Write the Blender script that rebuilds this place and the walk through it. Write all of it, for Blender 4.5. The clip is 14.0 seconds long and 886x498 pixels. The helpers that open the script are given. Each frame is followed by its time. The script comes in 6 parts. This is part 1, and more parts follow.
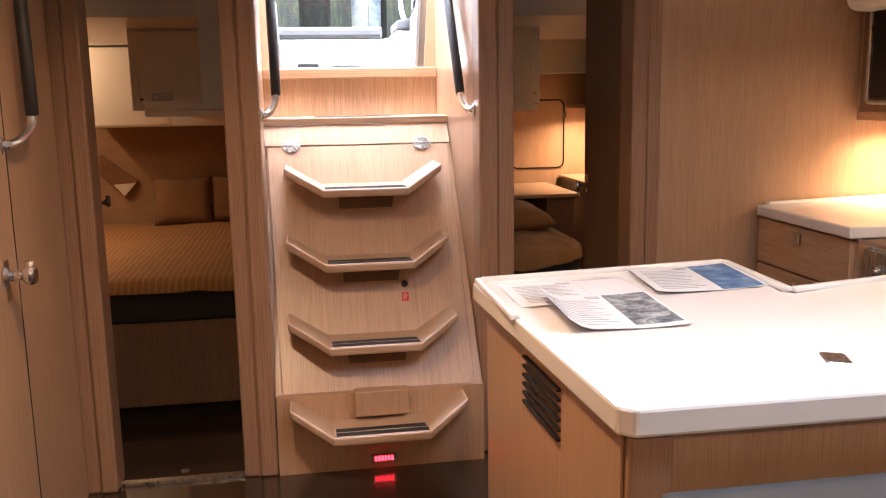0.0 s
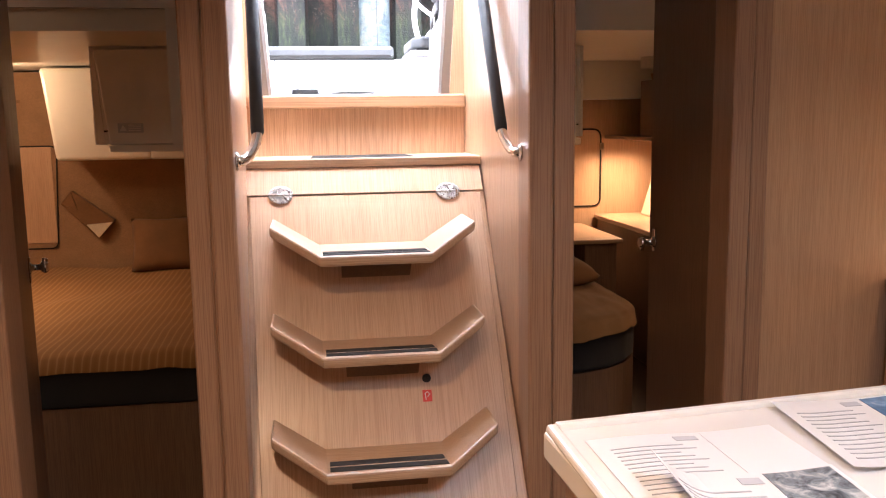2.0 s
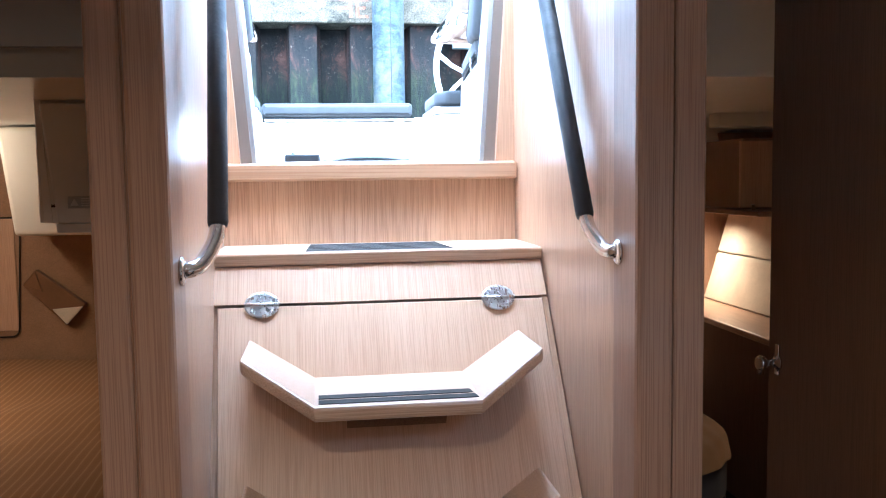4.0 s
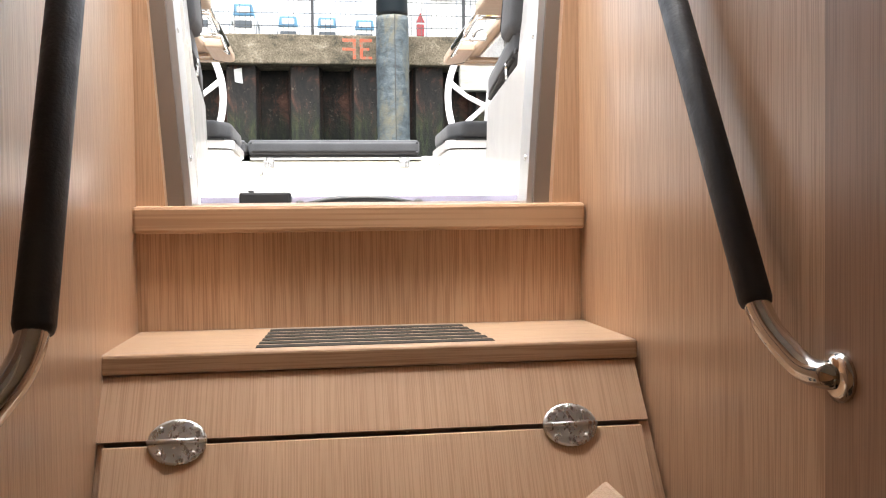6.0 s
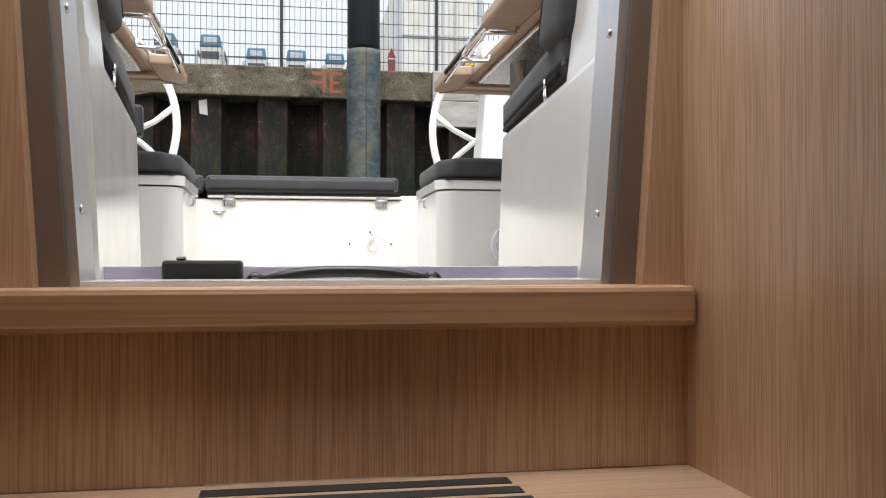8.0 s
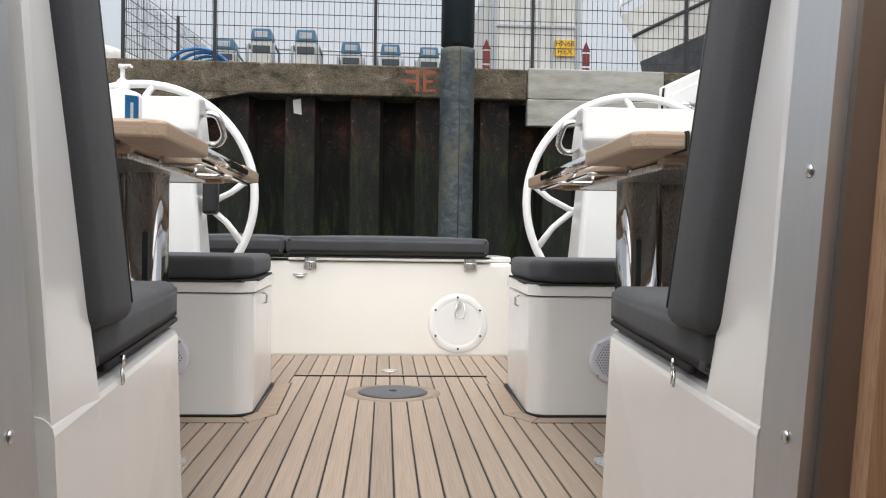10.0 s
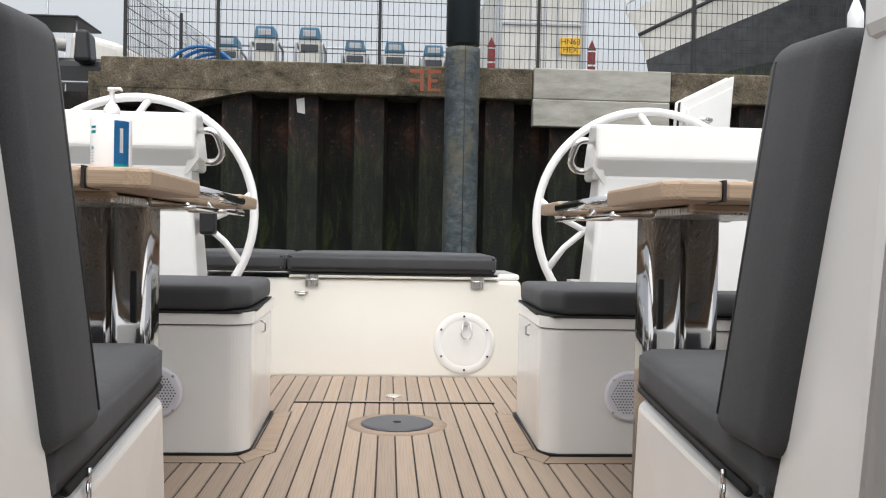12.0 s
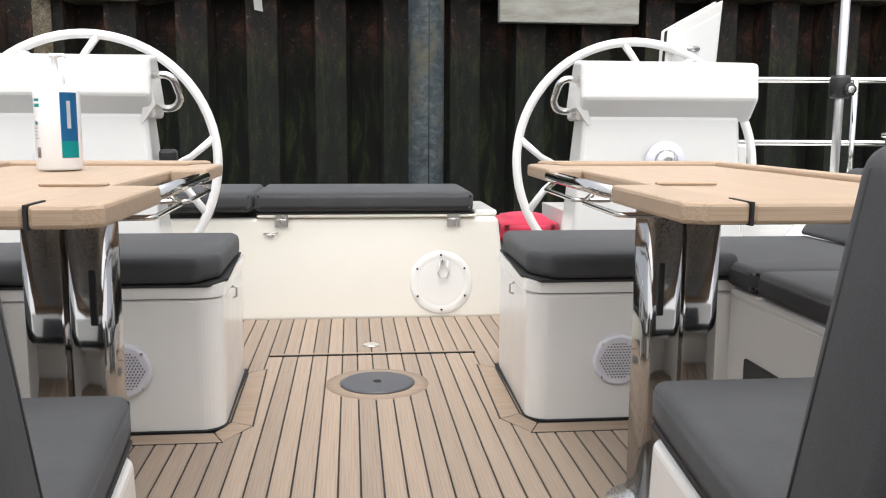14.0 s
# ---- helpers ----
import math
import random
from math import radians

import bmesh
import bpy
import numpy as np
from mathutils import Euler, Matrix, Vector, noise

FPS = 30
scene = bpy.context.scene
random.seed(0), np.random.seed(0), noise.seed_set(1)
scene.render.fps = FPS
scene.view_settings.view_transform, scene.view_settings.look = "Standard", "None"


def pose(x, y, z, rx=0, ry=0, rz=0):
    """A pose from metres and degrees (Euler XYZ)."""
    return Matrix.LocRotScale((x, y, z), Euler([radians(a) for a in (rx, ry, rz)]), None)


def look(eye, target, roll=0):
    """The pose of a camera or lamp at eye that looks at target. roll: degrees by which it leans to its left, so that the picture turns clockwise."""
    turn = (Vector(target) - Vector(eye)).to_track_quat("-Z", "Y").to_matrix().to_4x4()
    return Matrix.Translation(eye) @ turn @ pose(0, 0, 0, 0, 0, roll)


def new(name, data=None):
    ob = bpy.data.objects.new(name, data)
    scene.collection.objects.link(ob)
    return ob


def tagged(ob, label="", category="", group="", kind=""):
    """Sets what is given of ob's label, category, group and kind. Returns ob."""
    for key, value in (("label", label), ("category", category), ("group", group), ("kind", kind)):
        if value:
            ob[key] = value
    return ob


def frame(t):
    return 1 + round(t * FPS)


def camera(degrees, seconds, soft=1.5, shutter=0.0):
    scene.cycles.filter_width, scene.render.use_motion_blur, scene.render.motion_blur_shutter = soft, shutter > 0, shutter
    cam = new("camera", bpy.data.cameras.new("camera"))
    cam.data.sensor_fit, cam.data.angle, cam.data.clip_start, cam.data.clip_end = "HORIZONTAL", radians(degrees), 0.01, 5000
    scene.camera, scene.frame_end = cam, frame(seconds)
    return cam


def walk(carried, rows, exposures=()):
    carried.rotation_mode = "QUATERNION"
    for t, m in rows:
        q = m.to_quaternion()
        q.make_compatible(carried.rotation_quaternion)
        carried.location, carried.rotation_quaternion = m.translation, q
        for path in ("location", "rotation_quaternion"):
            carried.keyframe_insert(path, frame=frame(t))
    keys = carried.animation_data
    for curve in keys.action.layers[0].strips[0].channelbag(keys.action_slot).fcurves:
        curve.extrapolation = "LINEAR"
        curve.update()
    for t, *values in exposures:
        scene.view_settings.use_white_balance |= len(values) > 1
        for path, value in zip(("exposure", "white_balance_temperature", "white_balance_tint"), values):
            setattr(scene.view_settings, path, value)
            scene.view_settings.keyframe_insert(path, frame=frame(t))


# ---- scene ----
cam = camera(54.0, 14.0, 1.15)
PATH = [
    (0, (-0.214, -0.139, 1.227), (0.097, 1.807, 0.884), -1.0),
    (0.5, (-0.232, 0.031, 1.229), (0.072, 1.975, 0.871), -1.4),
    (1, (-0.258, 0.219, 1.25), (0.102, 2.155, 0.902), -2.3),
    (1.5, (-0.225, 0.402, 1.256), (0.124, 2.344, 0.926), -2.0),
    (2, (-0.168, 0.608, 1.272), (0.13, 2.563, 0.976), -0.8),
    (2.5, (-0.178, 0.771, 1.278), (0.098, 2.731, 0.993), -0.3),
    (3, (-0.204, 0.961, 1.295), (0.109, 2.922, 1.057), -1.3),
    (3.5, (-0.187, 1.148, 1.295), (0.137, 3.11, 1.089), -1.4),
    (4, (-0.126, 1.375, 1.313), (0.148, 3.349, 1.15), -0.8),
    (4.2, (-0.113, 1.448, 1.31), (0.147, 3.426, 1.162), -0.7),
    (6.5, (-0.068, 2.274, 1.328), (0.207, 4.255, 1.289), -0.6),
    (7, (-0.075, 2.439, 1.341), (0.257, 4.411, 1.319), -1.0),
    (7.5, (-0.091, 2.509, 1.363), (0.307, 4.469, 1.359), -0.5),
    (8, (-0.072, 2.595, 1.379), (0.273, 4.564, 1.403), 0.0),
    (8.5, (-0.036, 2.716, 1.442), (0.192, 4.703, 1.477), 0.5),
    (9, (-0.011, 2.793, 1.553), (0.099, 4.79, 1.582), 1.2),
    (9.7, (-0.02, 2.858, 1.73), (0.105, 4.853, 1.726), 1.0),
    (11.5, (-0.06, 2.983, 1.871), (0.103, 4.974, 1.774), 0.4),
    (12, (-0.033, 3.014, 1.88), (0.094, 5.01, 1.845), 1.1),
    (12.5, (-0.024, 3.042, 1.893), (0.073, 5.04, 1.878), 1.0),
    (13, (-0.058, 3.105, 1.919), (0.037, 5.102, 1.884), 0.9),
    (13.5, (-0.074, 3.157, 2.011), (0.079, 5.148, 1.895), 0.7),
    (14, (-0.068, 3.172, 2.07), (0.14, 5.141, 1.787), 0.3),
]
EXPO = [
    (0.0, 4.15, 5800, 15), (1.5, 4.15, 5800, 15), (2.4, 4.08, 5400, 12), (3.0, 4.0, 4400, 2), (4.2, 3.85, 4350, 2), (6.3, 2.15, 6600, 10),
    (7.5, 1.3, 6500, 10), (8.4, 0.84, 6400, 10), (9.2, 0.58, 6400, 10), (11.3, 0.6, 6500, 10), (13.4, 0.58, 6500, 10), (14.0, 0.7, 6500, 10),
]
walk(cam, [(t, look(eye, target, roll)) for t, eye, target, roll in PATH], EXPO)

# ---- world and lamps ----
world = bpy.data.worlds.new("overcast")
scene.world = world
world.use_nodes = True
_n, _l = world.node_tree.nodes, world.node_tree.links
sky = _n.new("ShaderNodeTexSky")
sky.sky_type, sky.sun_disc = "NISHITA", False
sky.sun_elevation, sky.sun_rotation = radians(80), radians(180)
sky.dust_density, sky.air_density, sky.ozone_density = 6.0, 1.2, 1.0
hsv = _n.new("ShaderNodeHueSaturation")
hsv.inputs["Saturation"].default_value = 0.3
_l.new(sky.outputs[0], hsv.inputs["Color"])
_l.new(hsv.outputs[0], _n["Background"].inputs[0])
_n["Background"].inputs[1].default_value = 0.15


def lamp(name, kind, at, target, power, colour=(1, 1, 1), size=0.1, spread=180):
    data = bpy.data.lights.new(name, kind)
    data.energy, data.color = power, colour
    if kind == "AREA":
        data.shape, data.size, data.spread = "DISK", size, radians(spread)
    if kind == "SPOT":
        data.spot_size, data.spot_blend, data.shadow_soft_size = radians(spread), 0.6, size
    ob = new(name, data)
    ob.matrix_world = look(at, target)
    return ob


sun_data = bpy.data.lights.new("sun", "SUN")
sun_data.energy, sun_data.angle, sun_data.color = 1.1, radians(110), (1, 0.98, 0.95)
sun = new("sun", sun_data)
sun.matrix_world = look((0, 0, 0), (0.05, 0.8, -1.0))

WARM = (1.0, 0.62, 0.32)
# ceiling downlights of saloon and cabins
DOWNLIGHTS = [(-0.4, 1.4, 1.955, 0.85), (1.5, 1.3, 1.955, 0.45), (-0.45, -0.9, 1.955, 0.9), (0.75, -0.9, 1.955, 0.9),
              (-1.5, 3.1, 1.765, 0.04), (-1.9, 4.6, 1.525, 0.68), (1.6, 3.2, 1.765, 0.08), (1.5, 3.55, 1.53, 0.13)]
for x, y, z, w in DOWNLIGHTS:
    lamp("downlight_lamp", "AREA", (x, y, z - 0.012), (x, y, 0), w, WARM, 0.07, 140)
# daylight through the saloon deck hatch
lamp("hatch_daylight", "AREA", (0.6, 0.75, 1.98), (0.6, 0.75, 0), 0.9, (0.92, 0.96, 1.0), 0.42, 150)
lamp("reading_lamp_glow", "AREA", (1.6, 5.3, 1.13), (1.6, 5.3, 0), 0.4, WARM, 0.12, 150)
lamp("port_reading_glow", "SPOT", (-1.72, 5.18, 1.42), (-1.45, 5.5, 1.4), 0.5, WARM, 0.02, 150)
lamp("galley_strip_glow", "AREA", (1.97, 2.68, 1.105), (1.97, 2.68, 0), 0.33, WARM, 0.2, 150)


# ---- materials ----
def mat(name, colour, rough=0.5, metal=0.0, coat=0.0):
    m = bpy.data.materials.new(name)
    m.use_nodes = True
    b = m.node_tree.nodes["Principled BSDF"]
    b.inputs["Base Color"].default_value = (*colour, 1)
    b.inputs["Roughness"].default_value, b.inputs["Metallic"].default_value = rough, metal
    b.inputs["Coat Weight"].default_value = coat
    b.inputs["Coat Roughness"].default_value = 0.08
    return m


def tex(m, scale=(1, 1, 1), noise_scale=5.0, detail=4.0, rough=0.6, distort=0.0, tilt=0.0):
    n, l = m.node_tree.nodes, m.node_tree.links
    co, mp, nt = n.new("ShaderNodeTexCoord"), n.new("ShaderNodeMapping"), n.new("ShaderNodeTexNoise")
    mp.inputs["Scale"].default_value = scale
    nt.inputs["Scale"].default_value, nt.inputs["Detail"].default_value = noise_scale, detail
    nt.inputs["Roughness"].default_value, nt.inputs["Distortion"].default_value = rough, distort
    src = co.outputs["Object"]
    if tilt:
        rot = n.new("ShaderNodeMapping")
        rot.inputs["Rotation"].default_value = (radians(tilt), 0, 0)
        l.new(src, rot.inputs["Vector"])
        src = rot.outputs[0]
    l.new(src, mp.inputs["Vector"])
    l.new(mp.outputs[0], nt.inputs["Vector"])
    return nt.outputs["Fac"]


def ramp(m, fac, stops):
    n, l = m.node_tree.nodes, m.node_tree.links
    r = n.new("ShaderNodeValToRGB")
    e = r.color_ramp.elements
    while len(e) < len(stops):
        e.new(0.5)
    for k, (p, c) in zip(e, stops):
        k.position = p
        k.color = (*c, 1) if len(c) == 3 else c
    l.new(fac, r.inputs[0])
    return r.outputs[0]


def blend(m, kind, a, b, fac=1.0):
    n, l = m.node_tree.nodes, m.node_tree.links
    x = n.new("ShaderNodeMix")
    x.data_type, x.blend_type = "RGBA", kind
    for sock, v in ((x.inputs[6], a), (x.inputs[7], b), (x.inputs[0], fac)):
        if isinstance(v, (int, float)):
            sock.default_value = v
        elif isinstance(v, tuple):
            sock.default_value = (*v, 1)
        else:
            l.new(v, sock)
    return x.outputs[2]


def use(m, sock, out):
    m.node_tree.links.new(out, m.node_tree.nodes["Principled BSDF"].inputs[sock])


def bump(m, height, strength=0.2, distance=0.002):
    n, l = m.node_tree.nodes, m.node_tree.links
    b = n.new("ShaderNodeBump")
    b.inputs["Strength"].default_value, b.inputs["Distance"].default_value = strength, distance
    l.new(height, b.inputs["Height"])
    use(m, "Normal", b.outputs[0])


def wood(name, axis, light, dark, rough=0.34, fine=640.0, coat=0.22, vary=False, tilt=0.0):
    """Straight-grained veneer with its grain along one axis."""
    m = mat(name, light, rough, 0, coat)
    m.node_tree.nodes["Principled BSDF"].inputs["Coat Roughness"].default_value = 0.22
    along = [1.0, 1.0, 1.0]
    along["xyz".index(axis)] = 0.012
    streak = tex(m, tuple(along), fine, 2, 0.5, 0.1, tilt)
    band = tex(m, tuple(along), fine * 0.2, 2, 0.5, 0.1, tilt)
    along["xyz".index(axis)] = 0.06
    broad = tex(m, tuple(along), 11, 3, 0.6, 0.4, tilt)
    along["xyz".index(axis)] = 0.05
    pore = tex(m, tuple(along), fine * 1.9, 1, 0.5, 0.0, tilt)
    mid = tuple((a * 0.6 + b * 0.4) for a, b in zip(light, dark))
    c = ramp(m, streak, [(0.4, dark), (0.48, mid), (0.55, light)])
    c = blend(m, "MULTIPLY", c, ramp(m, band, [(0.32, (0.96, 0.955, 0.95)), (0.6, (1.0, 1.0, 1.0))]))
    c = blend(m, "MULTIPLY", c, ramp(m, broad, [(0.3, (0.88, 0.87, 0.86)), (0.7, (1.0, 1.0, 1.0))]))
    if vary:
        info = m.node_tree.nodes.new("ShaderNodeObjectInfo")
        c = blend(m, "MULTIPLY", c, ramp(m, info.outputs["Random"], [(0, (0.78, 0.77, 0.76)), (0.5, (0.94, 0.92, 0.9)), (1, (1.05, 1.03, 1.0))]))
    use(m, "Base Color", c)
    use(m, "Roughness", ramp(m, broad, [(0.2, (rough * 0.85,) * 3), (0.8, (rough * 1.2,) * 3)]))
    bump(m, blend(m, "ADD", streak, pore, 0.5), 0.25, 0.0006)
    return m


OAK_L, OAK_D = (0.58, 0.38, 0.24), (0.42, 0.255, 0.152)
OAK_S = (0.475, 0.3, 0.182)
oak_riser = wood("oak_veneer_riser", "z", OAK_L, OAK_D)
oak_z = wood("oak_veneer_upright", "z", OAK_L, OAK_S)
oak_slope = wood("oak_veneer_sloping", "z", (0.6, 0.405, 0.265), (0.495, 0.32, 0.2), 0.36, 640, 0.1, False, 33.0)
# glossy varnish, with the colour also lightened to add light to the walls
oak_wall = wood("varnished_oak_panel_lit", "z", (0.62, 0.41, 0.26), (0.46, 0.285, 0.17), 0.33, 640, 0.55)
oak_x = wood("oak_veneer_across", "x", (0.6, 0.425, 0.285), (0.47, 0.315, 0.2))
oak_y = wood("oak_veneer_lengthwise", "y", OAK_L, OAK_D)
oak_edge = wood("oak_solid_trim", "x", (0.5, 0.31, 0.18), (0.38, 0.215, 0.115), 0.4, 150)
oak_post = wood("oak_solid_post", "z", (0.4, 0.245, 0.155), (0.31, 0.18, 0.112), 0.35, 520)
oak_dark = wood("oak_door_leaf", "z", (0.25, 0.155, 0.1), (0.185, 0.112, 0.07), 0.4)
floor_wood = wood("dark_floor_laminate", "y", (0.05, 0.032, 0.022), (0.02, 0.012, 0.009), 0.14, 90, 0.6)
teak = wood("scrubbed_teak", "y", (0.37, 0.298, 0.238), (0.31, 0.247, 0.195), 0.7, 330, 0, True)
teak_x = wood("scrubbed_teak_border", "x", (0.38, 0.295, 0.226), (0.31, 0.236, 0.178), 0.7, 330, 0, True)
teak_table = wood("oiled_teak_table", "y", (0.5, 0.375, 0.265), (0.44, 0.32, 0.22), 0.5, 420, 0.05)
teak_table_x = wood("oiled_teak_table_end", "x", (0.48, 0.355, 0.25), (0.4, 0.29, 0.195), 0.5, 420, 0.05)


def gelcoat(name, colour, rough=0.16):
    m = mat(name, colour, rough, 0, 0.12)
    big = tex(m, (1, 1, 1), 2.2, 4, 0.6)
    use(m, "Base Color", ramp(m, big, [(0.3, tuple(c * 0.95 for c in colour)), (0.7, colour)]))
    use(m, "Roughness", ramp(m, tex(m, (1, 1, 1), 9, 4, 0.6), [(0.3, (rough * 0.9,) * 3), (0.75, (rough * 1.2,) * 3)]))
    bump(m, tex(m, (1, 1, 1), 2.0, 1, 0.5), 0.03, 0.01)
    return m


white_gel = gelcoat("white_gelcoat", (0.8, 0.795, 0.77))
cream_gel = gelcoat("cream_gelcoat", (0.8, 0.775, 0.7), 0.22)
white_paint = gelcoat("white_lacquer", (0.82, 0.82, 0.81), 0.3)
liner = gelcoat("white_moulded_liner", (0.74, 0.7, 0.62), 0.35)
worktop_white = gelcoat("white_solid_worktop", (0.8, 0.79, 0.78), 0.22)


def fabric(name, colour, weave=900.0, crease=0.35):
    m = mat(name, colour, 0.9)
    m.node_tree.nodes["Principled BSDF"].inputs["Sheen Weight"].default_value = 0.06
    big, small = tex(m, (1, 1, 1), 7, 4, 0.6), tex(m, (1, 1, 1), weave, 2, 0.5)
    c = ramp(m, big, [(0.3, tuple(v * 0.85 for v in colour)), (0.7, tuple(v * 1.1 for v in colour))])
    use(m, "Base Color", blend(m, "MULTIPLY", c, ramp(m, small, [(0.3, (0.8,) * 3), (0.7, (1.1,) * 3)])))
    bump(m, blend(m, "ADD", tex(m, (1, 1, 1), 14, 3, 0.55), small, 0.15), crease, 0.006)
    return m


grey_fabric = fabric("charcoal_deck_fabric", (0.052, 0.054, 0.058), 700, 0.22)
piping_fabric = fabric("dark_seam_fabric", (0.03, 0.03, 0.032))
cushion_white = fabric("cream_upholstery", (0.62, 0.53, 0.4))
mattress_dark = fabric("dark_mattress_ticking", (0.02, 0.02, 0.022))
pillow_fabric = fabric("brown_pillow_fabric", (0.2, 0.1, 0.04))
backing_board = fabric("padded_brown_wall_covering", (0.32, 0.19, 0.1), 300, 0.1)

plain_spread = fabric("ochre_plain_bedspread", (0.2, 0.105, 0.038))
bedspread = fabric("ochre_striped_bedspread", (0.3, 0.155, 0.05))
_w = bedspread.node_tree.nodes.new("ShaderNodeTexWave")
_c = bedspread.node_tree.nodes.new("ShaderNodeTexCoord")
_w.wave_type, _w.bands_direction = "BANDS", "X"
_w.inputs["Scale"].default_value, _w.inputs["Distortion"].default_value = 11.0, 0.4
bedspread.node_tree.links.new(_c.outputs["Object"], _w.inputs["Vector"])
use(bedspread, "Base Color", ramp(bedspread, _w.outputs["Fac"], [(0.0, (0.25, 0.122, 0.036)), (0.88, (0.285, 0.142, 0.045)), (0.96, (0.36, 0.2, 0.075))]))

# polished steel with the dark cushions' reflection put into its base colour
column_steel = mat("polished_steel_dark_reflection", (0.42, 0.415, 0.41), 0.09, 1)
chrome = mat("polished_stainless", (0.72, 0.71, 0.69), 0.06, 1)
use(chrome, "Roughness", ramp(chrome, tex(chrome, (1, 1, 1), 30, 3), [(0.3, (0.04,) * 3), (0.8, (0.11,) * 3)]))
steel = mat("satin_stainless", (0.6, 0.6, 0.59), 0.28, 1)
use(steel, "Roughness", ramp(steel, tex(steel, (1, 1, 0.05), 200, 3), [(0.3, (0.22,) * 3), (0.8, (0.4,) * 3)]))
alu = mat("anodised_aluminium", (0.6, 0.6, 0.6), 0.38, 0.9)
use(alu, "Roughness", ramp(alu, tex(alu, (1, 1, 0.03), 160, 2), [(0.3, (0.32,) * 3), (0.8, (0.46,) * 3)]))
alu_dark = mat("bronze_anodised_edge", (0.3, 0.26, 0.23), 0.4, 0.8)
black_plastic = mat("black_plastic", (0.012, 0.012, 0.013), 0.4)
bump(black_plastic, tex(black_plastic, (1, 1, 1), 350, 2), 0.15, 0.0004)
rubber = mat("black_rubber", (0.018, 0.018, 0.018), 0.8)
bump(rubber, tex(rubber, (1, 1, 1), 260, 3), 0.5, 0.0008)
caulk = mat("black_caulking", (0.012, 0.012, 0.012), 0.7)
leather = mat("black_stitched_leather", (0.02, 0.02, 0.022), 0.48)
bump(leather, tex(leather, (1, 1, 1), 240, 3, 0.6), 0.5, 0.0012)
use(leather, "Roughness", ramp(leather, tex(leather, (1, 1, 1), 40, 3), [(0.3, (0.38,) * 3), (0.7, (0.6,) * 3)]))
tinted = mat("smoked_violet_acrylic", (0.5, 0.47, 0.62), 0.08)
tinted.node_tree.nodes["Principled BSDF"].inputs["Transmission Weight"].default_value = 0.55
# near-black colour stands in for shade inside holes, slots, gaps and toe kicks
dark_void = mat("recess_shade_black", (0.01, 0.008, 0.007), 0.8)
grille_grey = mat("pale_grille_plastic", (0.74, 0.74, 0.8), 0.4)
red_plastic = mat("red_sticker", (0.55, 0.03, 0.02), 0.4)
red_glow = mat("red_step_light", (0.8, 0.02, 0.02), 0.3)
red_glow.node_tree.nodes["Principled BSDF"].inputs["Emission Color"].default_value = (1, 0.02, 0.03, 1)
red_glow.node_tree.nodes["Principled BSDF"].inputs["Emission Strength"].default_value = 0.6
lamp_glow = mat("warm_lamp_glass", (1, 0.9, 0.7), 0.3)
lamp_glow.node_tree.nodes["Principled BSDF"].inputs["Emission Color"].default_value = (1, 0.72, 0.42, 1)
lamp_glow.node_tree.nodes["Principled BSDF"].inputs["Emission Strength"].default_value = 6
paper = mat("glossy_brochure_paper", (0.78, 0.79, 0.82), 0.35)
paper_grey = mat("printed_grey_text", (0.5, 0.52, 0.58), 0.5)
paper_blue = mat("printed_sea_photo", (0.09, 0.2, 0.42), 0.35)
use(paper_blue, "Base Color", ramp(paper_blue, tex(paper_blue, (1, 1, 1), 22, 4), [(0.35, (0.03, 0.09, 0.25)), (0.6, (0.16, 0.3, 0.52)), (0.75, (0.6, 0.68, 0.76))]))
paper_photo = mat("printed_yacht_photo", (0.3, 0.33, 0.36), 0.35)
use(paper_photo, "Base Color", ramp(paper_photo, tex(paper_photo, (1, 1, 1), 30, 4, 0.7, 1.0), [(0.35, (0.03, 0.035, 0.045)), (0.5, (0.22, 0.26, 0.3)), (0.7, (0.65, 0.66, 0.66))]))
black_glass = mat("black_glass", (0.01, 0.01, 0.012), 0.05)
blue_label = mat("blue_label_film", (0.015, 0.19, 0.44), 0.35)
teal_label = mat("teal_label_film", (0.0, 0.42, 0.42), 0.4)
white_plastic = mat("white_bottle_plastic", (0.8, 0.81, 0.82), 0.3)
pink_fabric = fabric("crimson_cover", (0.5, 0.03, 0.07))

# quay materials
concrete = mat("weathered_concrete", (0.3, 0.27, 0.22), 0.9)
_a = ramp(concrete, tex(concrete, (1, 1, 1.3), 2.6, 9, 0.74, 0.4), [(0.36, (0.045, 0.04, 0.026)), (0.47, (0.13, 0.108, 0.072)), (0.58, (0.2, 0.165, 0.115)), (0.68, (0.36, 0.32, 0.25))])
_b = ramp(concrete, tex(concrete, (1, 1, 1), 38, 4, 0.7), [(0.36, (0.45, 0.43, 0.4)), (0.6, (1.05, 1.05, 1.05))])
use(concrete, "Base Color", blend(concrete, "MULTIPLY", _a, _b))
bump(concrete, tex(concrete, (1, 1, 1), 30, 5, 0.7), 0.7, 0.03)
concrete_new = mat("pale_repaired_concrete", (0.42, 0.41, 0.37), 0.85)
_a = ramp(concrete_new, tex(concrete_new, (0.6, 1, 2.5), 2.5, 6, 0.65), [(0.3, (0.27, 0.26, 0.22)), (0.7, (0.47, 0.46, 0.42))])
use(concrete_new, "Base Color", _a)
bump(concrete_new, tex(concrete_new, (1, 1, 1), 25, 4, 0.6), 0.3, 0.015)

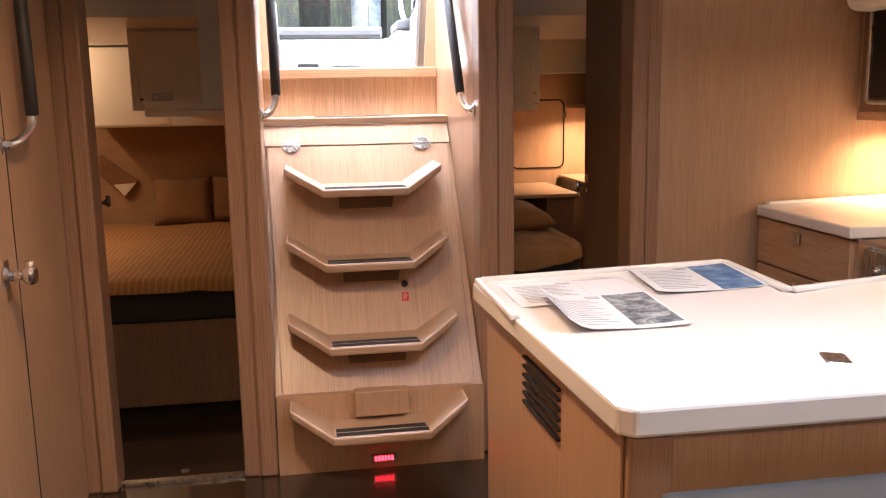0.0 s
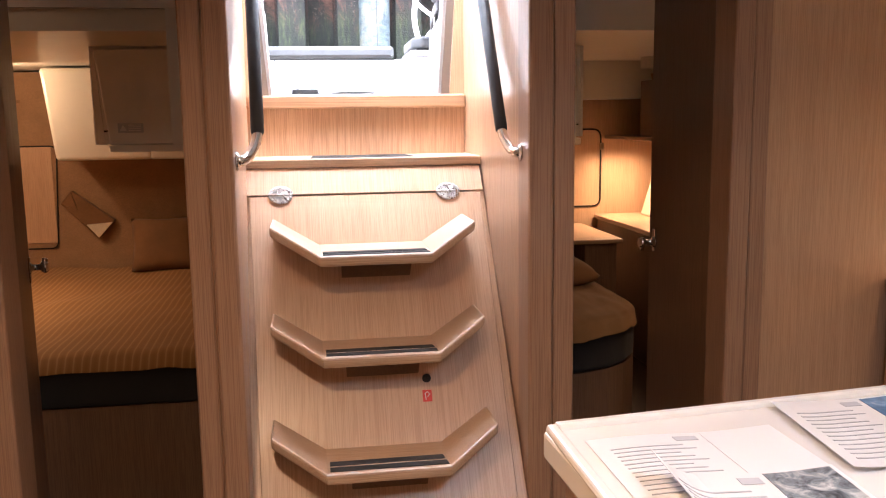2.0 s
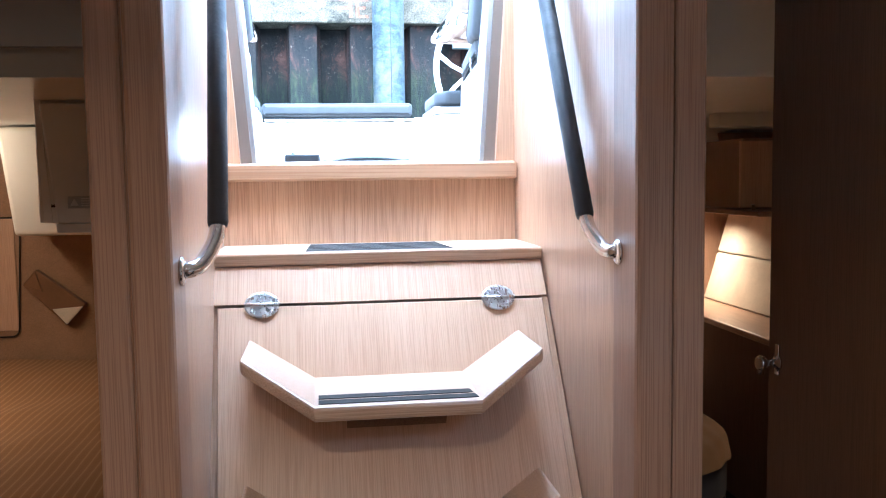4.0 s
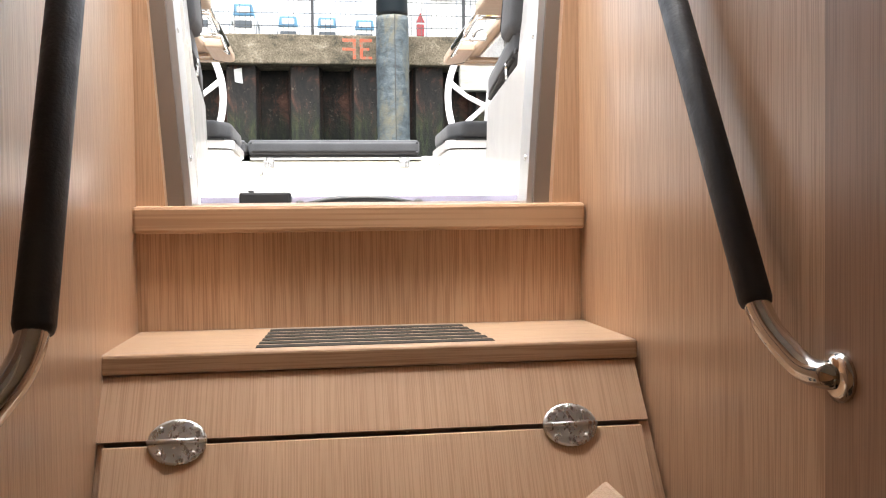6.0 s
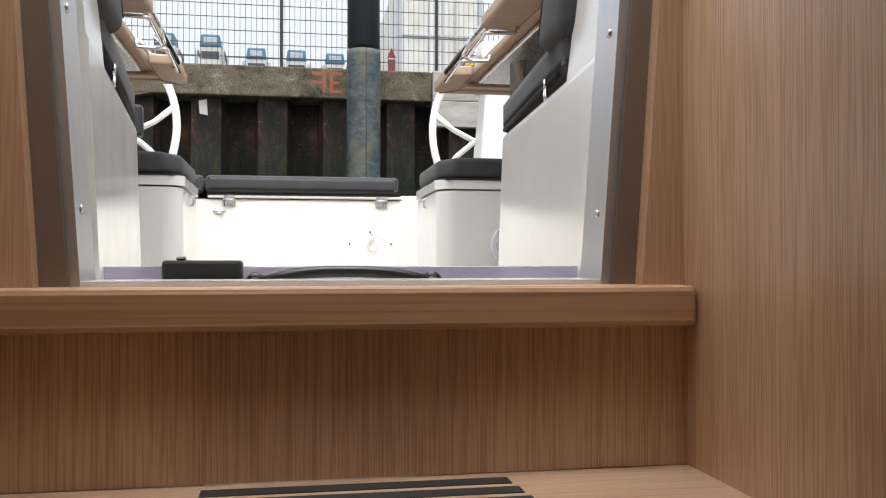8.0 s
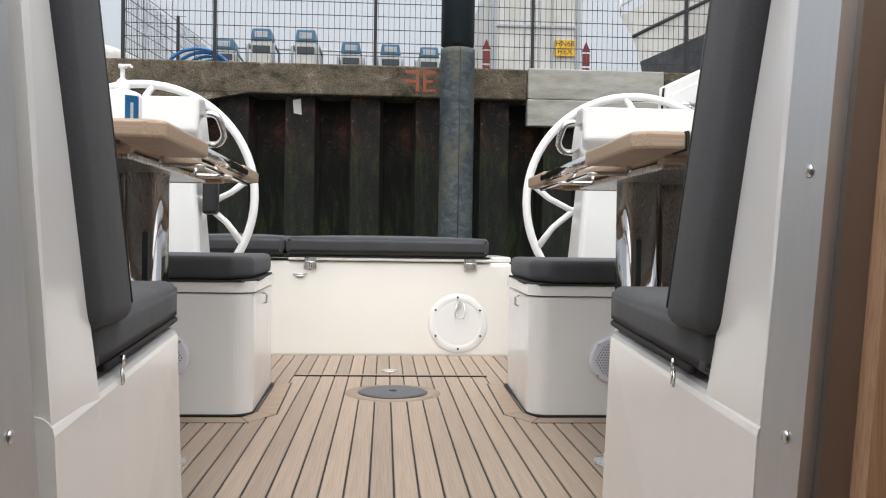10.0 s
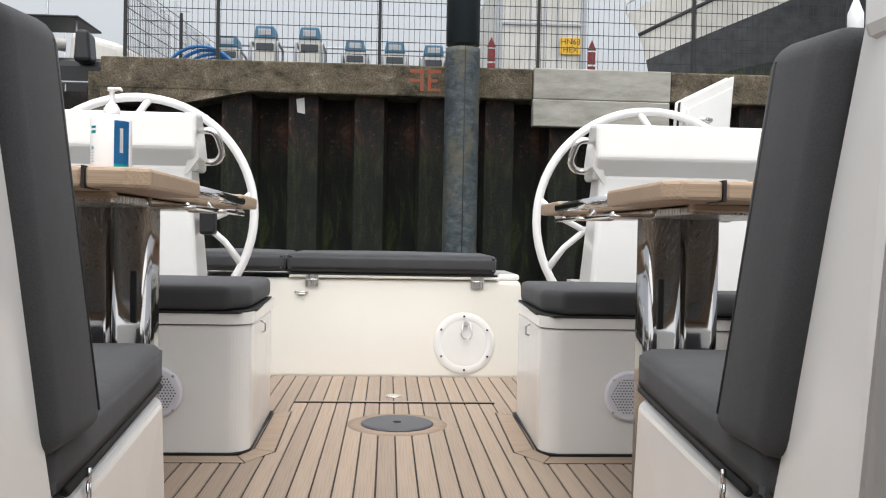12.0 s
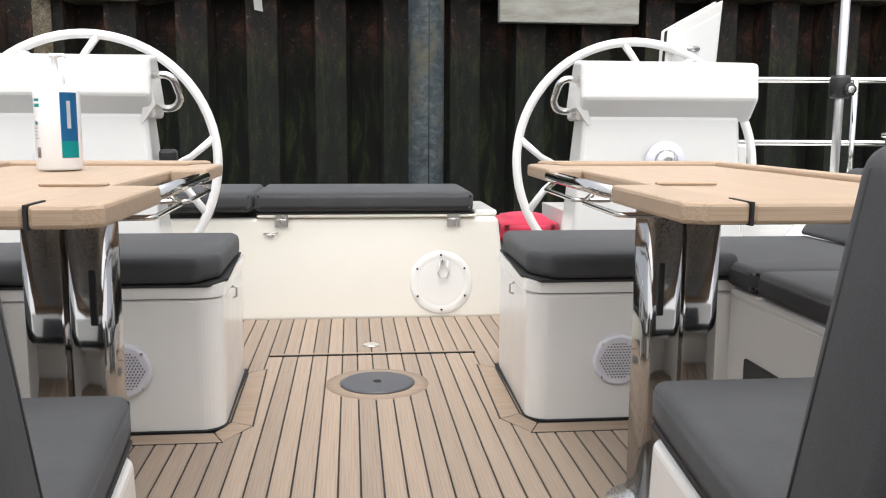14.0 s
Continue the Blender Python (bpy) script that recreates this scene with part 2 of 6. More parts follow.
pile_steel = mat("rusted_sheet_pile", (0.1, 0.06, 0.04), 0.85)
_rust = ramp(pile_steel, tex(pile_steel, (1, 1, 0.5), 2.6, 10, 0.78, 0.6), [(0.4, (0.004, 0.0035, 0.003)), (0.52, (0.016, 0.011, 0.008)), (0.59, (0.06, 0.024, 0.014)), (0.66, (0.1, 0.05, 0.032)), (0.74, (0.17, 0.12, 0.085))])
_spot = ramp(pile_steel, tex(pile_steel, (1, 1, 0.8), 7, 8, 0.8), [(0.6, (0, 0, 0)), (0.65, (1, 1, 1))])
_rust = blend(pile_steel, "MIX", _rust, (0.17, 0.14, 0.1), _spot)
_weed = ramp(pile_steel, tex(pile_steel, (1, 1, 0.22), 4.5, 8, 0.75, 0.4), [(0.38, (0.001, 0.0014, 0.0009)), (0.5, (0.004, 0.006, 0.002)), (0.6, (0.02, 0.028, 0.006)), (0.72, (0.055, 0.065, 0.02))])
_co = pile_steel.node_tree.nodes.new("ShaderNodeTexCoord")
_sx = pile_steel.node_tree.nodes.new("ShaderNodeSeparateXYZ")
pile_steel.node_tree.links.new(_co.outputs["Object"], _sx.inputs[0])
_ad = pile_steel.node_tree.nodes.new("ShaderNodeMath")
_ad.operation = "MULTIPLY_ADD"
_ad.inputs[1].default_value, _ad.inputs[2].default_value = 0.5, -1.5
pile_steel.node_tree.links.new(_sx.outputs["Z"], _ad.inputs[0])
_ns = pile_steel.node_tree.nodes.new("ShaderNodeMath")
_ns.operation = "ADD"
pile_steel.node_tree.links.new(_ad.outputs[0], _ns.inputs[0])
pile_steel.node_tree.links.new(tex(pile_steel, (1, 1, 0.6), 1.6, 5, 0.7), _ns.inputs[1])
_band = ramp(pile_steel, _ns.outputs[0], [(0.45, (0, 0, 0)), (0.85, (1, 1, 1))])
use(pile_steel, "Base Color", blend(pile_steel, "MIX", _weed, _rust, _band))
bump(pile_steel, tex(pile_steel, (1, 1, 1), 14, 6, 0.7), 0.8, 0.03)

sleeve = mat("blue_grey_pile_sleeve", (0.14, 0.19, 0.22), 0.55)
_a = ramp(sleeve, tex(sleeve, (1, 1, 1.6), 4.5, 10, 0.76, 0.5), [(0.36, (0.014, 0.02, 0.024)), (0.5, (0.045, 0.06, 0.068)), (0.6, (0.08, 0.1, 0.105)), (0.72, (0.19, 0.21, 0.2))])
_grime = ramp(sleeve, tex(sleeve, (1, 1, 0.4), 1.7, 7, 0.75, 0.5), [(0.5, (0, 0, 0)), (0.62, (1, 1, 1))])
_a = blend(sleeve, "MIX", _a, (0.1, 0.092, 0.06), _grime)
use(sleeve, "Base Color", _a)
bump(sleeve, tex(sleeve, (0.8, 0.8, 4.0), 4.0, 6, 0.65, 0.8), 0.35, 0.03)
pile_top = mat("dark_steel_pile", (0.035, 0.045, 0.055), 0.4)
fence_black = mat("black_coated_wire", (0.012, 0.013, 0.015), 0.5)
galv = mat("galvanised_steel", (0.36, 0.38, 0.4), 0.5, 0.6)
trailer_white = mat("dirty_white_trailer_panel", (0.6, 0.6, 0.57), 0.5)
use(trailer_white, "Base Color", ramp(trailer_white, tex(trailer_white, (1, 1, 0.4), 1.8, 5), [(0.3, (0.5, 0.49, 0.45)), (0.7, (0.66, 0.66, 0.64))]))
yellow_plate = mat("yellow_number_plate", (0.7, 0.42, 0.02), 0.45)
red_lens = mat("red_tail_lens", (0.16, 0.008, 0.01), 0.25)
cart_blue = mat("blue_cart_plastic", (0.05, 0.15, 0.24), 0.45)
hose_blue = mat("blue_hose", (0.02, 0.16, 0.42), 0.4)
hull_white = mat("weathered_white_hull", (0.5, 0.49, 0.46), 0.7)
use(hull_white, "Base Color", ramp(hull_white, tex(hull_white, (1, 1, 0.4), 1.2, 6, 0.7), [(0.3, (0.5, 0.49, 0.45)), (0.7, (0.7, 0.69, 0.66))]))
hull_dark = mat("black_antifouling", (0.03, 0.035, 0.04), 0.7)
use(hull_dark, "Base Color", ramp(hull_dark, tex(hull_dark, (1, 1, 1), 3, 5), [(0.3, (0.02, 0.023, 0.028)), (0.7, (0.06, 0.065, 0.07))]))
grass_green = mat("grass_blades", (0.07, 0.1, 0.03), 0.8)
gravel = mat("quay_hardstanding", (0.16, 0.155, 0.145), 0.95)
use(gravel, "Base Color", ramp(gravel, tex(gravel, (1, 1, 1), 0.7, 6, 0.7), [(0.3, (0.11, 0.105, 0.1)), (0.7, (0.2, 0.195, 0.18))]))
bump(gravel, tex(gravel, (1, 1, 1), 40, 4), 0.6, 0.02)
water_mat = mat("dark_harbour_water", (0.012, 0.018, 0.014), 0.06)
bump(water_mat, tex(water_mat, (1, 1, 1), 2.5, 4, 0.6), 0.5, 0.06)
weed_dark = mat("moored_boat_black", (0.015, 0.016, 0.018), 0.35)


# ---- mesh helpers ----
def box(bm, lo, hi, bevel=0.0, seg=1):
    x0, y0, z0 = (min(a, b) for a, b in zip(lo, hi))
    x1, y1, z1 = (max(a, b) for a, b in zip(lo, hi))
    vs = [bm.verts.new(p) for p in ((x0, y0, z0), (x1, y0, z0), (x1, y1, z0), (x0, y1, z0), (x0, y0, z1), (x1, y0, z1), (x1, y1, z1), (x0, y1, z1))]
    fs = [bm.faces.new([vs[i] for i in q]) for q in ((3, 2, 1, 0), (4, 5, 6, 7), (0, 1, 5, 4), (1, 2, 6, 5), (2, 3, 7, 6), (3, 0, 4, 7))]
    if bevel:
        edges = list({e for f in fs for e in f.edges})
        bmesh.ops.bevel(bm, geom=edges, offset=bevel, segments=seg, profile=0.5, affect="EDGES")
    return bm


def prism(bm, outline, axis, a, b, bevel=0.0, seg=2):
    """A flat outline of (u, v) pairs pushed along an axis from a to b."""
    def put(u, v, w):
        return {"x": (w, u, v), "y": (u, w, v), "z": (u, v, w)}[axis]
    low = [bm.verts.new(put(u, v, a)) for u, v in outline]
    top = [bm.verts.new(put(u, v, b)) for u, v in outline]
    n = len(outline)
    fs = [bm.faces.new(low[::-1]), bm.faces.new(top)]
    fs += [bm.faces.new((low[i], low[(i + 1) % n], top[(i + 1) % n], top[i])) for i in range(n)]
    bmesh.ops.recalc_face_normals(bm, faces=fs)
    if bevel:
        bmesh.ops.bevel(bm, geom=list({e for f in fs for e in f.edges}), offset=bevel, segments=seg, profile=0.5, affect="EDGES")
    return bm


def hull8(bm, low, top, bevel=0.0, seg=2):
    """A solid between two four-cornered rings, given in the same order."""
    a, b = [bm.verts.new(p) for p in low], [bm.verts.new(p) for p in top]
    n = len(a)
    fs = [bm.faces.new(a[::-1]), bm.faces.new(b)] + [bm.faces.new((a[i], a[(i + 1) % n], b[(i + 1) % n], b[i])) for i in range(n)]
    bmesh.ops.recalc_face_normals(bm, faces=fs)
    if bevel:
        bmesh.ops.bevel(bm, geom=list({e for f in fs for e in f.edges}), offset=bevel, segments=seg, profile=0.5, affect="EDGES")
    return bm


def tube(bm, points, radius, sides=12, closed=False):
    """A round bar along a line of points; radius may be a list."""
    pts = [Vector(p) for p in points]
    n = len(pts)
    rad = radius if isinstance(radius, (list, tuple)) else [radius] * n
    rings, side = [], None
    for i, p in enumerate(pts):
        d = (pts[(i + 1) % n] - pts[i - 1]) if closed else (pts[min(i + 1, n - 1)] - pts[max(i - 1, 0)])
        d.normalize()
        if side is None:
            side = d.orthogonal().normalized()
        side = (side - d * side.dot(d)).normalized()
        up = d.cross(side)
        rings.append([bm.verts.new(p + rad[i] * (side * math.cos(k * math.tau / sides) + up * math.sin(k * math.tau / sides))) for k in range(sides)])
    fs = []
    for i in range(n if closed else n - 1):
        a, b = rings[i], rings[(i + 1) % n]
        off = 0
        if closed and i == n - 1:
            off = min(range(sides), key=lambda o: (a[0].co - b[o].co).length)
        fs += [bm.faces.new((a[k], a[(k + 1) % sides], b[(k + 1 + off) % sides], b[(k + off) % sides])) for k in range(sides)]
    if not closed:
        fs += [bm.faces.new(rings[0][::-1]), bm.faces.new(rings[-1])]
    bmesh.ops.recalc_face_normals(bm, faces=fs)
    for f in fs:
        f.smooth = True
    return bm


def arc(points, radius=0.05, steps=5):
    """The line of points with its inner corners rounded."""
    pts = [Vector(p) for p in points]
    out = [pts[0]]
    for a, b, c in zip(pts, pts[1:], pts[2:]):
        u, v = (a - b), (c - b)
        r = min(radius, u.length * 0.49, v.length * 0.49)
        p, q = b + u.normalized() * r, b + v.normalized() * r
        for i in range(steps + 1):
            t = i / steps
            out.append(p * (1 - t) ** 2 + b * 2 * t * (1 - t) + q * t ** 2)
    return out + [pts[-1]]


def lathe(bm, profile, centre=(0, 0, 0), axis="z", sides=28):
    """A turned solid from (radius, height) pairs."""
    def put(r, h, a):
        c, s = r * math.cos(a), r * math.sin(a)
        v = {"z": (c, s, h), "y": (c, h, s), "x": (h, c, s)}[axis]
        return tuple(p + q for p, q in zip(v, centre))
    rings = [[bm.verts.new(put(r, h, k * math.tau / sides)) for k in range(sides)] for r, h in profile]
    fs = []
    for a, b in zip(rings, rings[1:]):
        fs += [bm.faces.new((a[k], a[(k + 1) % sides], b[(k + 1) % sides], b[k])) for k in range(sides)]
    fs += [bm.faces.new(rings[0][::-1]), bm.faces.new(rings[-1])]
    bmesh.ops.recalc_face_normals(bm, faces=fs)
    for f in fs[:-2]:
        f.smooth = True
    return bm


def turned(bm, m):
    bmesh.ops.transform(bm, matrix=m, verts=bm.verts)
    return bm


def cushion_mesh(bm, lo, hi, r=0.025, puff=0.012):
    """A padded slab with rounded edges and a crowned top."""
    box(bm, lo, hi)
    bmesh.ops.subdivide_edges(bm, edges=list(bm.edges), cuts=5, use_grid_fill=True)
    cx, cy, cz = ((a + b) / 2 for a, b in zip(lo, hi))
    hx, hy, hz = (abs(b - a) / 2 for a, b in zip(lo, hi))
    for v in bm.verts:
        u, w, q = (v.co.x - cx) / hx, (v.co.y - cy) / hy, (v.co.z - cz) / hz
        v.co.x += puff * 0.5 * math.copysign(1, u) * (abs(u) > 0.99) * (1 - w * w) * (1 - q * q)
        v.co.y += puff * 0.5 * math.copysign(1, w) * (abs(w) > 0.99) * (1 - u * u) * (1 - q * q)
        v.co.z += puff * math.copysign(1, q) * (abs(q) > 0.99) * (1 - u * u) * (1 - w * w)
    sharp = [e for e in bm.edges if len(e.link_faces) == 2 and e.calc_face_angle() > 0.9]
    bmesh.ops.bevel(bm, geom=sharp, offset=r, segments=3, profile=0.5, affect="EDGES")
    for f in bm.faces:
        f.smooth = True
    return bm


def place(ob):
    return ob.matrix_world.translation if ob.parent is None else ob.parent.matrix_world.translation


ROOT = {}


def thing(name, at, label="", category="", group="", kind=""):
    """An empty at the base of a thing; its parts hang under it."""
    ob = new(name)
    ob.location = at
    ob.empty_display_size = 0.1
    ROOT[ob.name] = Vector(at)
    return tagged(ob, label, category, group, kind)


def part(name, bm, material, parent=None, label="", smooth=None):
    """One mesh object from a bmesh laid out in the place's own metres."""
    base = ROOT[parent.name] if parent else Vector()
    if smooth is not None:
        for f in bm.faces:
            f.smooth = smooth
    if parent:
        bmesh.ops.translate(bm, verts=bm.verts, vec=-base)
    me = bpy.data.meshes.new(name)
    bm.to_mesh(me)
    bm.free()
    me.materials.append(material)
    ob = new(name, me)
    if parent:
        ob.parent = parent
        ROOT[ob.name] = base
    if label:
        ob["label"] = label
    return ob


def solid(name, bm, material, label="", category="", group="", kind=""):
    """A thing made of one mesh, with its origin at the middle of its foot."""
    xs = [v.co for v in bm.verts]
    at = Vector((sum(v.x for v in xs) / len(xs), sum(v.y for v in xs) / len(xs), min(v.z for v in xs)))
    bmesh.ops.translate(bm, verts=bm.verts, vec=-at)
    me = bpy.data.meshes.new(name)
    bm.to_mesh(me)
    bm.free()
    me.materials.append(material)
    ob = new(name, me)
    ob.location = at
    ROOT[ob.name] = at
    return tagged(ob, label, category, group, kind)


def B():
    return bmesh.new()


def boxes(name, material, spans, kind="structure", label="", category="", bevel=0.0):
    bm = B()
    for lo, hi in spans:
        box(bm, lo, hi, bevel)
    return solid(name, bm, material, label, category, "", kind)


def words(text, size, material, parent, m, name="lettering"):
    """Flat lettering in the built-in font, at the pose m."""
    data = bpy.data.curves.new(name, "FONT")
    data.body, data.size, data.align_x, data.align_y = text, size, "CENTER", "CENTER"
    data.extrude = 0.0004
    tmp = new(name, data)
    me = bpy.data.meshes.new_from_object(tmp.evaluated_get(bpy.context.evaluated_depsgraph_get()))
    bpy.data.objects.remove(tmp)
    bm = B()
    bm.from_mesh(me)
    turned(bm, m)
    return part(name, bm, material, parent)

ZS = 1.25  # cockpit sole above the cabin sole
TT = 1.968  # cockpit table top

# ---- interior shell ----
boxes("floor", floor_wood, [((-2.3, -3.2, -0.06), (2.5, 2.7, 0.0)), ((-0.42, 2.7, -0.06), (2.5, 6.2, 0.0)), ((-2.3, 2.7, -0.26), (-0.42, 6.2, -0.2)), ((-2.3, 2.66, -0.26), (-0.42, 2.7, -0.06))], label="dark glossy laminate cabin sole", category="floor")
boxes("wall_west", oak_z, [((-0.99, -3.2, 0), (-0.93, 2.6, 1.99))], label="light oak veneered saloon wall beside the companionway", category="wall")
boxes("wall_south", oak_z, [((-0.99, -3.28, 0), (2.4, -3.2, 1.99))], label="light oak forward bulkhead of the saloon", category="wall")
boxes("wall_east", liner, [((2.3, -3.2, 0), (2.38, 3.3, 1.99))], label="white moulded hull liner behind the galley", category="wall")
boxes("ceiling", liner, [((-1.0, -3.2, 1.99), (2.38, 2.3, 2.05)), ((-0.93, 2.3, 1.99), (-0.36, 2.72, 2.05)), ((0.366, 2.3, 1.99), (2.38, 3.3, 2.05))], label="white moulded saloon headlining", category="ceiling")
# the bulkhead with the two cabin doorways
boxes("wall_north", oak_z, [((-2.3, 2.64, 0), (-0.936, 2.71, 1.99)),
                            ((-0.84, 2.65, 1.86), (-0.446, 2.71, 1.99)), ((0.486, 2.7, 1.86), (0.89, 2.76, 1.99))],
      label="light oak veneered bulkhead with two open cabin doorways", category="wall")

bm = B()
hull8(bm, [(0.995, 2.71, 0), (2.3, 2.915, 0), (2.3, 2.985, 0), (0.995, 2.78, 0)], [(0.995, 2.71, 1.99), (2.3, 2.915, 1.99), (2.3, 2.985, 1.99), (0.995, 2.78, 1.99)])
solid("wall_galley", bm, oak_z, "light oak veneered bulkhead behind the galley", "wall", "", "structure")


def door_post(x0, x1, y):
    """A moulded post with a rounded outer bead and a groove."""
    bm = B()
    s = 1 if x1 > x0 else -1
    w = abs(x1 - x0)
    box(bm, (x0, y, 0), (x0 + s * w * 0.52, y + 0.12, 1.99), 0.008, 2)
    box(bm, (x0 + s * (w * 0.52 + 0.003), y + 0.01, 0), (x1, y + 0.12, 1.99), 0.006, 2)
    box(bm, (x0 + s * 0.012, y + 0.015, 0), (x1 - s * 0.012, y + 0.11, 1.99))
    return solid("trim", bm, oak_post, "solid oak door post with a rounded bead and groove", "door post", "door posts", "structure")


door_post(-0.336, -0.446, 2.63)
door_post(0.366, 0.486, 2.69)
door_post(-0.84, -0.936, 2.6)
door_post(0.89, 0.995, 2.68)
boxes("threshold", steel, [((-0.84, 2.64, 0.001), (-0.446, 2.665, 0.012))], label="narrow steel strip across the cabin doorway", category="threshold")

# companionway side walls, stern riser, sill
for name, xa, ya, xb, t in (("companionway_wall_1", 0.366, 2.8, 0.345, 0.03), ("companionway_wall_2", -0.338, 2.74, -0.357, -0.03)):
    bm = B()
    ring = [(xa, ya), (xb, 3.5), (xb + t, 3.5), (xa + t, ya)]
    hull8(bm, [(x, y, 0) for x, y in ring], [(x, y, 2.06) for x, y in ring])
    solid(name, bm, oak_wall, "light oak veneered side of the companionway", "wall", "", "structure")
boxes("companionway_riser", oak_riser, [((-0.357, 3.47, 1.16), (0.345, 3.5, 1.312))], label="light oak riser below the companionway sill", category="riser")
bm = B()
box(bm, (-0.357, 3.44, 1.31), (0.345, 3.505, 1.352), 0.006, 2)
solid("companionway_sill", bm, oak_edge, "rounded solid oak sill of the companionway", "sill", "", "structure")
boxes("ceiling_2", liner, [((-2.3, 2.71, 1.8), (-0.39, 3.6, 1.84)), ((0.4, 2.78, 1.8), (2.3, 3.52, 1.84)), ((-2.3, 3.56, 1.562), (-0.39, 3.6, 1.8)),
                           ((0.4, 3.48, 1.558), (2.3, 3.52, 1.8)), ((-2.3, 3.6, 1.57), (-0.39, 4.24, 1.594)), ((0.4, 3.52, 1.57), (2.3, 4.24, 1.594)),
                           ((-2.3, 4.24, 1.57), (-1.0, 5.85, 1.594)), ((1.0, 4.24, 1.57), (2.3, 5.7, 1.594))],
      label="white moulded cabin headlining", category="ceiling")

# unseen panel, added to stop daylight leaking in behind the ladder
boxes("wall_engine", oak_dark, [((-0.357, 3.33, 0), (0.345, 3.36, 1.13))], label="unseen plain panel added behind the companionway ladder to stop light leaks", category="wall")

# ---- companionway ladder ----
ladder = thing("companionway_ladder", (0, 2.6, 0), "light oak companionway ladder panel with four bent treads", "ladder")
PY0, PZ0, PY1, PZ1 = 2.66, 0.26, 3.175, 1.055


def panel_y(z):
    return PY0 + (z - PZ0) * (PY1 - PY0) / (PZ1 - PZ0)


bm = B()
hull8(bm, [(-0.312, PY0, PZ0), (0.336, PY0, PZ0), (0.336, PY0 + 0.03, PZ0 - 0.015), (-0.312, PY0 + 0.03, PZ0 - 0.015)],
      [(-0.342, PY1, 1.055), (0.338, PY1, 1.055), (0.338, PY1 + 0.03, 1.04), (-0.342, PY1 + 0.03, 1.04)], 0.002, 1)
part("front_panel", bm, oak_slope, ladder)
for xa, xb, xc in ((-0.337, -0.313, -0.343), (0.337, 0.365, 0.339)):
    bm = B()
    lo, hi = min(xa, xb), max(xa, xb)
    tl, tr = (-0.352, xc) if xc < 0 else (xc, 0.352)
    hull8(bm, [(lo, PY0 + 0.016, PZ0), (hi, PY0 + 0.016, PZ0), (hi, PY0 + 0.04, PZ0 - 0.015), (lo, PY0 + 0.04, PZ0 - 0.015)],
          [(tl, PY1 + 0.016, 1.055), (tr, PY1 + 0.016, 1.055), (tr, PY1 + 0.04, 1.04), (tl, PY1 + 0.04, 1.04)])
    part("side_cheek", bm, oak_slope, ladder)
bm = B()
hull8(bm, [(-0.35, PY1 + 0.005, 1.06), (0.348, PY1 + 0.005, 1.06), (0.348, PY1 + 0.037, 1.045), (-0.35, PY1 + 0.037, 1.045)],
      [(-0.354, 3.2267, 1.132), (0.346, 3.2267, 1.132), (0.346, 3.258, 1.132), (-0.354, 3.258, 1.132)])
part("upper_panel", bm, oak_slope, ladder)
bm = B()
box(bm, (-0.333, 2.63, 0.0), (0.36, 2.655, 0.27))
part("kick_panel", bm, oak_z, ladder)
bm = B()
box(bm, (-0.078, 2.585, 0.2), (0.098, 2.632, 0.285), 0.003)
part("step_block", bm, oak_z, ladder)


def tread(zc, yf, w):
    """A bent step: a flat middle and two wings that rise to the sides."""
    bm = B()
    flat, rise = w * 0.53, 0.074
    outline = [(-w, zc + rise), (-flat, zc), (flat, zc), (w, zc + rise)]
    th = 0.028
    for (xa, za), (xb, zb) in zip(outline, outline[1:]):
        fa = yf + (0.075 if abs(xa) == w else 0)
        fb = yf + (0.075 if abs(xb) == w else 0)
        ya, yb2 = panel_y(za) + 0.02, panel_y(zb) + 0.02
        hull8(bm, [(xa, fa, za - th), (xb, fb, zb - th), (xb, yb2, zb - th), (xa, ya, za - th)],
              [(xa, fa, za), (xb, fb, zb), (xb, yb2, zb), (xa, ya, za)])
    bmesh.ops.remove_doubles(bm, verts=bm.verts, dist=0.0008)
    inner = [f for f in bm.faces if all(abs(abs(v.co.x) - flat) < 0.001 for v in f.verts) and max(v.co.x for v in f.verts) - min(v.co.x for v in f.verts) < 0.001]
    bmesh.ops.delete(bm, geom=inner, context="FACES_ONLY")
    front = [e for e in bm.edges if len(e.link_faces) == 2 and e.calc_face_angle() > 1.0]
    bmesh.ops.bevel(bm, geom=front, offset=0.007, segments=2, profile=0.5, affect="EDGES")
    t = part("tread", bm, oak_x, ladder)
    for k in range(2):
        bm = B()
        y0 = yf + 0.016 + k * 0.036
        hull8(bm, [(-flat * 0.95, y0, zc - 0.001), (flat * (0.98 - k * 0.03), y0, zc - 0.001), (flat * (0.96 - k * 0.03), y0 + 0.026, zc - 0.001), (-flat * 0.95, y0 + 0.026, zc - 0.001)],
              [(-flat * 0.95, y0, zc + 0.0015), (flat * (0.98 - k * 0.03), y0, zc + 0.0015), (flat * (0.96 - k * 0.03), y0 + 0.026, zc + 0.0015), (-flat * 0.95, y0 + 0.026, zc + 0.0015)])
        part("grip_strip", bm, rubber, t, "black anti-slip strip")
    if zc < 0.3:
        return
    # flat darker oak patch; the slot's recess shade is put into its colour
    bm = B()
    za, zb = zc - 0.088, zc - 0.035
    ya, yb = panel_y(za) - 0.002, panel_y(zb) - 0.002
    hull8(bm, [(-0.088, ya, za), (0.105, ya, za), (0.105, ya + 0.006, za), (-0.088, ya + 0.006, za)], [(-0.088, yb, zb), (0.118, yb, zb), (0.118, yb + 0.006, zb), (-0.088, yb + 0.006, zb)])
    part("toe_slot", bm, oak_dark, t)


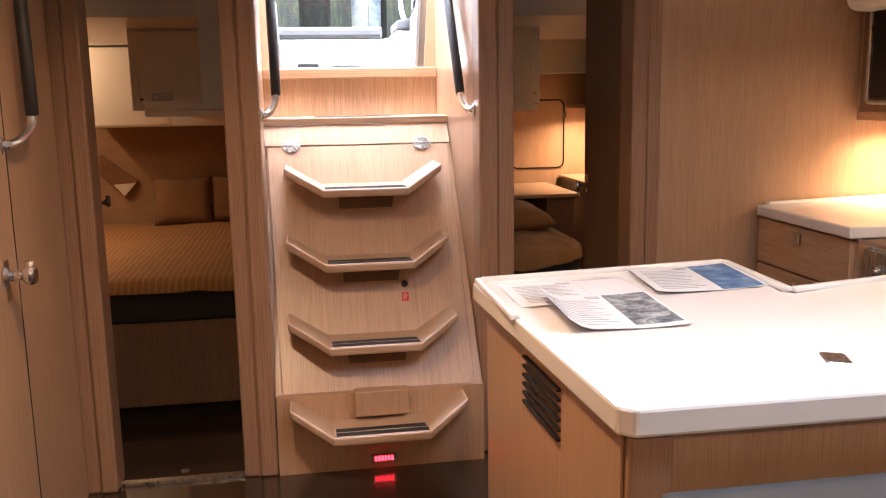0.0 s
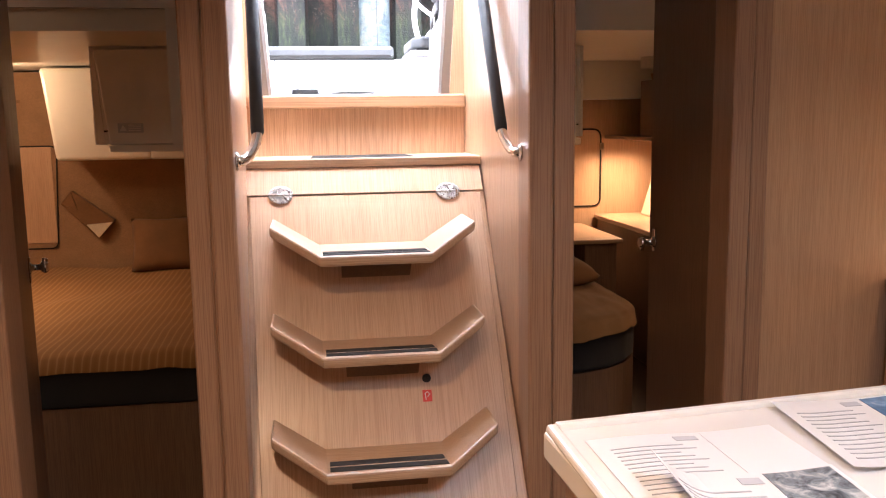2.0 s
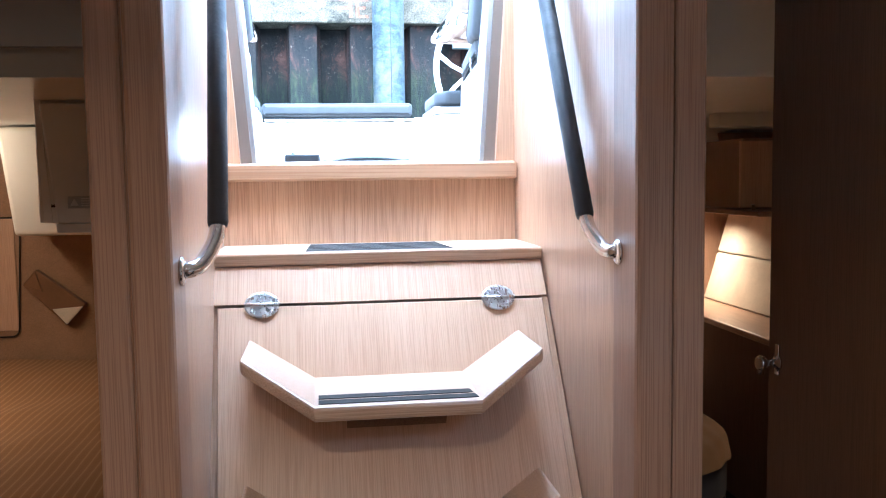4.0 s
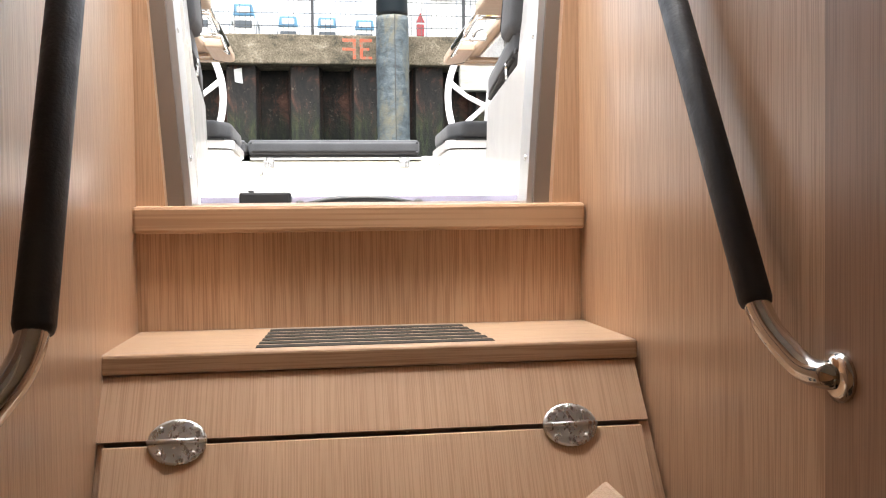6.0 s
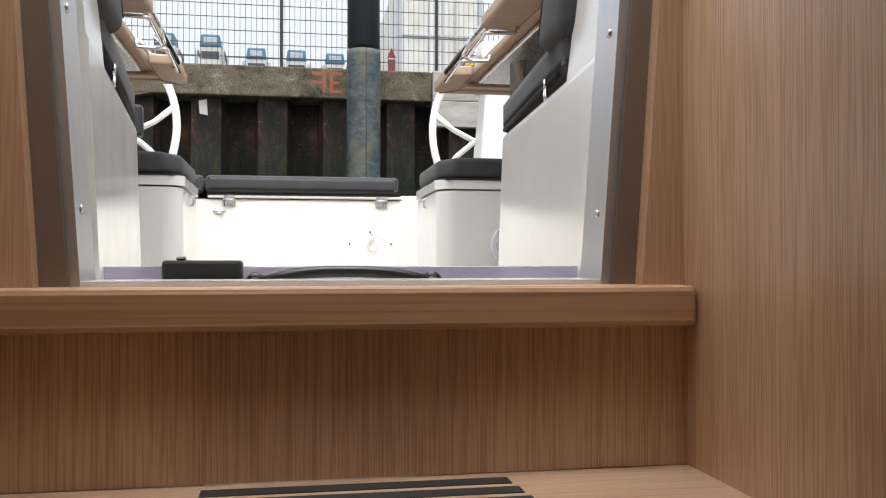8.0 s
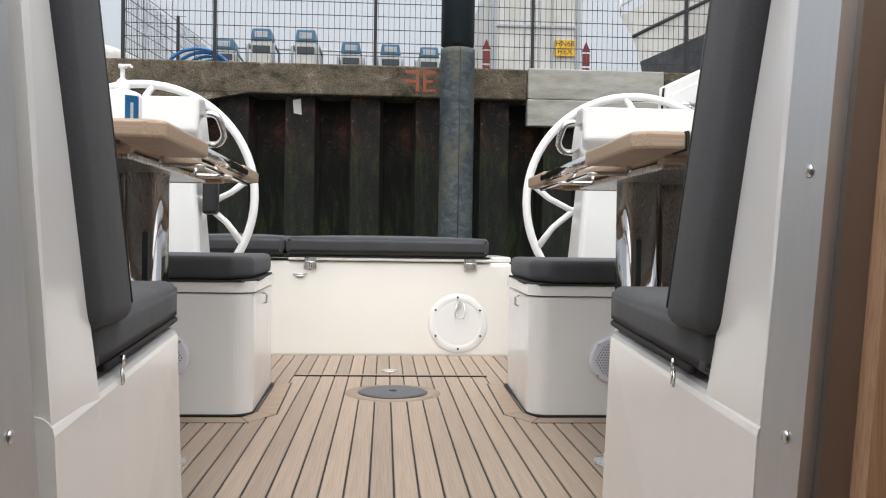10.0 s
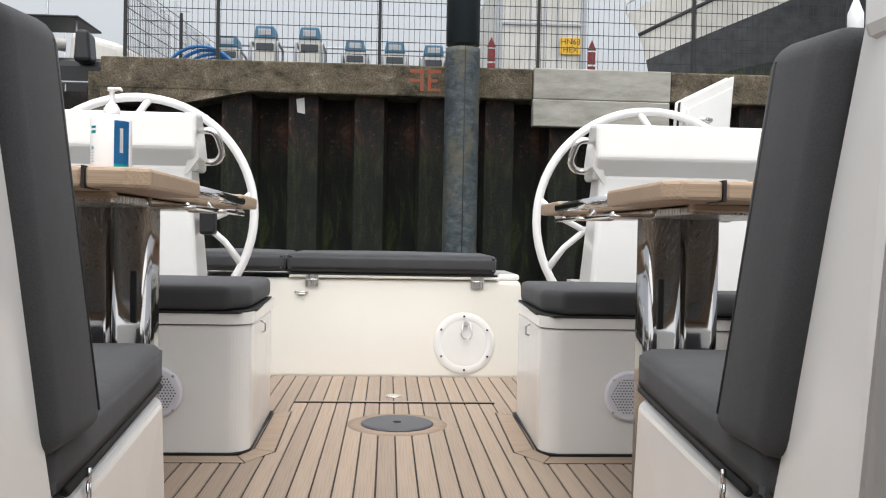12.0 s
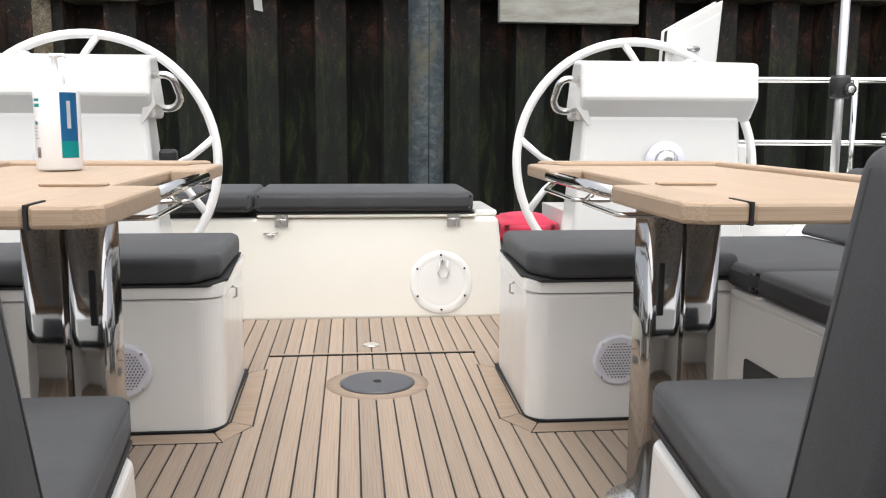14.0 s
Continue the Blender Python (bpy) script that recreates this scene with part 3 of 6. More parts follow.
for zc, yf, w in ((0.922, 2.862, 0.278), (0.68, 2.752, 0.281), (0.433, 2.604, 0.284), (0.186, 2.45, 0.288)):
    tread(zc, yf, w)
for x in (-0.252, 0.24):
    bm = B()
    lathe(bm, [(0.036, 0.0), (0.036, 0.003), (0.033, 0.004)], (0, 0, 0), "z", 28)
    tube(bm, [(-0.036, 0, 0.004), (0.036, 0, 0.004)], 0.004, 8)
    for a, b in ((-0.02, 0.02), (0.0, 0.028), (0.02, 0.02), (-0.02, -0.02), (0.02, -0.02)):
        lathe(bm, [(0.004, 0.003), (0.004, 0.0052), (0.002, 0.006)], (a, b, 0), "z", 10)
    bmesh.ops.scale(bm, vec=(0.98, 0.8, 1), verts=bm.verts)
    ang = math.degrees(math.atan2(PZ1 - PZ0, PY1 - PY0))
    turned(bm, pose(x, PY1 - 0.001, 1.058, ang, 0, 0))
    part("hinge", bm, steel, ladder, "oval stainless hinge plate with screws")
bm = B()
lathe(bm, [(0.012, -0.006), (0.012, 0.001), (0.009, 0.0015)], (0, 0, 0), "z", 18)
turned(bm, pose(0.126, panel_y(0.579) - 0.002, 0.579, 57, 0, 0))
part("finger_hole", bm, dark_void, ladder)
bm = B()
box(bm, (-0.0125, -0.016, 0), (0.0125, 0.016, 0.001))
turned(bm, pose(0.124, panel_y(0.538) - 0.0015, 0.538, 57, 0, 0))
part("sticker", bm, red_plastic, ladder, "small red safety sticker")
bm = B()
tube(bm, [(-0.004, -0.011, 0.0015), (-0.006, 0.006, 0.0015), (0.002, 0.011, 0.0015), (0.006, 0.003, 0.0015), (0.0, -0.004, 0.0015)], 0.0012, 6)
turned(bm, pose(0.124, panel_y(0.538) - 0.0015, 0.538, 57, 0, 0))
part("sticker_mark", bm, paper, ladder)

shelf = thing("companionway_top_step", (0, 3.36, 1.125), "broad oak top step with black grip strips", "step")
bm = B()
box(bm, (-0.355, 3.222, 1.134), (0.35, 3.47, 1.16), 0.004, 2)
part("board", bm, oak_x, shelf)
for k in range(6):
    y = 3.248 + k * 0.035
    d = 0.03 * (1 - k / 5)
    bm = B()
    box(bm, (-0.155 - d * 0.25, y, 1.1595), (0.142 + d * 0.5, y + 0.0225, 1.161))
    part("grip_strip", bm, rubber, shelf, "black anti-slip strip")

light = thing("step_light", (0.015, 2.62, 0.035), "small glowing red step light on the kick panel", "light")
bm = B()
box(bm, (-0.03, 2.622, 0.022), (0.06, 2.631, 0.05), 0.003)
part("housing", bm, steel, light)
for k in range(6):
    bm = B()
    box(bm, (-0.017 + k * 0.011, 2.616, 0.029), (-0.009 + k * 0.011, 2.6225, 0.043), 0.001)
    part("diode", bm, red_glow, light)


def grab_rail(knee, top, foot, group="companionway grab rails"):
    """A stitched leather grip over a steel rail whose foot bends forward to the wall."""
    r = thing("grab_rail", foot, "black leather-wrapped grab rail with polished steel foot", "rail", group)
    k, t, f = Vector(knee), Vector(top), Vector(foot)
    d = (t - k).normalized()
    bm = B()
    tube(bm, arc([f, f + (k - d * 0.04 - f) * 0.5 - d * 0.012, k - d * 0.02, k + d * 0.05], 0.05, 7), 0.0125, 14)
    part("foot", bm, chrome, r)
    bm = B()
    tube(bm, [k, k + d * 0.006, t], [0.0145, 0.0162, 0.0162], 16)
    part("grip", bm, leather, r)
    bm = B()
    n = Vector((k.x - f.x, 0, 0)).normalized()
    tube(bm, [f, f + n * 0.004, f + n * 0.007], [0.022, 0.022, 0.016], 18)
    part("flange", bm, chrome, r)
    bm = B()
    tube(bm, arc([t - d * 0.01, t + d * 0.05, Vector((f.x, t.y + 0.06, t.z + 0.07))], 0.04, 6), 0.0125, 14)
    part("head", bm, chrome, r)
    return r


grab_rail((0.336, 2.865, 1.24), (0.322, 3.2, 1.86), (0.366, 2.775, 1.185))
grab_rail((-0.288, 2.775, 1.242), (-0.303, 3.06, 1.86), (-0.336, 2.7, 1.18))
grab_rail((-0.885, 2.235, 1.2), (-0.885, 2.215, 1.78), (-0.93, 2.11, 1.13), "saloon grab rails")

# ---- near door in the west wall ----
door1 = thing("door_1", (-0.93, 1.8, 0), "closed light oak door with chrome latch", "door", "", "structure")
bm = B()
box(bm, (-0.932, 1.5, 0.03), (-0.925, 2.13, 1.9), 0.003, 2)
part("leaf", bm, oak_z, door1)
bm = B()
box(bm, (-0.929, 2.132, 0.0), (-0.9255, 2.137, 1.95))
part("gap", bm, dark_void, door1)


def lever(parent, at, turn, base=True):
    """A small chrome cabin-door knob with its rose."""
    bm = B()
    lathe(bm, [(0.02, 0), (0.02, 0.005), (0.009, 0.008), (0.009, 0.03), (0.016, 0.034), (0.019, 0.044), (0.014, 0.052)], (0, 0, 0), "z", 18)
    box(bm, (-0.009, -0.045, 0.0), (0.009, 0.03, 0.006), 0.003, 2)
    tube(bm, [(0, -0.002, 0.04), (0, 0.026, 0.044)], 0.008, 10)
    turned(bm, Matrix.Translation(at) @ turn)
    return part("handle", bm, chrome, parent, "chrome door knob")


lever(door1, (-0.925, 2.035, 0.825), pose(0, 0, 0, 90, 0, 90) @ Matrix.Scale(1.35, 4))

# ---- port cabin ----
boxes("wall_cabin_1", backing_board, [((-2.3, 5.82, 0), (-1.0, 5.87, 1.56)), ((-1.0, 5.82, 0), (-0.38, 5.87, 1.18))], label="padded brown wall covering at the berth's end", category="wall")
boxes("wall_cabin_2", oak_z, [((-2.3, 2.71, -0.2), (-2.24, 5.87, 1.57))], label="oak-lined hull side of the cabin", category="wall")
boxes("wall_cabin_3", oak_z, [((-0.425, 2.735, -0.2), (-0.392, 5.87, 1.18))], label="oak inner side wall of the cabin", category="wall")
bm = B()
hull8(bm, [(-1.48, 5.45, 1.08), (-0.995, 5.45, 1.08), (-0.995, 5.82, 1.08), (-1.48, 5.82, 1.08)], [(-1.52, 5.4, 1.56), (-0.995, 5.4, 1.56), (-0.995, 5.82, 1.56), (-1.52, 5.82, 1.56)], 0.02, 3)
box(bm, (-1.0, 5.45, 1.08), (-0.43, 5.82, 1.185), 0.01, 2)
solid("liner_port", bm, liner, "white moulded liner above the berth", "liner", "", "structure")
well = thing("footwell_moulding", (-0.65, 4.2, 1.19), "white cockpit footwell moulding hanging over the berth", "moulding", "", "structure")
bm = B()
hull8(bm, [(-0.935, 4.195, 1.188), (-0.39, 4.195, 1.188), (-0.39, 4.235, 1.188), (-0.935, 4.235, 1.188)], [(-0.98, 4.215, 1.56), (-0.39, 4.215, 1.56), (-0.39, 4.237, 1.56), (-0.98, 4.237, 1.56)], 0.008, 3)
hull8(bm, [(-0.935, 4.195, 1.16), (-0.39, 4.195, 1.16), (-0.39, 5.45, 1.16), (-0.935, 5.45, 1.16)], [(-0.94, 4.195, 1.187), (-0.39, 4.195, 1.187), (-0.39, 5.45, 1.187), (-0.94, 5.45, 1.187)])
hull8(bm, [(-0.96, 4.236, 1.19), (-0.985, 4.236, 1.19), (-0.985, 5.45, 1.19), (-0.96, 5.45, 1.19)], [(-0.984, 4.236, 1.56), (-0.995, 4.236, 1.56), (-0.995, 5.45, 1.56), (-0.984, 5.45, 1.56)])
part("shell", bm, white_paint, well)
bm = B()
box(bm, (-0.9, 4.19, 1.235), (-0.805, 4.2, 1.272), 0.001)
part("warning_label", bm, paper_grey, well, "small grey warning label")
bm = B()
prism(bm, [(-0.893, 1.243), (-0.867, 1.243), (-0.88, 1.265)], "y", 4.187, 4.1895)
for k in range(4):
    box(bm, (-0.86, 4.187, 1.242 + k * 0.007), (-0.812, 4.1895, 1.245 + k * 0.007))
part("label_print", bm, paper, well)
rl = thing("reading_lamp", (-1.75, 5.8, 1.4), "small chrome reading lamp on the cabin liner", "lamp")
bm = B()
tube(bm, arc([(-1.75, 5.82, 1.4), (-1.75, 5.2, 1.4), (-1.73, 5.15, 1.42)], 0.05, 4), 0.008, 10)
part("arm", bm, chrome, rl)
bm = B()
lathe(bm, [(0.012, 0.0), (0.022, 0.02), (0.026, 0.055)], (0, 0, 0), "y", 18)
turned(bm, pose(-1.765, 5.12, 1.42, 0, 0, -40))
part("shade", bm, chrome, rl)
bm = B()
lathe(bm, [(0.011, 0), (0.011, 0.012), (0.006, 0.018)], (0, 0, 0), "y", 14)
turned(bm, pose(-1.06, 5.4, 1.5, 180, 0, 0))
solid("cabin_hook", bm, steel, "small steel button hook on the liner", "hook")


def berth(x0, x1, y0, y1, z, r=0.0, cloth=bedspread, floor_z=0.0, label="made berth with ochre striped bedspread on a dark mattress"):
    """A made berth; r rounds its outer corner by the door."""
    b = thing("berth", ((x0 + x1) / 2, (y0 + y1) / 2, 0), label, "bed", "berths")
    bm = B()
    curve = [(x1 - r + r * math.sin(radians(a)), y0 + r - r * math.cos(radians(a))) for a in (0, 15, 30, 45, 60, 75, 90)] if r else [(x1, y0)]
    mx, my_ = (x0 + x1) / 2, (y0 + y1) / 2
    ring = [(x0, y1), (x0, y0)] + curve + [(x1, y1)]
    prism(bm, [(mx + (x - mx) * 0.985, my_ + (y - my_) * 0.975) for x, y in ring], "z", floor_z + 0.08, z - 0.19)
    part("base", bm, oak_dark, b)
    # toe kick carries its shade in the near-black colour
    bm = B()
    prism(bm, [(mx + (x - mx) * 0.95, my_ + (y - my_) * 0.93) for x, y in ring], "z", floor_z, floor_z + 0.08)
    part("toe_kick", bm, dark_void, b, "recessed toe kick with its shade painted near-black")
    bm = B()
    prism(bm, [(mx + (x - mx) * 0.98, my_ + (y - my_) * 0.988) for x, y in ring], "z", z - 0.188, z - 0.035, 0.02, 3)
    part("mattress", bm, mattress_dark, b, "dark mattress side")
    bm = B()
    bmesh.ops.create_grid(bm, x_segments=60, y_segments=60, size=0.5)
    for v in bm.verts:
        u, w = v.co.x + 0.5, v.co.y + 0.5
        h = 0.018 * noise.noise((u * 5, w * 4, 1.3)) + 0.008 * noise.noise((u * 17, w * 9, 4.1))
        drop = 0.0
        edge = min(u, 1 - u, w)
        if edge < 0.03:
            drop = 0.055 * (1 - edge / 0.03) ** 2
        px = x0 + u * (x1 - x0)
        cut = r - math.sqrt(max(0.0, r * r - max(0.0, px - x1 + r) ** 2))
        v.co = (px, y0 + cut - 0.006 + w * (y1 - y0 - cut - 0.015) + (0.006 * noise.noise((u * 12, 0, 2)) if w < 0.03 else 0), z + h - drop)
    for f in bm.faces:
        f.smooth = True
    part("bedspread", bm, cloth, b, "crumpled bedspread")
    return b


berth(-2.2, -0.43, 3.74, 5.8, 0.455, floor_z=-0.2)
bm = B()
lathe(bm, [(0.016, -0.2), (0.016, -0.196), (0.008, -0.195)], (-0.72, 3.2, 0), "z", 18)
solid("floor_catch", bm, steel, "small round steel lifting catch in the cabin sole", "catch")


def pillow(at, w, h, d, tilt, turn, label):
    bm = B()
    bmesh.ops.create_grid(bm, x_segments=18, y_segments=18, size=0.5)
    top = bm.verts[:]
    for v in top:
        u, q = v.co.x * 2, v.co.y * 2
        f = max(0, (1 - u ** 4)) ** 0.6 * max(0, (1 - q ** 4)) ** 0.6
        pinch = 1 - 0.07 * (1 - abs(u)) * abs(q) - 0.07 * (1 - abs(q)) * abs(u)
        v.co = (u * w / 2 * pinch, q * h / 2 * pinch, d / 2 * f)
    low = bmesh.ops.duplicate(bm, geom=bm.faces[:])["geom"]
    for v in (g for g in low if isinstance(g, bmesh.types.BMVert)):
        v.co.z = -v.co.z
    bmesh.ops.reverse_faces(bm, faces=[g for g in low if isinstance(g, bmesh.types.BMFace)])
    bmesh.ops.remove_doubles(bm, verts=bm.verts, dist=0.0005)
    for f in bm.faces:
        f.smooth = True
    turned(bm, pose(*at, tilt, 0, turn))
    return solid("pillow", bm, pillow_fabric, label, "pillow", "pillows on the berth")


pillow((-0.98, 5.62, 0.6), 0.36, 0.31, 0.12, 68, 4, "square brown scatter pillow leaning on the wall")
pillow((-0.64, 5.66, 0.6), 0.36, 0.31, 0.12, 70, -6, "square brown scatter pillow beside another pillow")
pocket = thing("wall_pocket", (-1.42, 5.82, 0.62), "brown leather wall pocket hung by one corner", "wall pocket")
bm = B()
prism(bm, [(-1.565, 0.825), (-1.5, 0.9), (-1.275, 0.725), (-1.365, 0.62)], "y", 5.775, 5.82, 0.008, 2)
part("flap", bm, pillow_fabric, pocket)
bm = B()
prism(bm, [(-1.43, 0.705), (-1.285, 0.715), (-1.365, 0.628)], "y", 5.765, 5.777, 0.004, 2)
part("lining", bm, cushion_white, pocket, "cream leather lining")
bm = B()
prism(bm, [(-1.56, 0.825), (-1.5, 0.893), (-1.47, 0.79)], "y", 5.765, 5.777, 0.004, 2)
part("inner_flap", bm, pillow_fabric, pocket)
seam = thing("cabin_wall_hatch", (-1.9, 5.82, 0.6), "flush oak access hatch in the cabin wall", "hatch", "", "structure")
bm = B()
box(bm, (-2.2, 5.812, 0.6), (-1.6, 5.819, 1.15), 0.003)
part("panel", bm, oak_z, seam)
bm = B()
tube(bm, arc([(-2.2, 5.812, 0.57), (-1.6, 5.812, 0.57), (-1.57, 5.812, 1.15), (-2.2, 5.812, 1.15)], 0.04, 5), 0.004, 6)
part("gap", bm, dark_void, seam)


def cabin_door(hinge_x, x_free, y_free, label):
    """An open cabin door, swung into the cabin from its post."""
    d = thing("door_leaf", (hinge_x, 2.74, 0.02), label, "door", "cabin doors", "structure")
    u = Vector((x_free - hinge_x, y_free - 2.74, 0))
    L = u.length
    ang = math.degrees(math.atan2(u.y, u.x))
    m = pose(hinge_x, 2.74, 0, 0, 0, ang)
    bm = B()
    box(bm, (0.0, -0.015, 0.03), (L, 0.015, 1.84), 0.004, 2)
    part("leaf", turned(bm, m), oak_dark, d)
    s = 1 if hinge_x < 0 else -1
    for z in (0.25, 1.55):
        bm = B()
        tube(bm, [(0.0, -s * 0.018, z - 0.04), (0.0, -s * 0.018, z + 0.04)], 0.006, 10)
        part("hinge", turned(bm, m), steel, d)
    bm = B()
    box(bm, (L - 0.0015, -0.011, 0.8), (L + 0.0015, 0.011, 0.98), 0.001)
    part("latch_plate", turned(bm, m), steel, d)
    lever(d, m @ Vector((L - 0.05, -s * 0.015, 0.865)), m.to_3x3().to_4x4() @ pose(0, 0, 0, 90 * s, 0, 0))
    return d


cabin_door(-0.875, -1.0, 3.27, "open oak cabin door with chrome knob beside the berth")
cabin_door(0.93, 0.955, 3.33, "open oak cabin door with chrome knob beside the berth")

# ---- starboard cabin ----
boxes("wall_cabin_4", oak_z, [((0.4, 2.795, 0), (0.43, 5.87, 1.18))], label="oak inner side wall of the cabin", category="wall")
boxes("wall_cabin_5", oak_z, [((0.43, 5.55, 0), (0.98, 5.6, 1.18)), ((0.98, 5.55, 0), (2.3, 5.6, 1.58))], label="oak end wall of the starboard cabin", category="wall")
boxes("wall_cabin_6", oak_z, [((2.2, 3.25, 0), (2.26, 5.6, 1.55))], label="oak-lined hull side of the cabin", category="wall")
bm = B()
prism(bm, [(1.003, 1.365), (1.72, 1.37), (1.69, 1.5), (1.78, 1.52), (2.2, 1.52), (2.2, 1.571), (1.003, 1.571)], "y", 5.2, 5.545)
box(bm, (1.53, 4.86, 1.51), (2.2, 4.95, 1.571), 0.006, 2)
box(bm, (0.43, 4.195, 1.16), (0.96, 4.236, 1.6), 0.01, 3)
box(bm, (0.43, 4.2, 1.155), (0.98, 5.5, 1.185), 0.004)
solid("liner_starboard", bm, liner, "white moulded liner over the starboard berth", "liner", "", "structure")
panel = thing("cabin_access_panel", (1.3, 5.545, 0.8), "flush oak access panel with small catch in the cabin wall", "panel", "", "structure")
bm = B()
tube(bm, arc([(1.12, 5.546, 1.2), (1.17, 5.546, 0.75), (1.53, 5.546, 0.75), (1.53, 5.546, 1.2), (1.12, 5.546, 1.2)], 0.05, 5), 0.005, 6)
part("gap", bm, dark_void, panel)
bm = B()
box(bm, (1.52, 5.53, 1.08), (1.545, 5.546, 1.12), 0.003)
part("catch", bm, chrome, panel)
stand = thing("bedside_cabinet", (1.3, 4.9, 0), "low oak bedside cabinet beside the berth", "cabinet")
bm = B()
box(bm, (1.21, 4.84, 0.0), (1.38, 5.5, 0.63), 0.004)
box(bm, (0.9, 5.42, 0.0), (1.215, 5.5, 0.63))
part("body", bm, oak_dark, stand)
bm = B()
box(bm, (0.9, 4.81, 0.632), (1.405, 5.52, 0.655), 0.006, 2)
part("top", bm, oak_x, stand)
ledge = thing("cabin_ledge", (1.9, 4.6, 0), "oak ledge shelf along the hull side", "shelf")
bm = B()
box(bm, (1.51, 3.7, 0.0), (2.2, 5.54, 0.676), 0.005)
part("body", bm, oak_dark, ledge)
bm = B()
box(bm, (1.49, 3.68, 0.678), (2.2, 5.54, 0.704), 0.006, 2)
part("top", bm, oak_y, ledge)
for y0, y1, z0, z1 in ((3.98, 4.7, 0.706, 0.93), (4.72, 5.42, 0.706, 0.93), (3.98, 4.7, 0.934, 1.13), (4.72, 5.42, 0.934, 1.13)):
    xa, xb = 1.73 + (z0 - 0.706) * 0.3, 1.73 + (z1 - 0.706) * 0.3
    bm = B()
    hull8(bm, [(xa, y0, z0), (xa + 0.09, y0, z0), (xa + 0.09, y1, z0), (xa, y1, z0)], [(xb, y0, z1), (xb + 0.09, y0, z1), (xb + 0.09, y1, z1), (xb, y1, z1)], 0.012, 3)
    solid("wall_cushion", bm, cushion_white, "cream upholstered wall cushion above the ledge", "cushion", "cushions along the hull side")
locker = thing("overhead_locker", (1.9, 4.7, 1.1), "oak overhead locker with reading light below", "cabinet")
bm = B()
box(bm, (1.55, 4.55, 1.145), (2.2, 5.54, 1.165), 0.003)
box(bm, (1.63, 4.83, 1.166), (2.2, 5.19, 1.46), 0.003)
part("body", bm, oak_dark, locker)
bm = B()
box(bm, (1.61, 4.812, 1.17), (2.18, 4.829, 1.45), 0.003)
part("door", bm, oak_z, locker)
bm = B()
lathe(bm, [(0.006, 0.0), (0.006, 0.02), (0.009, 0.024)], (1.6, 4.68, 1.165), "z", 12)
part("peg", bm, chrome, locker)
berth(0.44, 1.15, 3.62, 5.4, 0.51, 0.42, plain_spread, label="made berth with plain brown bedspread on a dark mattress")
pillow((0.86, 4.5, 0.575), 0.5, 0.4, 0.14, 8, 10, "plump brown pillow lying on the starboard berth")

# ---- galley ----
isl = thing("galley_island", (0.7, 1.4, 0), "galley island unit of oak veneer with louvred side", "cabinet")
bm = B()
hull8(bm, [(0.235, 1.0, 0.0), (1.2, 1.0, 0.0), (1.2, 1.55, 0.0), (0.83, 1.84, 0.0), (0.205, 1.84, 0.0)], [(0.235, 1.0, 0.742), (1.2, 1.0, 0.742), (1.2, 1.55, 0.742), (0.83, 1.84, 0.742), (0.205, 1.84, 0.742)], 0.003)
part("body", bm, oak_z, isl)
bm = B()
hull8(bm, [(0.2285, 1.01, 0.02), (0.2325, 1.01, 0.02), (0.223, 1.252, 0.02), (0.219, 1.252, 0.02)], [(0.2285, 1.01, 0.735), (0.2325, 1.01, 0.735), (0.223, 1.252, 0.735), (0.219, 1.252, 0.735)])
part("side_door", bm, oak_z, isl)
bm = B()
box(bm, (0.232, 0.985, 0.0), (0.3, 1.0, 0.742), 0.005, 2)
part("corner_post", bm, oak_post, isl)
for k in range(6):
    bm = B()
    z = 0.612 + k * 0.0188
    hull8(bm, [(0.216, 1.295, z), (0.224, 1.295, z), (0.216, 1.513, z), (0.208, 1.513, z)], [(0.216, 1.295, z + 0.005), (0.224, 1.295, z + 0.005), (0.216, 1.513, z + 0.005), (0.208, 1.513, z + 0.005)])
    part("louvre", bm, dark_void, isl)
top = thing("worktop", (0.7, 1.4, 0.745), "thick white solid worktop with raised fiddle and rounded corners", "worktop")
bm = B()
outline = [(0.212, 0.992), (0.235, 0.97), (1.25, 0.965), (1.25, 1.7), (1.12, 1.665), (0.845, 1.585), (0.825, 1.605), (0.875, 1.94), (0.855, 1.96), (0.2, 1.885), (0.177, 1.865)]
prism(bm, outline, "z", 0.745, 0.79, 0.006, 2)
part("slab", bm, worktop_white, top)


def fiddle(a, b):
    """A raised rounded lip along the worktop's edge."""
    p, q = Vector((*a, 0)), Vector((*b, 0))
    n = Vector((-(q - p).y, (q - p).x, 0)).normalized() * 0.012
    bm = B()
    hull8(bm, [(*(v.xy), 0.787) for v in (p - n, q - n, q + n, p + n)], [(*(v.xy), 0.8) for v in (p - n * 0.7, q - n * 0.7, q + n * 0.7, p + n * 0.7)], 0.004, 2)
    part("fiddle", bm, worktop_white, top)


fiddle((0.192, 1.5), (0.192, 1.868))
fiddle((0.2, 1.87), (0.858, 1.945))
fiddle((0.842, 1.606), (0.86, 1.94))
fiddle((0.85, 1.602), (1.24, 1.688))
bm = B()
hull8(bm, [(0.612, 1.1, 0.7902), (0.65, 1.085, 0.7902), (0.672, 1.145, 0.7902), (0.634, 1.16, 0.7902)], [(0.615, 1.102, 0.7935), (0.649, 1.088, 0.7935), (0.669, 1.143, 0.7935), (0.635, 1.157, 0.7935)])
part("flush_catch", bm, steel, top, "flush steel lid catch")


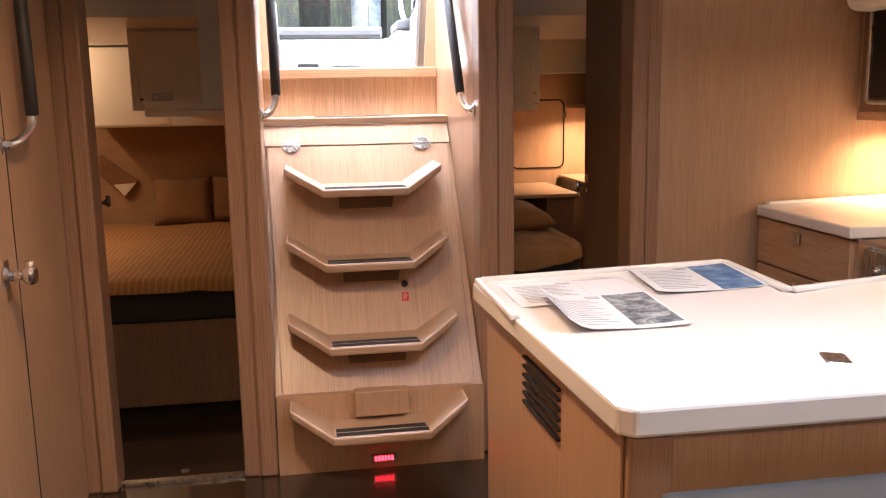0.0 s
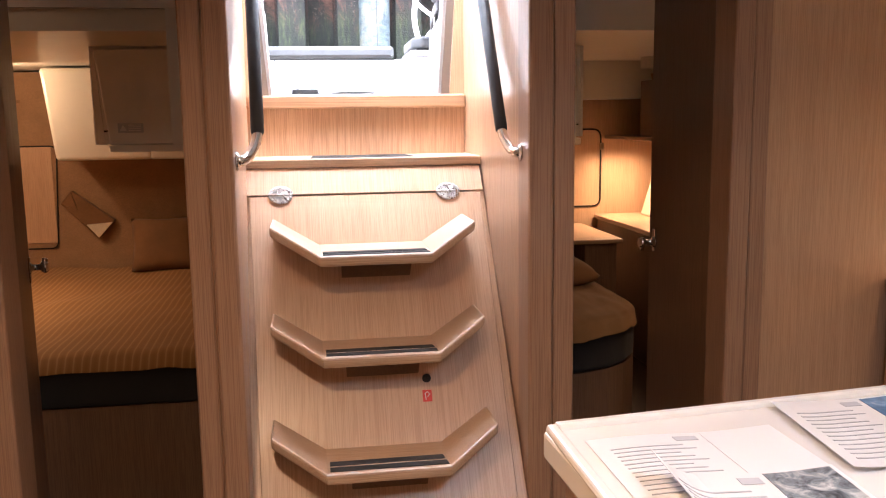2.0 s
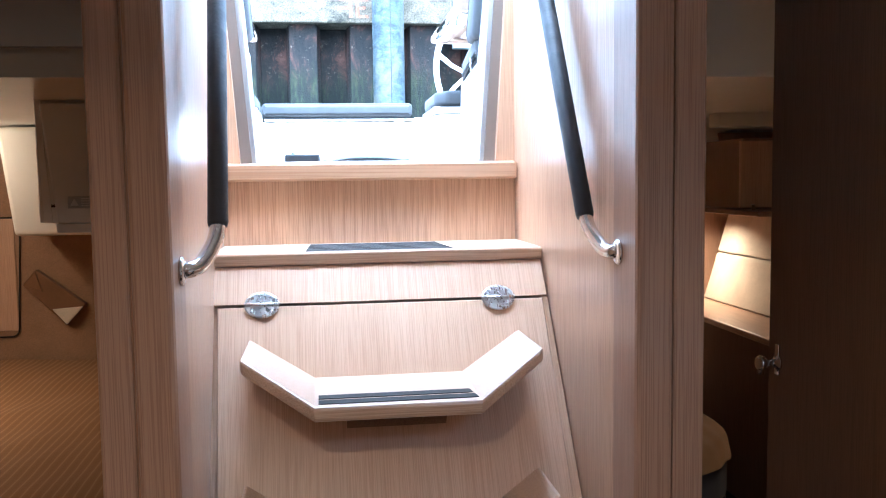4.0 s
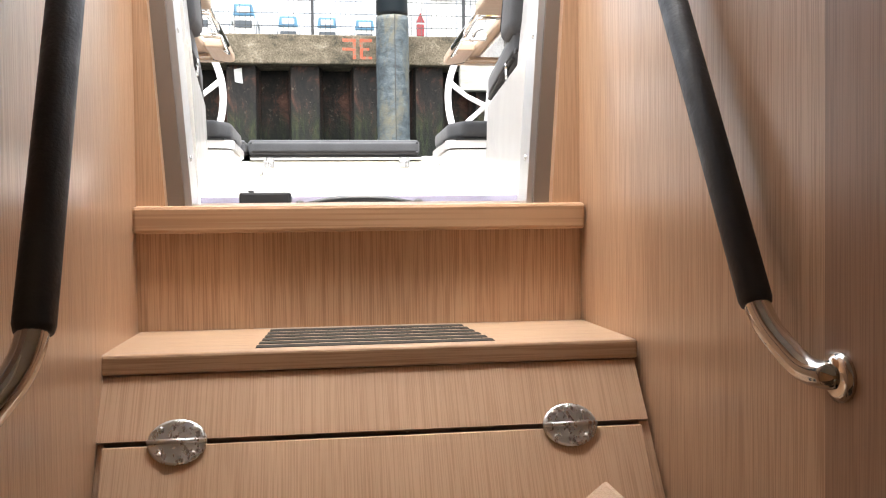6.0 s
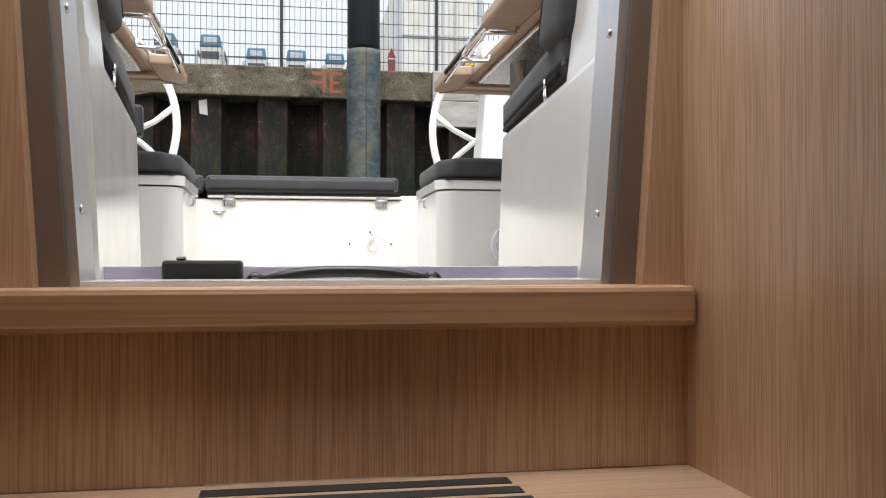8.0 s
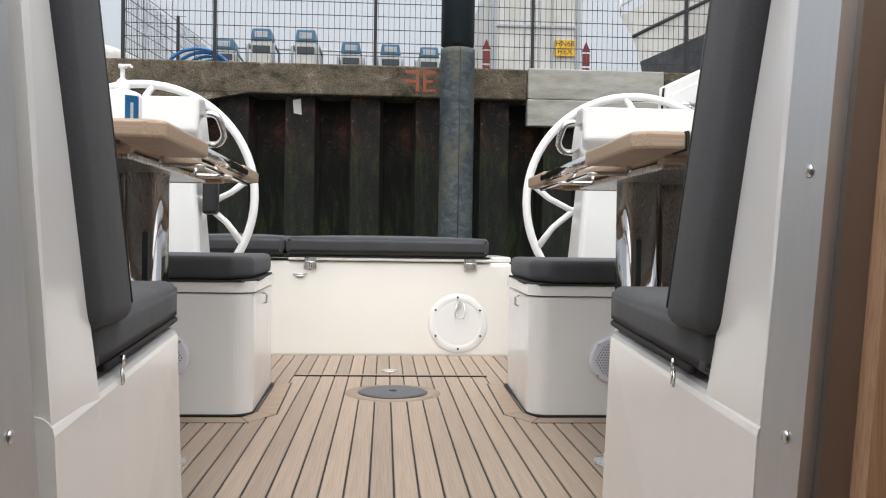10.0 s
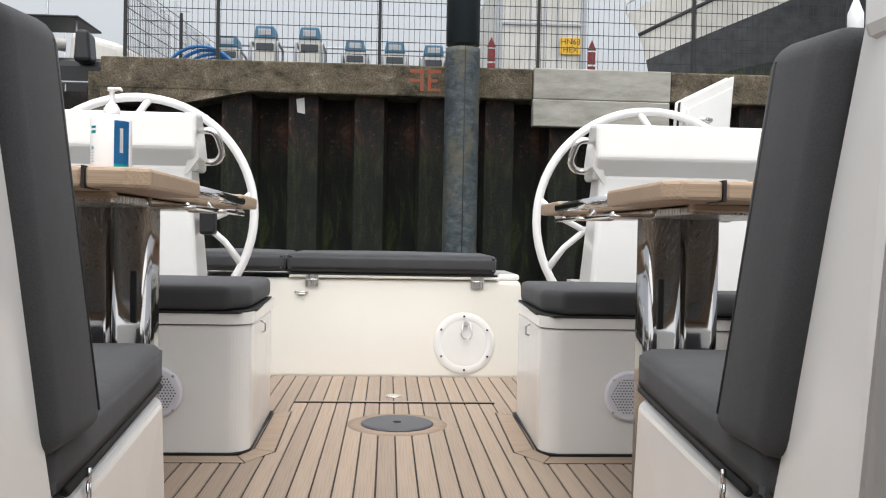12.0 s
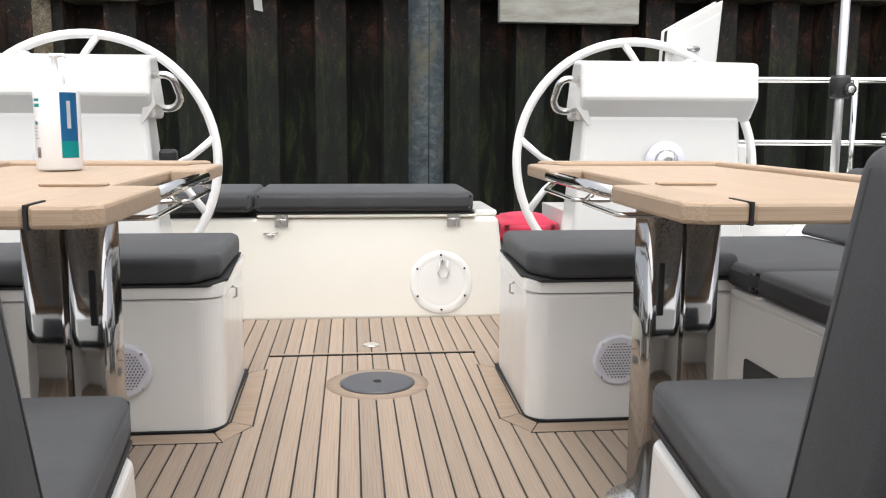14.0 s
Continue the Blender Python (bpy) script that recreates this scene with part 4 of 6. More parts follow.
def brochure(corner, along, across, z, photo, label, curl):
    """An open printed sheet with bars of print and a picture."""
    o, u, v = Vector((*corner, 0)), Vector((*along, 0)), Vector((*across, 0))
    b = thing("brochure", (corner[0], corner[1], z), label, "brochure", "brochures on the worktop")
    def sheet(name, a0, a1, c0, c1, lift, material):
        bm = B()
        n = 12
        rows = []
        for i in range(n + 1):
            a = a0 + (a1 - a0) * i / n
            row = []
            for c in (c0, (c0 + c1) / 2, c1):
                p = o + u * a + v * c
                h = curl * max(0, 0.28 - a) ** 2 * 6 + 0.002 * math.sin(a * 7)
                row.append(bm.verts.new((p.x, p.y, z + lift + h + 0.001)))
            rows.append(row)
        for r0, r1 in zip(rows, rows[1:]):
            for k in range(2):
                bm.faces.new((r0[k], r1[k], r1[k + 1], r0[k + 1]))
        bmesh.ops.recalc_face_normals(bm, faces=bm.faces)
        bmesh.ops.solidify(bm, geom=bm.faces[:], thickness=0.0006)
        part(name, bm, material, b)
    sheet("sheet", 0, 1, 0, 1, 0.001, paper)
    sheet("picture", 0.6, 0.97, 0.08 if photo is paper_photo else 0.02, 0.97, 0.0022, photo)
    for k in range(12):
        sheet("print_line", 0.08, 0.4 + 0.1 * ((k * 5) % 3) / 2, 0.1 + k * 0.062, 0.112 + k * 0.062, 0.0024, paper_grey)
    sheet("heading", 0.44, 0.56, 0.86, 0.93, 0.0024, paper_grey)
    return b


brochure((0.24, 1.366), (0.265, 0.004), (0.02, 0.28), 0.7935, paper_photo, "open glossy brochure with a yacht photograph", 0.1)
brochure((0.54, 1.622), (0.28, 0.03), (0.03, 0.27), 0.792, paper_blue, "glossy brochure with a blue sea photograph", 0.02)
brochure((0.225, 1.58), (0.3, 0.01), (0.0, 0.225), 0.791, paper, "printed specification sheet under the brochures", 0.0)

unit = thing("drawer_unit", (1.8, 2.5, 0), "oak galley drawer unit against the hull", "cabinet")
bm = B()
ring = [(1.422, 2.2), (2.28, 2.2), (2.28, 2.905), (1.43, 2.772)]
hull8(bm, [(x, y, 0) for x, y in ring], [(x, y, 0.788) for x, y in ring])
part("body", bm, oak_z, unit)
for z0, z1 in ((0.625, 0.782), (0.43, 0.618), (0.12, 0.423)):
    bm = B()
    box(bm, (1.406, 2.215, z0), (1.424, 2.755, z1), 0.003)
    d = part("drawer", bm, oak_y, unit)
    bm = B()
    box(bm, (1.398, 2.475, z1 - 0.062), (1.408, 2.512, z1 - 0.018), 0.004, 2)
    k = part("knob", bm, chrome, d, "square chrome drawer catch")
    bm = B()
    box(bm, (1.3965, 2.485, z1 - 0.05), (1.3985, 2.502, z1 - 0.03), 0.002)
    part("push_button", bm, steel, k)
gtop = thing("worktop", (1.8, 2.5, 0.79), "white solid galley worktop along the hull", "worktop")
bm = B()
prism(bm, [(1.385, 2.19), (2.28, 2.19), (2.28, 2.9), (1.405, 2.765), (1.395, 2.75)], "z", 0.79, 0.826, 0.006, 2)
part("slab", bm, worktop_white, gtop)
bm = B()
ring = [(1.44, 2.772), (2.27, 2.9), (2.27, 2.888), (1.45, 2.76)]
hull8(bm, [(x, y, 0.824) for x, y in ring], [(x, y, 0.836) for x, y in ring])
part("upstand", bm, worktop_white, gtop)
stove = thing("cooker", (1.7, 1.9, 0.1), "stainless galley cooker with rail and black oven glass", "cooker")
bm = B()
box(bm, (1.43, 1.62, 0.0), (2.0, 2.175, 0.77), 0.006, 2)
part("casing", bm, steel, stove)
bm = B()
box(bm, (1.41, 1.66, 0.2), (1.431, 2.14, 0.62), 0.006, 2)
part("oven_door", bm, black_glass, stove)
bm = B()
box(bm, (1.42, 1.62, 0.655), (1.431, 2.172, 0.765), 0.003)
part("control_panel", bm, steel, stove)
bm = B()
tube(bm, arc([(1.43, 2.165, 0.78), (1.395, 2.165, 0.79), (1.395, 1.63, 0.79), (1.43, 1.63, 0.78)], 0.02), 0.007, 10)
part("rail", bm, chrome, stove)
bm = B()
for k in range(5):
    tube(bm, [(1.47, 1.68 + k * 0.11, 0.787), (1.95, 1.68 + k * 0.11, 0.787)], 0.005, 8)
for x in (1.47, 1.71, 1.95):
    tube(bm, [(x, 1.68, 0.787), (x, 2.12, 0.787)], 0.005, 8)
for x, y in ((1.47, 1.68), (1.47, 2.12), (1.95, 1.68), (1.95, 2.12)):
    tube(bm, [(x, y, 0.768), (x, y, 0.787)], 0.005, 8)
part("pan_grid", bm, black_plastic, stove)
for k in range(4):
    bm = B()
    lathe(bm, [(0.02, 0.0), (0.018, -0.025), (0.01, -0.03)], (1.42, 1.7 + k * 0.13, 0.71), "x", 16)
    part("control_knob", bm, steel, stove)
micro = thing("microwave_cabinet", (2.05, 2.5, 1.12), "oak wall cabinet with built-in microwave oven", "cabinet")
bm = B()
hull8(bm, [(1.79, 1.75, 1.12), (2.28, 1.75, 1.12), (2.28, 2.9, 1.12), (1.82, 2.828, 1.12)], [(1.79, 1.75, 1.6), (2.28, 1.75, 1.6), (2.28, 2.9, 1.6), (1.82, 2.828, 1.6)])
part("body", bm, oak_y, micro)
bm = B()
hull8(bm, [(1.778, 1.79, 1.15), (1.792, 1.79, 1.15), (1.818, 2.795, 1.15), (1.804, 2.795, 1.15)], [(1.778, 1.79, 1.56), (1.792, 1.79, 1.56), (1.818, 2.795, 1.56), (1.804, 2.795, 1.56)], 0.003)
part("front_frame", bm, oak_dark, micro)
bm = B()
hull8(bm, [(1.768, 1.93, 1.2), (1.782, 1.93, 1.2), (1.802, 2.72, 1.2), (1.79, 2.72, 1.2)], [(1.768, 1.93, 1.52), (1.782, 1.93, 1.52), (1.802, 2.72, 1.52), (1.79, 2.72, 1.52)], 0.003)
part("oven_door", bm, black_glass, micro)
bm = B()
tube(bm, arc([(1.774, 1.93, 1.185), (1.796, 2.74, 1.185), (1.796, 2.74, 1.535), (1.774, 1.93, 1.535)], 0.02), 0.009, 8)
part("oven_trim", bm, steel, micro)
bm = B()
hull8(bm, [(1.69, 1.62, 1.5), (1.95, 1.62, 1.5), (1.95, 2.84, 1.5), (1.7, 2.75, 1.5)], [(1.59, 1.62, 1.75), (1.95, 1.62, 1.75), (1.95, 2.85, 1.75), (1.6, 2.73, 1.75)], 0.03, 3)
solid("headlining_fold", bm, liner, "white moulded headlining corner over the galley", "liner", "", "structure")
bm = B()
cushion_mesh(bm, (0.262, 0.74, 0.6), (1.3, 0.958, 0.672), 0.015, 0.004)
box(bm, (0.28, 0.77, 0.0), (1.28, 0.93, 0.6))
solid("saloon_bench_back", bm, grey_fabric, "grey upholstered bench back beside the galley island", "bench")
for x, y, z, w in DOWNLIGHTS:
    zc = 1.99 if z > 1.9 else (1.8 if z > 1.6 else z + 0.035)
    dl = thing("downlight", (x, y, zc), "small round warm ceiling downlight", "light", "ceiling downlights")
    bm = B()
    lathe(bm, [(0.045, zc), (0.045, zc - 0.006), (0.034, zc - 0.009)], (x, y, 0), "z", 24)
    part("rim", bm, chrome, dl)
    bm = B()
    lathe(bm, [(0.03, zc - 0.009), (0.03, zc - 0.011)], (x, y, 0), "z", 20)
    part("lens", bm, lamp_glow, dl)

dh = thing("deck_hatch", (0.6, 0.75, 1.985), "white-framed saloon deck hatch", "hatch", "", "structure")
for lo, hi in (((0.3, 0.45), (0.9, 0.5)), ((0.3, 1.0), (0.9, 1.05)), ((0.3, 0.5), (0.35, 1.0)), ((0.85, 0.5), (0.9, 1.0))):
    bm = B()
    box(bm, (*lo, 1.965), (*hi, 1.992), 0.008, 2)
    part("frame_bar", bm, white_paint, dh)

# ---- companionway opening and cockpit bulkhead ----
boxes("bulkhead_cockpit", white_gel, [((-2.3, 3.53, 1.63), (-0.36, 3.62, 2.2)), ((0.36, 3.53, 1.63), (2.3, 3.62, 2.2)), ((-0.6, 3.535, 1.2), (-0.315, 3.6, 1.63)), ((0.315, 3.535, 1.2), (0.6, 3.6, 1.63))],
      label="white gelcoat cockpit bulkhead round the companionway", category="bulkhead")
boxes("coachroof", white_gel, [((-2.3, 2.1, 2.06), (-0.42, 3.62, 2.14)), ((0.42, 2.1, 2.06), (2.3, 3.62, 2.14)), ((-2.3, -3.3, 2.06), (2.4, 2.1, 2.14)),
                               ((-2.4, -3.3, 1.8), (-2.3, 5.7, 2.12)), ((2.3, -3.3, 1.8), (2.4, 5.7, 2.12))], label="white coachroof over the saloon", category="roof")
# unseen lid, added to hold back skylight from the lower ladder
slide = thing("sliding_hatch", (0, 2.4, 2.085), "unseen white companionway sliding hatch added to shade the ladder", "hatch", "", "structure")
bm = B()
box(bm, (-0.44, 2.05, 2.145), (0.44, 3.08, 2.17), 0.008, 2)
part("lid", bm, white_gel, slide)
for q in (-1, 1):
    bm = B()
    box(bm, (q * 0.42, 2.1, 2.06), (q * 0.45, 3.62, 2.144), 0.004)
    part("runner", bm, alu, slide)
for s, off in ((1, 0.005), (-1, 0.019)):
    bm = B()
    hull8(bm, [(s * (0.294 + off), 3.475, 1.352), (s * (0.34 + off), 3.475, 1.352), (s * (0.34 + off), 3.5, 1.352), (s * (0.294 + off), 3.5, 1.352)],
          [(s * (0.345 + off), 3.475, 2.1), (s * (0.385 + off), 3.475, 2.1), (s * (0.385 + off), 3.5, 2.1), (s * (0.345 + off), 3.5, 2.1)])
    solid("companionway_trim", bm, oak_z, "oak trim strip beside the companionway frame", "trim", "", "structure")
    fr = thing("companionway_frame", (s * (0.28 + off), 3.53, 1.352), "aluminium companionway frame with screws", "frame", "companionway frame sides", "structure")
    bm = B()
    hull8(bm, [(s * (0.268 + off), 3.496, 1.352), (s * (0.297 + off), 3.496, 1.352), (s * (0.297 + off), 3.515, 1.352), (s * (0.268 + off), 3.515, 1.352)],
          [(s * (0.325 + off), 3.496, 2.1), (s * (0.354 + off), 3.496, 2.1), (s * (0.354 + off), 3.515, 2.1), (s * (0.325 + off), 3.515, 2.1)])
    part("outer_profile", bm, alu_dark, fr)
    bm = B()
    hull8(bm, [(s * (0.258 + off), 3.505, 1.352), (s * (0.272 + off), 3.505, 1.352), (s * (0.272 + off), 3.575, 1.352), (s * (0.258 + off), 3.575, 1.352)],
          [(s * (0.312 + off), 3.505, 2.1), (s * (0.326 + off), 3.505, 2.1), (s * (0.326 + off), 3.575, 2.1), (s * (0.312 + off), 3.575, 2.1)])
    part("inner_profile", bm, alu, fr)
    for z in (1.43, 1.635, 1.84):
        x = s * (0.258 + off + (z - 1.352) * 0.0722)
        bm = B()
        lathe(bm, [(0.0055, 0), (0.0055, 0.0015), (0.003, 0.003)], (0, 0, 0), "x", 12)
        turned(bm, pose(x, 3.53, z, 0, 0, 180 if s > 0 else 0))
        part("screw", bm, steel, fr)
boxes("companionway_sill_plate", white_gel, [((-0.357, 3.507, 1.352), (0.345, 3.6, 1.357))], label="white gelcoat track on the companionway sill", category="sill")
boxes("bridge_step", white_gel, [((-0.34, 3.6, 1.2), (0.34, 3.655, 1.344))], label="white gelcoat step below the washboard", category="step")
wash = thing("washboard", (0, 3.645, 1.3), "lowered smoked violet acrylic washboard with black handle", "washboard")
bm = B()
box(bm, (-0.292, 3.638, 1.346), (0.284, 3.65, 1.371), 0.001)
pane = part("pane", bm, tinted, wash)
bm = B()
tube(bm, arc([(-0.112, 3.63, 1.351), (-0.055, 3.622, 1.365), (0.035, 3.622, 1.365), (0.095, 3.63, 1.353)], 0.03, 5), 0.007, 12)
h = part("handle", bm, black_plastic, wash)
for x, z in ((-0.112, 1.353), (0.095, 1.354)):
    bm = B()
    lathe(bm, [(0.011, 0), (0.011, -0.014), (0.006, -0.016)], (x, 3.634, z), "y", 16)
    p = part("bolt_cap", bm, black_plastic, wash)
    bm = B()
    lathe(bm, [(0.006, -0.013), (0.006, -0.0175)], (x, 3.634, z), "y", 12)
    part("bolt", bm, steel, wash)
bm = B()
box(bm, (-0.215, 3.61, 1.345), (-0.127, 3.656, 1.378), 0.004, 2)
box(bm, (-0.2, 3.613, 1.378), (-0.19, 3.64, 1.382), 0.002)
part("lock", bm, black_plastic, wash, "black plastic lock block")

# ---- cockpit moulding ----
boxes("cockpit_base", white_gel, [((-0.385, 3.6, ZS - 0.06), (0.385, 4.24, ZS - 0.012)), ((-0.985, 4.24, ZS - 0.06), (0.985, 6.0, ZS - 0.012)), ((-1.0, 6.0, ZS - 0.06), (1.0, 7.6, ZS - 0.012))], label="white gelcoat cockpit moulding under the teak", category="deck")
for s in (1, -1):
    # seat front and the side of the coaming above it are one moulding
    bm = B()
    E1 = 0.352 if s > 0 else 0.36
    hull8(bm, [(s * 0.272, 3.6, ZS - 0.01), (s * (E1 - 0.012), 4.33, ZS - 0.01), (s * 0.395, 4.33, ZS - 0.01), (s * 0.375, 3.6, ZS - 0.01)],
          [(s * 0.292, 3.6, 1.635), (s * E1, 4.32, 1.635), (s * 0.4, 4.32, 1.635), (s * 0.386, 3.6, 1.635)])
    rim = [e for e in bm.edges if all(v.co.y > 4.2 for v in e.verts)] + [e for e in bm.edges if all(v.co.z > 1.6 and abs(v.co.x) < 0.37 for v in e.verts)]
    bmesh.ops.bevel(bm, geom=rim, offset=0.016, segments=4, profile=0.5, affect="EDGES")
    hull8(bm, [(s * 0.2925, 3.602, 1.6), (s * 0.3055, 3.765, 1.6), (s * 2.1, 3.765, 1.6), (s * 2.1, 3.602, 1.6)],
          [(s * 0.34, 3.602, 2.2), (s * 0.34, 3.63, 2.2), (s * 2.1, 3.63, 2.2), (s * 2.1, 3.602, 2.2)])
    box(bm, (s * 0.36, 4.24, ZS - 0.01), (s * 0.985, 4.26, 1.6), 0.003)
    box(bm, (s * 0.38, 3.6, 1.597), (s * 2.1, 4.32, 1.633), 0.006, 2)
    seat = solid("cockpit_seat_base", bm, white_gel, "white gelcoat forward cockpit seat moulding", "seat base", "cockpit seat bases", "structure")
    # seat cushion and back cushion
    OX = E1 + 0.01
    c = thing("seat_cushion", (s * 0.7, 4.1, 1.646), "charcoal fabric cockpit seat cushion", "cushion", "cockpit cushions")
    bm = B()
    cushion_mesh(bm, (OX, 3.75, 1.641), (0.98, 4.36, 1.707), 0.02, 0.006)
    for v in bm.verts:
        v.co.x += 0.1 * (v.co.y - 4.36) * (0.98 - v.co.x) / (0.98 - OX)
    for v in bm.verts:
        v.co.x *= s
    bmesh.ops.recalc_face_normals(bm, faces=bm.faces)
    part("pad", bm, grey_fabric, c)
    bm = B()
    tube(bm, [(s * (OX - 0.056), 3.8, 1.645), (s * (OX - 0.001), 4.33, 1.645), (s * (OX + 0.03), 4.359, 1.645), (s * 0.95, 4.36, 1.645)], 0.005, 8)
    part("zip", bm, rubber, c)
    bm = B()
    zx = s * (OX - 0.056)
    tube(bm, [(zx, 3.86, 1.65), (zx, 3.86, 1.636)], 0.0028, 8)
    tube(bm, arc([(zx, 3.857, 1.636), (zx, 3.855, 1.618), (zx, 3.865, 1.618), (zx, 3.863, 1.636)], 0.004, 3), 0.0016, 6)
    part("zip_pull", bm, chrome, c)
    b = thing("back_cushion", (s * 0.7, 3.82, 1.69), "tall charcoal fabric backrest cushion leaning on the coaming", "cushion", "cockpit cushions")
    bm = B()
    BX0 = OX - 0.072
    low = [(s * BX0, 3.865, 1.688), (s * 0.98, 3.865, 1.688), (s * 0.98, 3.735, 1.688), (s * BX0, 3.735, 1.688)]
    high = [(s * (BX0 + 0.024), 3.8, 2.06), (s * 0.98, 3.8, 2.06), (s * 0.98, 3.67, 2.05), (s * (BX0 + 0.02), 3.67, 2.05)]
    hull8(bm, low, high, 0.022, 4)
    part("pad", bm, grey_fabric, b, smooth=True)
    bm = B()
    tube(bm, [(s * (BX0 + 0.002), 3.842, 1.71), (s * (BX0 + 0.023), 3.778, 2.04)], 0.002, 6)
    part("seam", bm, piping_fabric, b)
    bm = B()
    box(bm, (s * 0.32, 3.606, 2.03), (s * 0.62, 3.655, 2.212), 0.012, 2)
    solid("coaming_cap", bm, white_gel, "white gelcoat cap moulding on the coaming", "coaming", "", "structure")
    # aft seat box
    bx = thing("aft_seat_box", (s * 0.7, 5.7, ZS), "white gelcoat seat locker with round loudspeaker", "seat box", "aft seat boxes")
    bm = B()
    corner = [radians(a) for a in range(90, -1, -9)]
    outline = [(s * (0.475 - 0.06 * math.sin(a)), 5.525 - 0.06 * math.cos(a)) for a in corner] + [(s * 1.02, 5.465), (s * 1.02, 6.04), (s * 0.45, 6.04), (s * 0.427, 6.02)]
    outline.append((s * 0.415, 5.56))
    prism(bm, outline, "z", ZS + 0.002, 1.612)
    bmesh.ops.bevel(bm, geom=[e for e in bm.edges if all(v.co.z > 1.6 for v in e.verts)], offset=0.008, segments=2, profile=0.5, affect="EDGES")
    part("body", bm, white_gel, bx)
    bm = B()
    outline2 = [(s * (0.472 - 0.062 * math.sin(a)), 5.523 - 0.062 * math.cos(a)) for a in corner] + [(s * 1.02, 5.461), (s * 1.02, 6.05), (s * 0.445, 6.05), (s * 0.42, 6.02)]
    prism(bm, outline2, "z", 1.616, 1.648)
    part("lid", bm, white_gel, bx)
    bm = B()
    prism(bm, [(s * 0.442, 5.457), (s * 1.0, 5.457), (s * 1.0, 6.05), (s * 0.43, 6.05), (s * 0.405, 5.55)], "z", 1.646, 1.653)
    part("seal", bm, rubber, bx)
    bm = B()
    tube(bm, [(s * 1.02, 5.462, ZS + 0.004)] + [(x, y - 0.003, ZS + 0.004) for x, y in outline[:11]][::-1] + [(s * 0.424, 6.02, ZS + 0.004)], 0.0045, 6)
    part("base_seal", bm, caulk, bx)
    bm = B()
    lathe(bm, [(0.072, 5.466), (0.072, 5.456), (0.064, 5.451), (0.06, 5.453)], (s * 0.665, 0, 1.425), "y", 36)
    sp = part("loudspeaker", bm, grille_grey, bx, "pale round loudspeaker grille")
    bm = B()
    for i in range(-6, 7):
        for k in range(-6, 7):
            px, pz = i * 0.0088 + (0.0044 if k % 2 else 0), k * 0.0078
            if px * px + pz * pz < 0.053 ** 2:
                lathe(bm, [(0.002, 5.4525), (0.002, 5.4502)], (s * 0.665 + px, 0, 1.425 + pz), "y", 6)
    part("grille_hole", bm, dark_void, sp)
    for a in (45, 135, 225, 315):
        bm = B()
        lathe(bm, [(0.004, 5.4535), (0.004, 5.4495)], (s * 0.665 + 0.066 * math.cos(radians(a)), 0, 1.425 + 0.066 * math.sin(radians(a))), "y", 10)
        part("grille_screw", bm, steel, sp)
    bm = B()
    tube(bm, [(s * 0.418, 5.72, 1.6), (s * 0.405, 5.72, 1.596), (s * 0.405, 5.72, 1.57), (s * 0.416, 5.72, 1.566)], 0.0035, 8)
    part("catch", bm, steel, bx)
    c = thing("seat_cushion", (s * 0.7, 5.75, 1.653), "charcoal fabric cushion on the aft seat box", "cushion", "cockpit cushions")
    bm = B()
    prism(bm, [(s * 0.47, 5.45), (s * 1.0, 5.45), (s * 1.0, 6.03), (s * 0.445, 6.03), (s * 0.425, 5.98), (s * 0.42, 5.55)], "z", 1.655, 1.722, 0.02, 4)
    part("pad", bm, grey_fabric, c, smooth=True)
    # side bench, backrest, coaming
    bm = B()
    box(bm, (s * 0.985, 4.24, ZS - 0.06), (s * 1.0, 6.04, 1.6), 0.003)
    box(bm, (s * 0.985, 4.252, 1.597), (s * 2.1, 6.04, 1.625), 0.01, 2)
    box(bm, (s * 1.0, 6.02, ZS - 0.06), (s * 2.1, 6.04, 1.597))
    bench = solid("side_bench_base", bm, white_gel, "white gelcoat side bench of the cockpit", "bench base", "side benches", "structure")
    vent = thing("bench_vent", (s * 0.982, 5.26, 1.385), "black louvre vent in the bench side", "vent", "bench vents")
    bm = B()
    box(bm, (s * 0.976, 5.17, 1.385), (s * 0.988, 5.35, 1.452), 0.004)
    part("frame", bm, black_plastic, vent)
    for y0, y1 in ((4.32, 5.3), (5.32, 6.0)):
        c = thing("seat_cushion", (s * 1.25, (y0 + y1) / 2, 1.628), "charcoal fabric cushion on the side bench", "cushion", "cockpit cushions")
        bm = B()
        cushion_mesh(bm, (s * 0.975, y0, 1.63), (s * 1.5, y1, 1.7), 0.02, 0.008)
        bmesh.ops.recalc_face_normals(bm, faces=bm.faces)
        part("pad", bm, grey_fabric, c)
    b = thing("back_cushion", (s * 1.55, 5.0, 1.7), "charcoal fabric backrest along the side bench", "cushion", "cockpit cushions")
    bm = B()
    hull8(bm, [(s * 1.45, 4.3, 1.705), (s * 1.45, 6.0, 1.705), (s * 1.56, 6.0, 1.705), (s * 1.56, 4.3, 1.705)],
          [(s * 1.62, 4.3, 2.0), (s * 1.62, 6.0, 1.93), (s * 1.72, 6.0, 1.93), (s * 1.72, 4.3, 2.0)], 0.025, 4)
    part("pad", bm, grey_fabric, b, smooth=True)
    bm = B()
    hull8(bm, [(s * 1.5, 3.7, 1.6), (s * 1.5, 6.3, 1.6), (s * 2.4, 6.3, 1.5), (s * 2.4, 3.7, 1.5)],
          [(s * 1.74, 3.7, 2.05), (s * 1.74, 6.3, 1.88), (s * 2.3, 6.3, 1.8), (s * 2.3, 3.7, 2.0)], 0.03, 3)
    solid("coaming_side", bm, white_gel, "white gelcoat side coaming of the cockpit", "coaming", "", "structure")

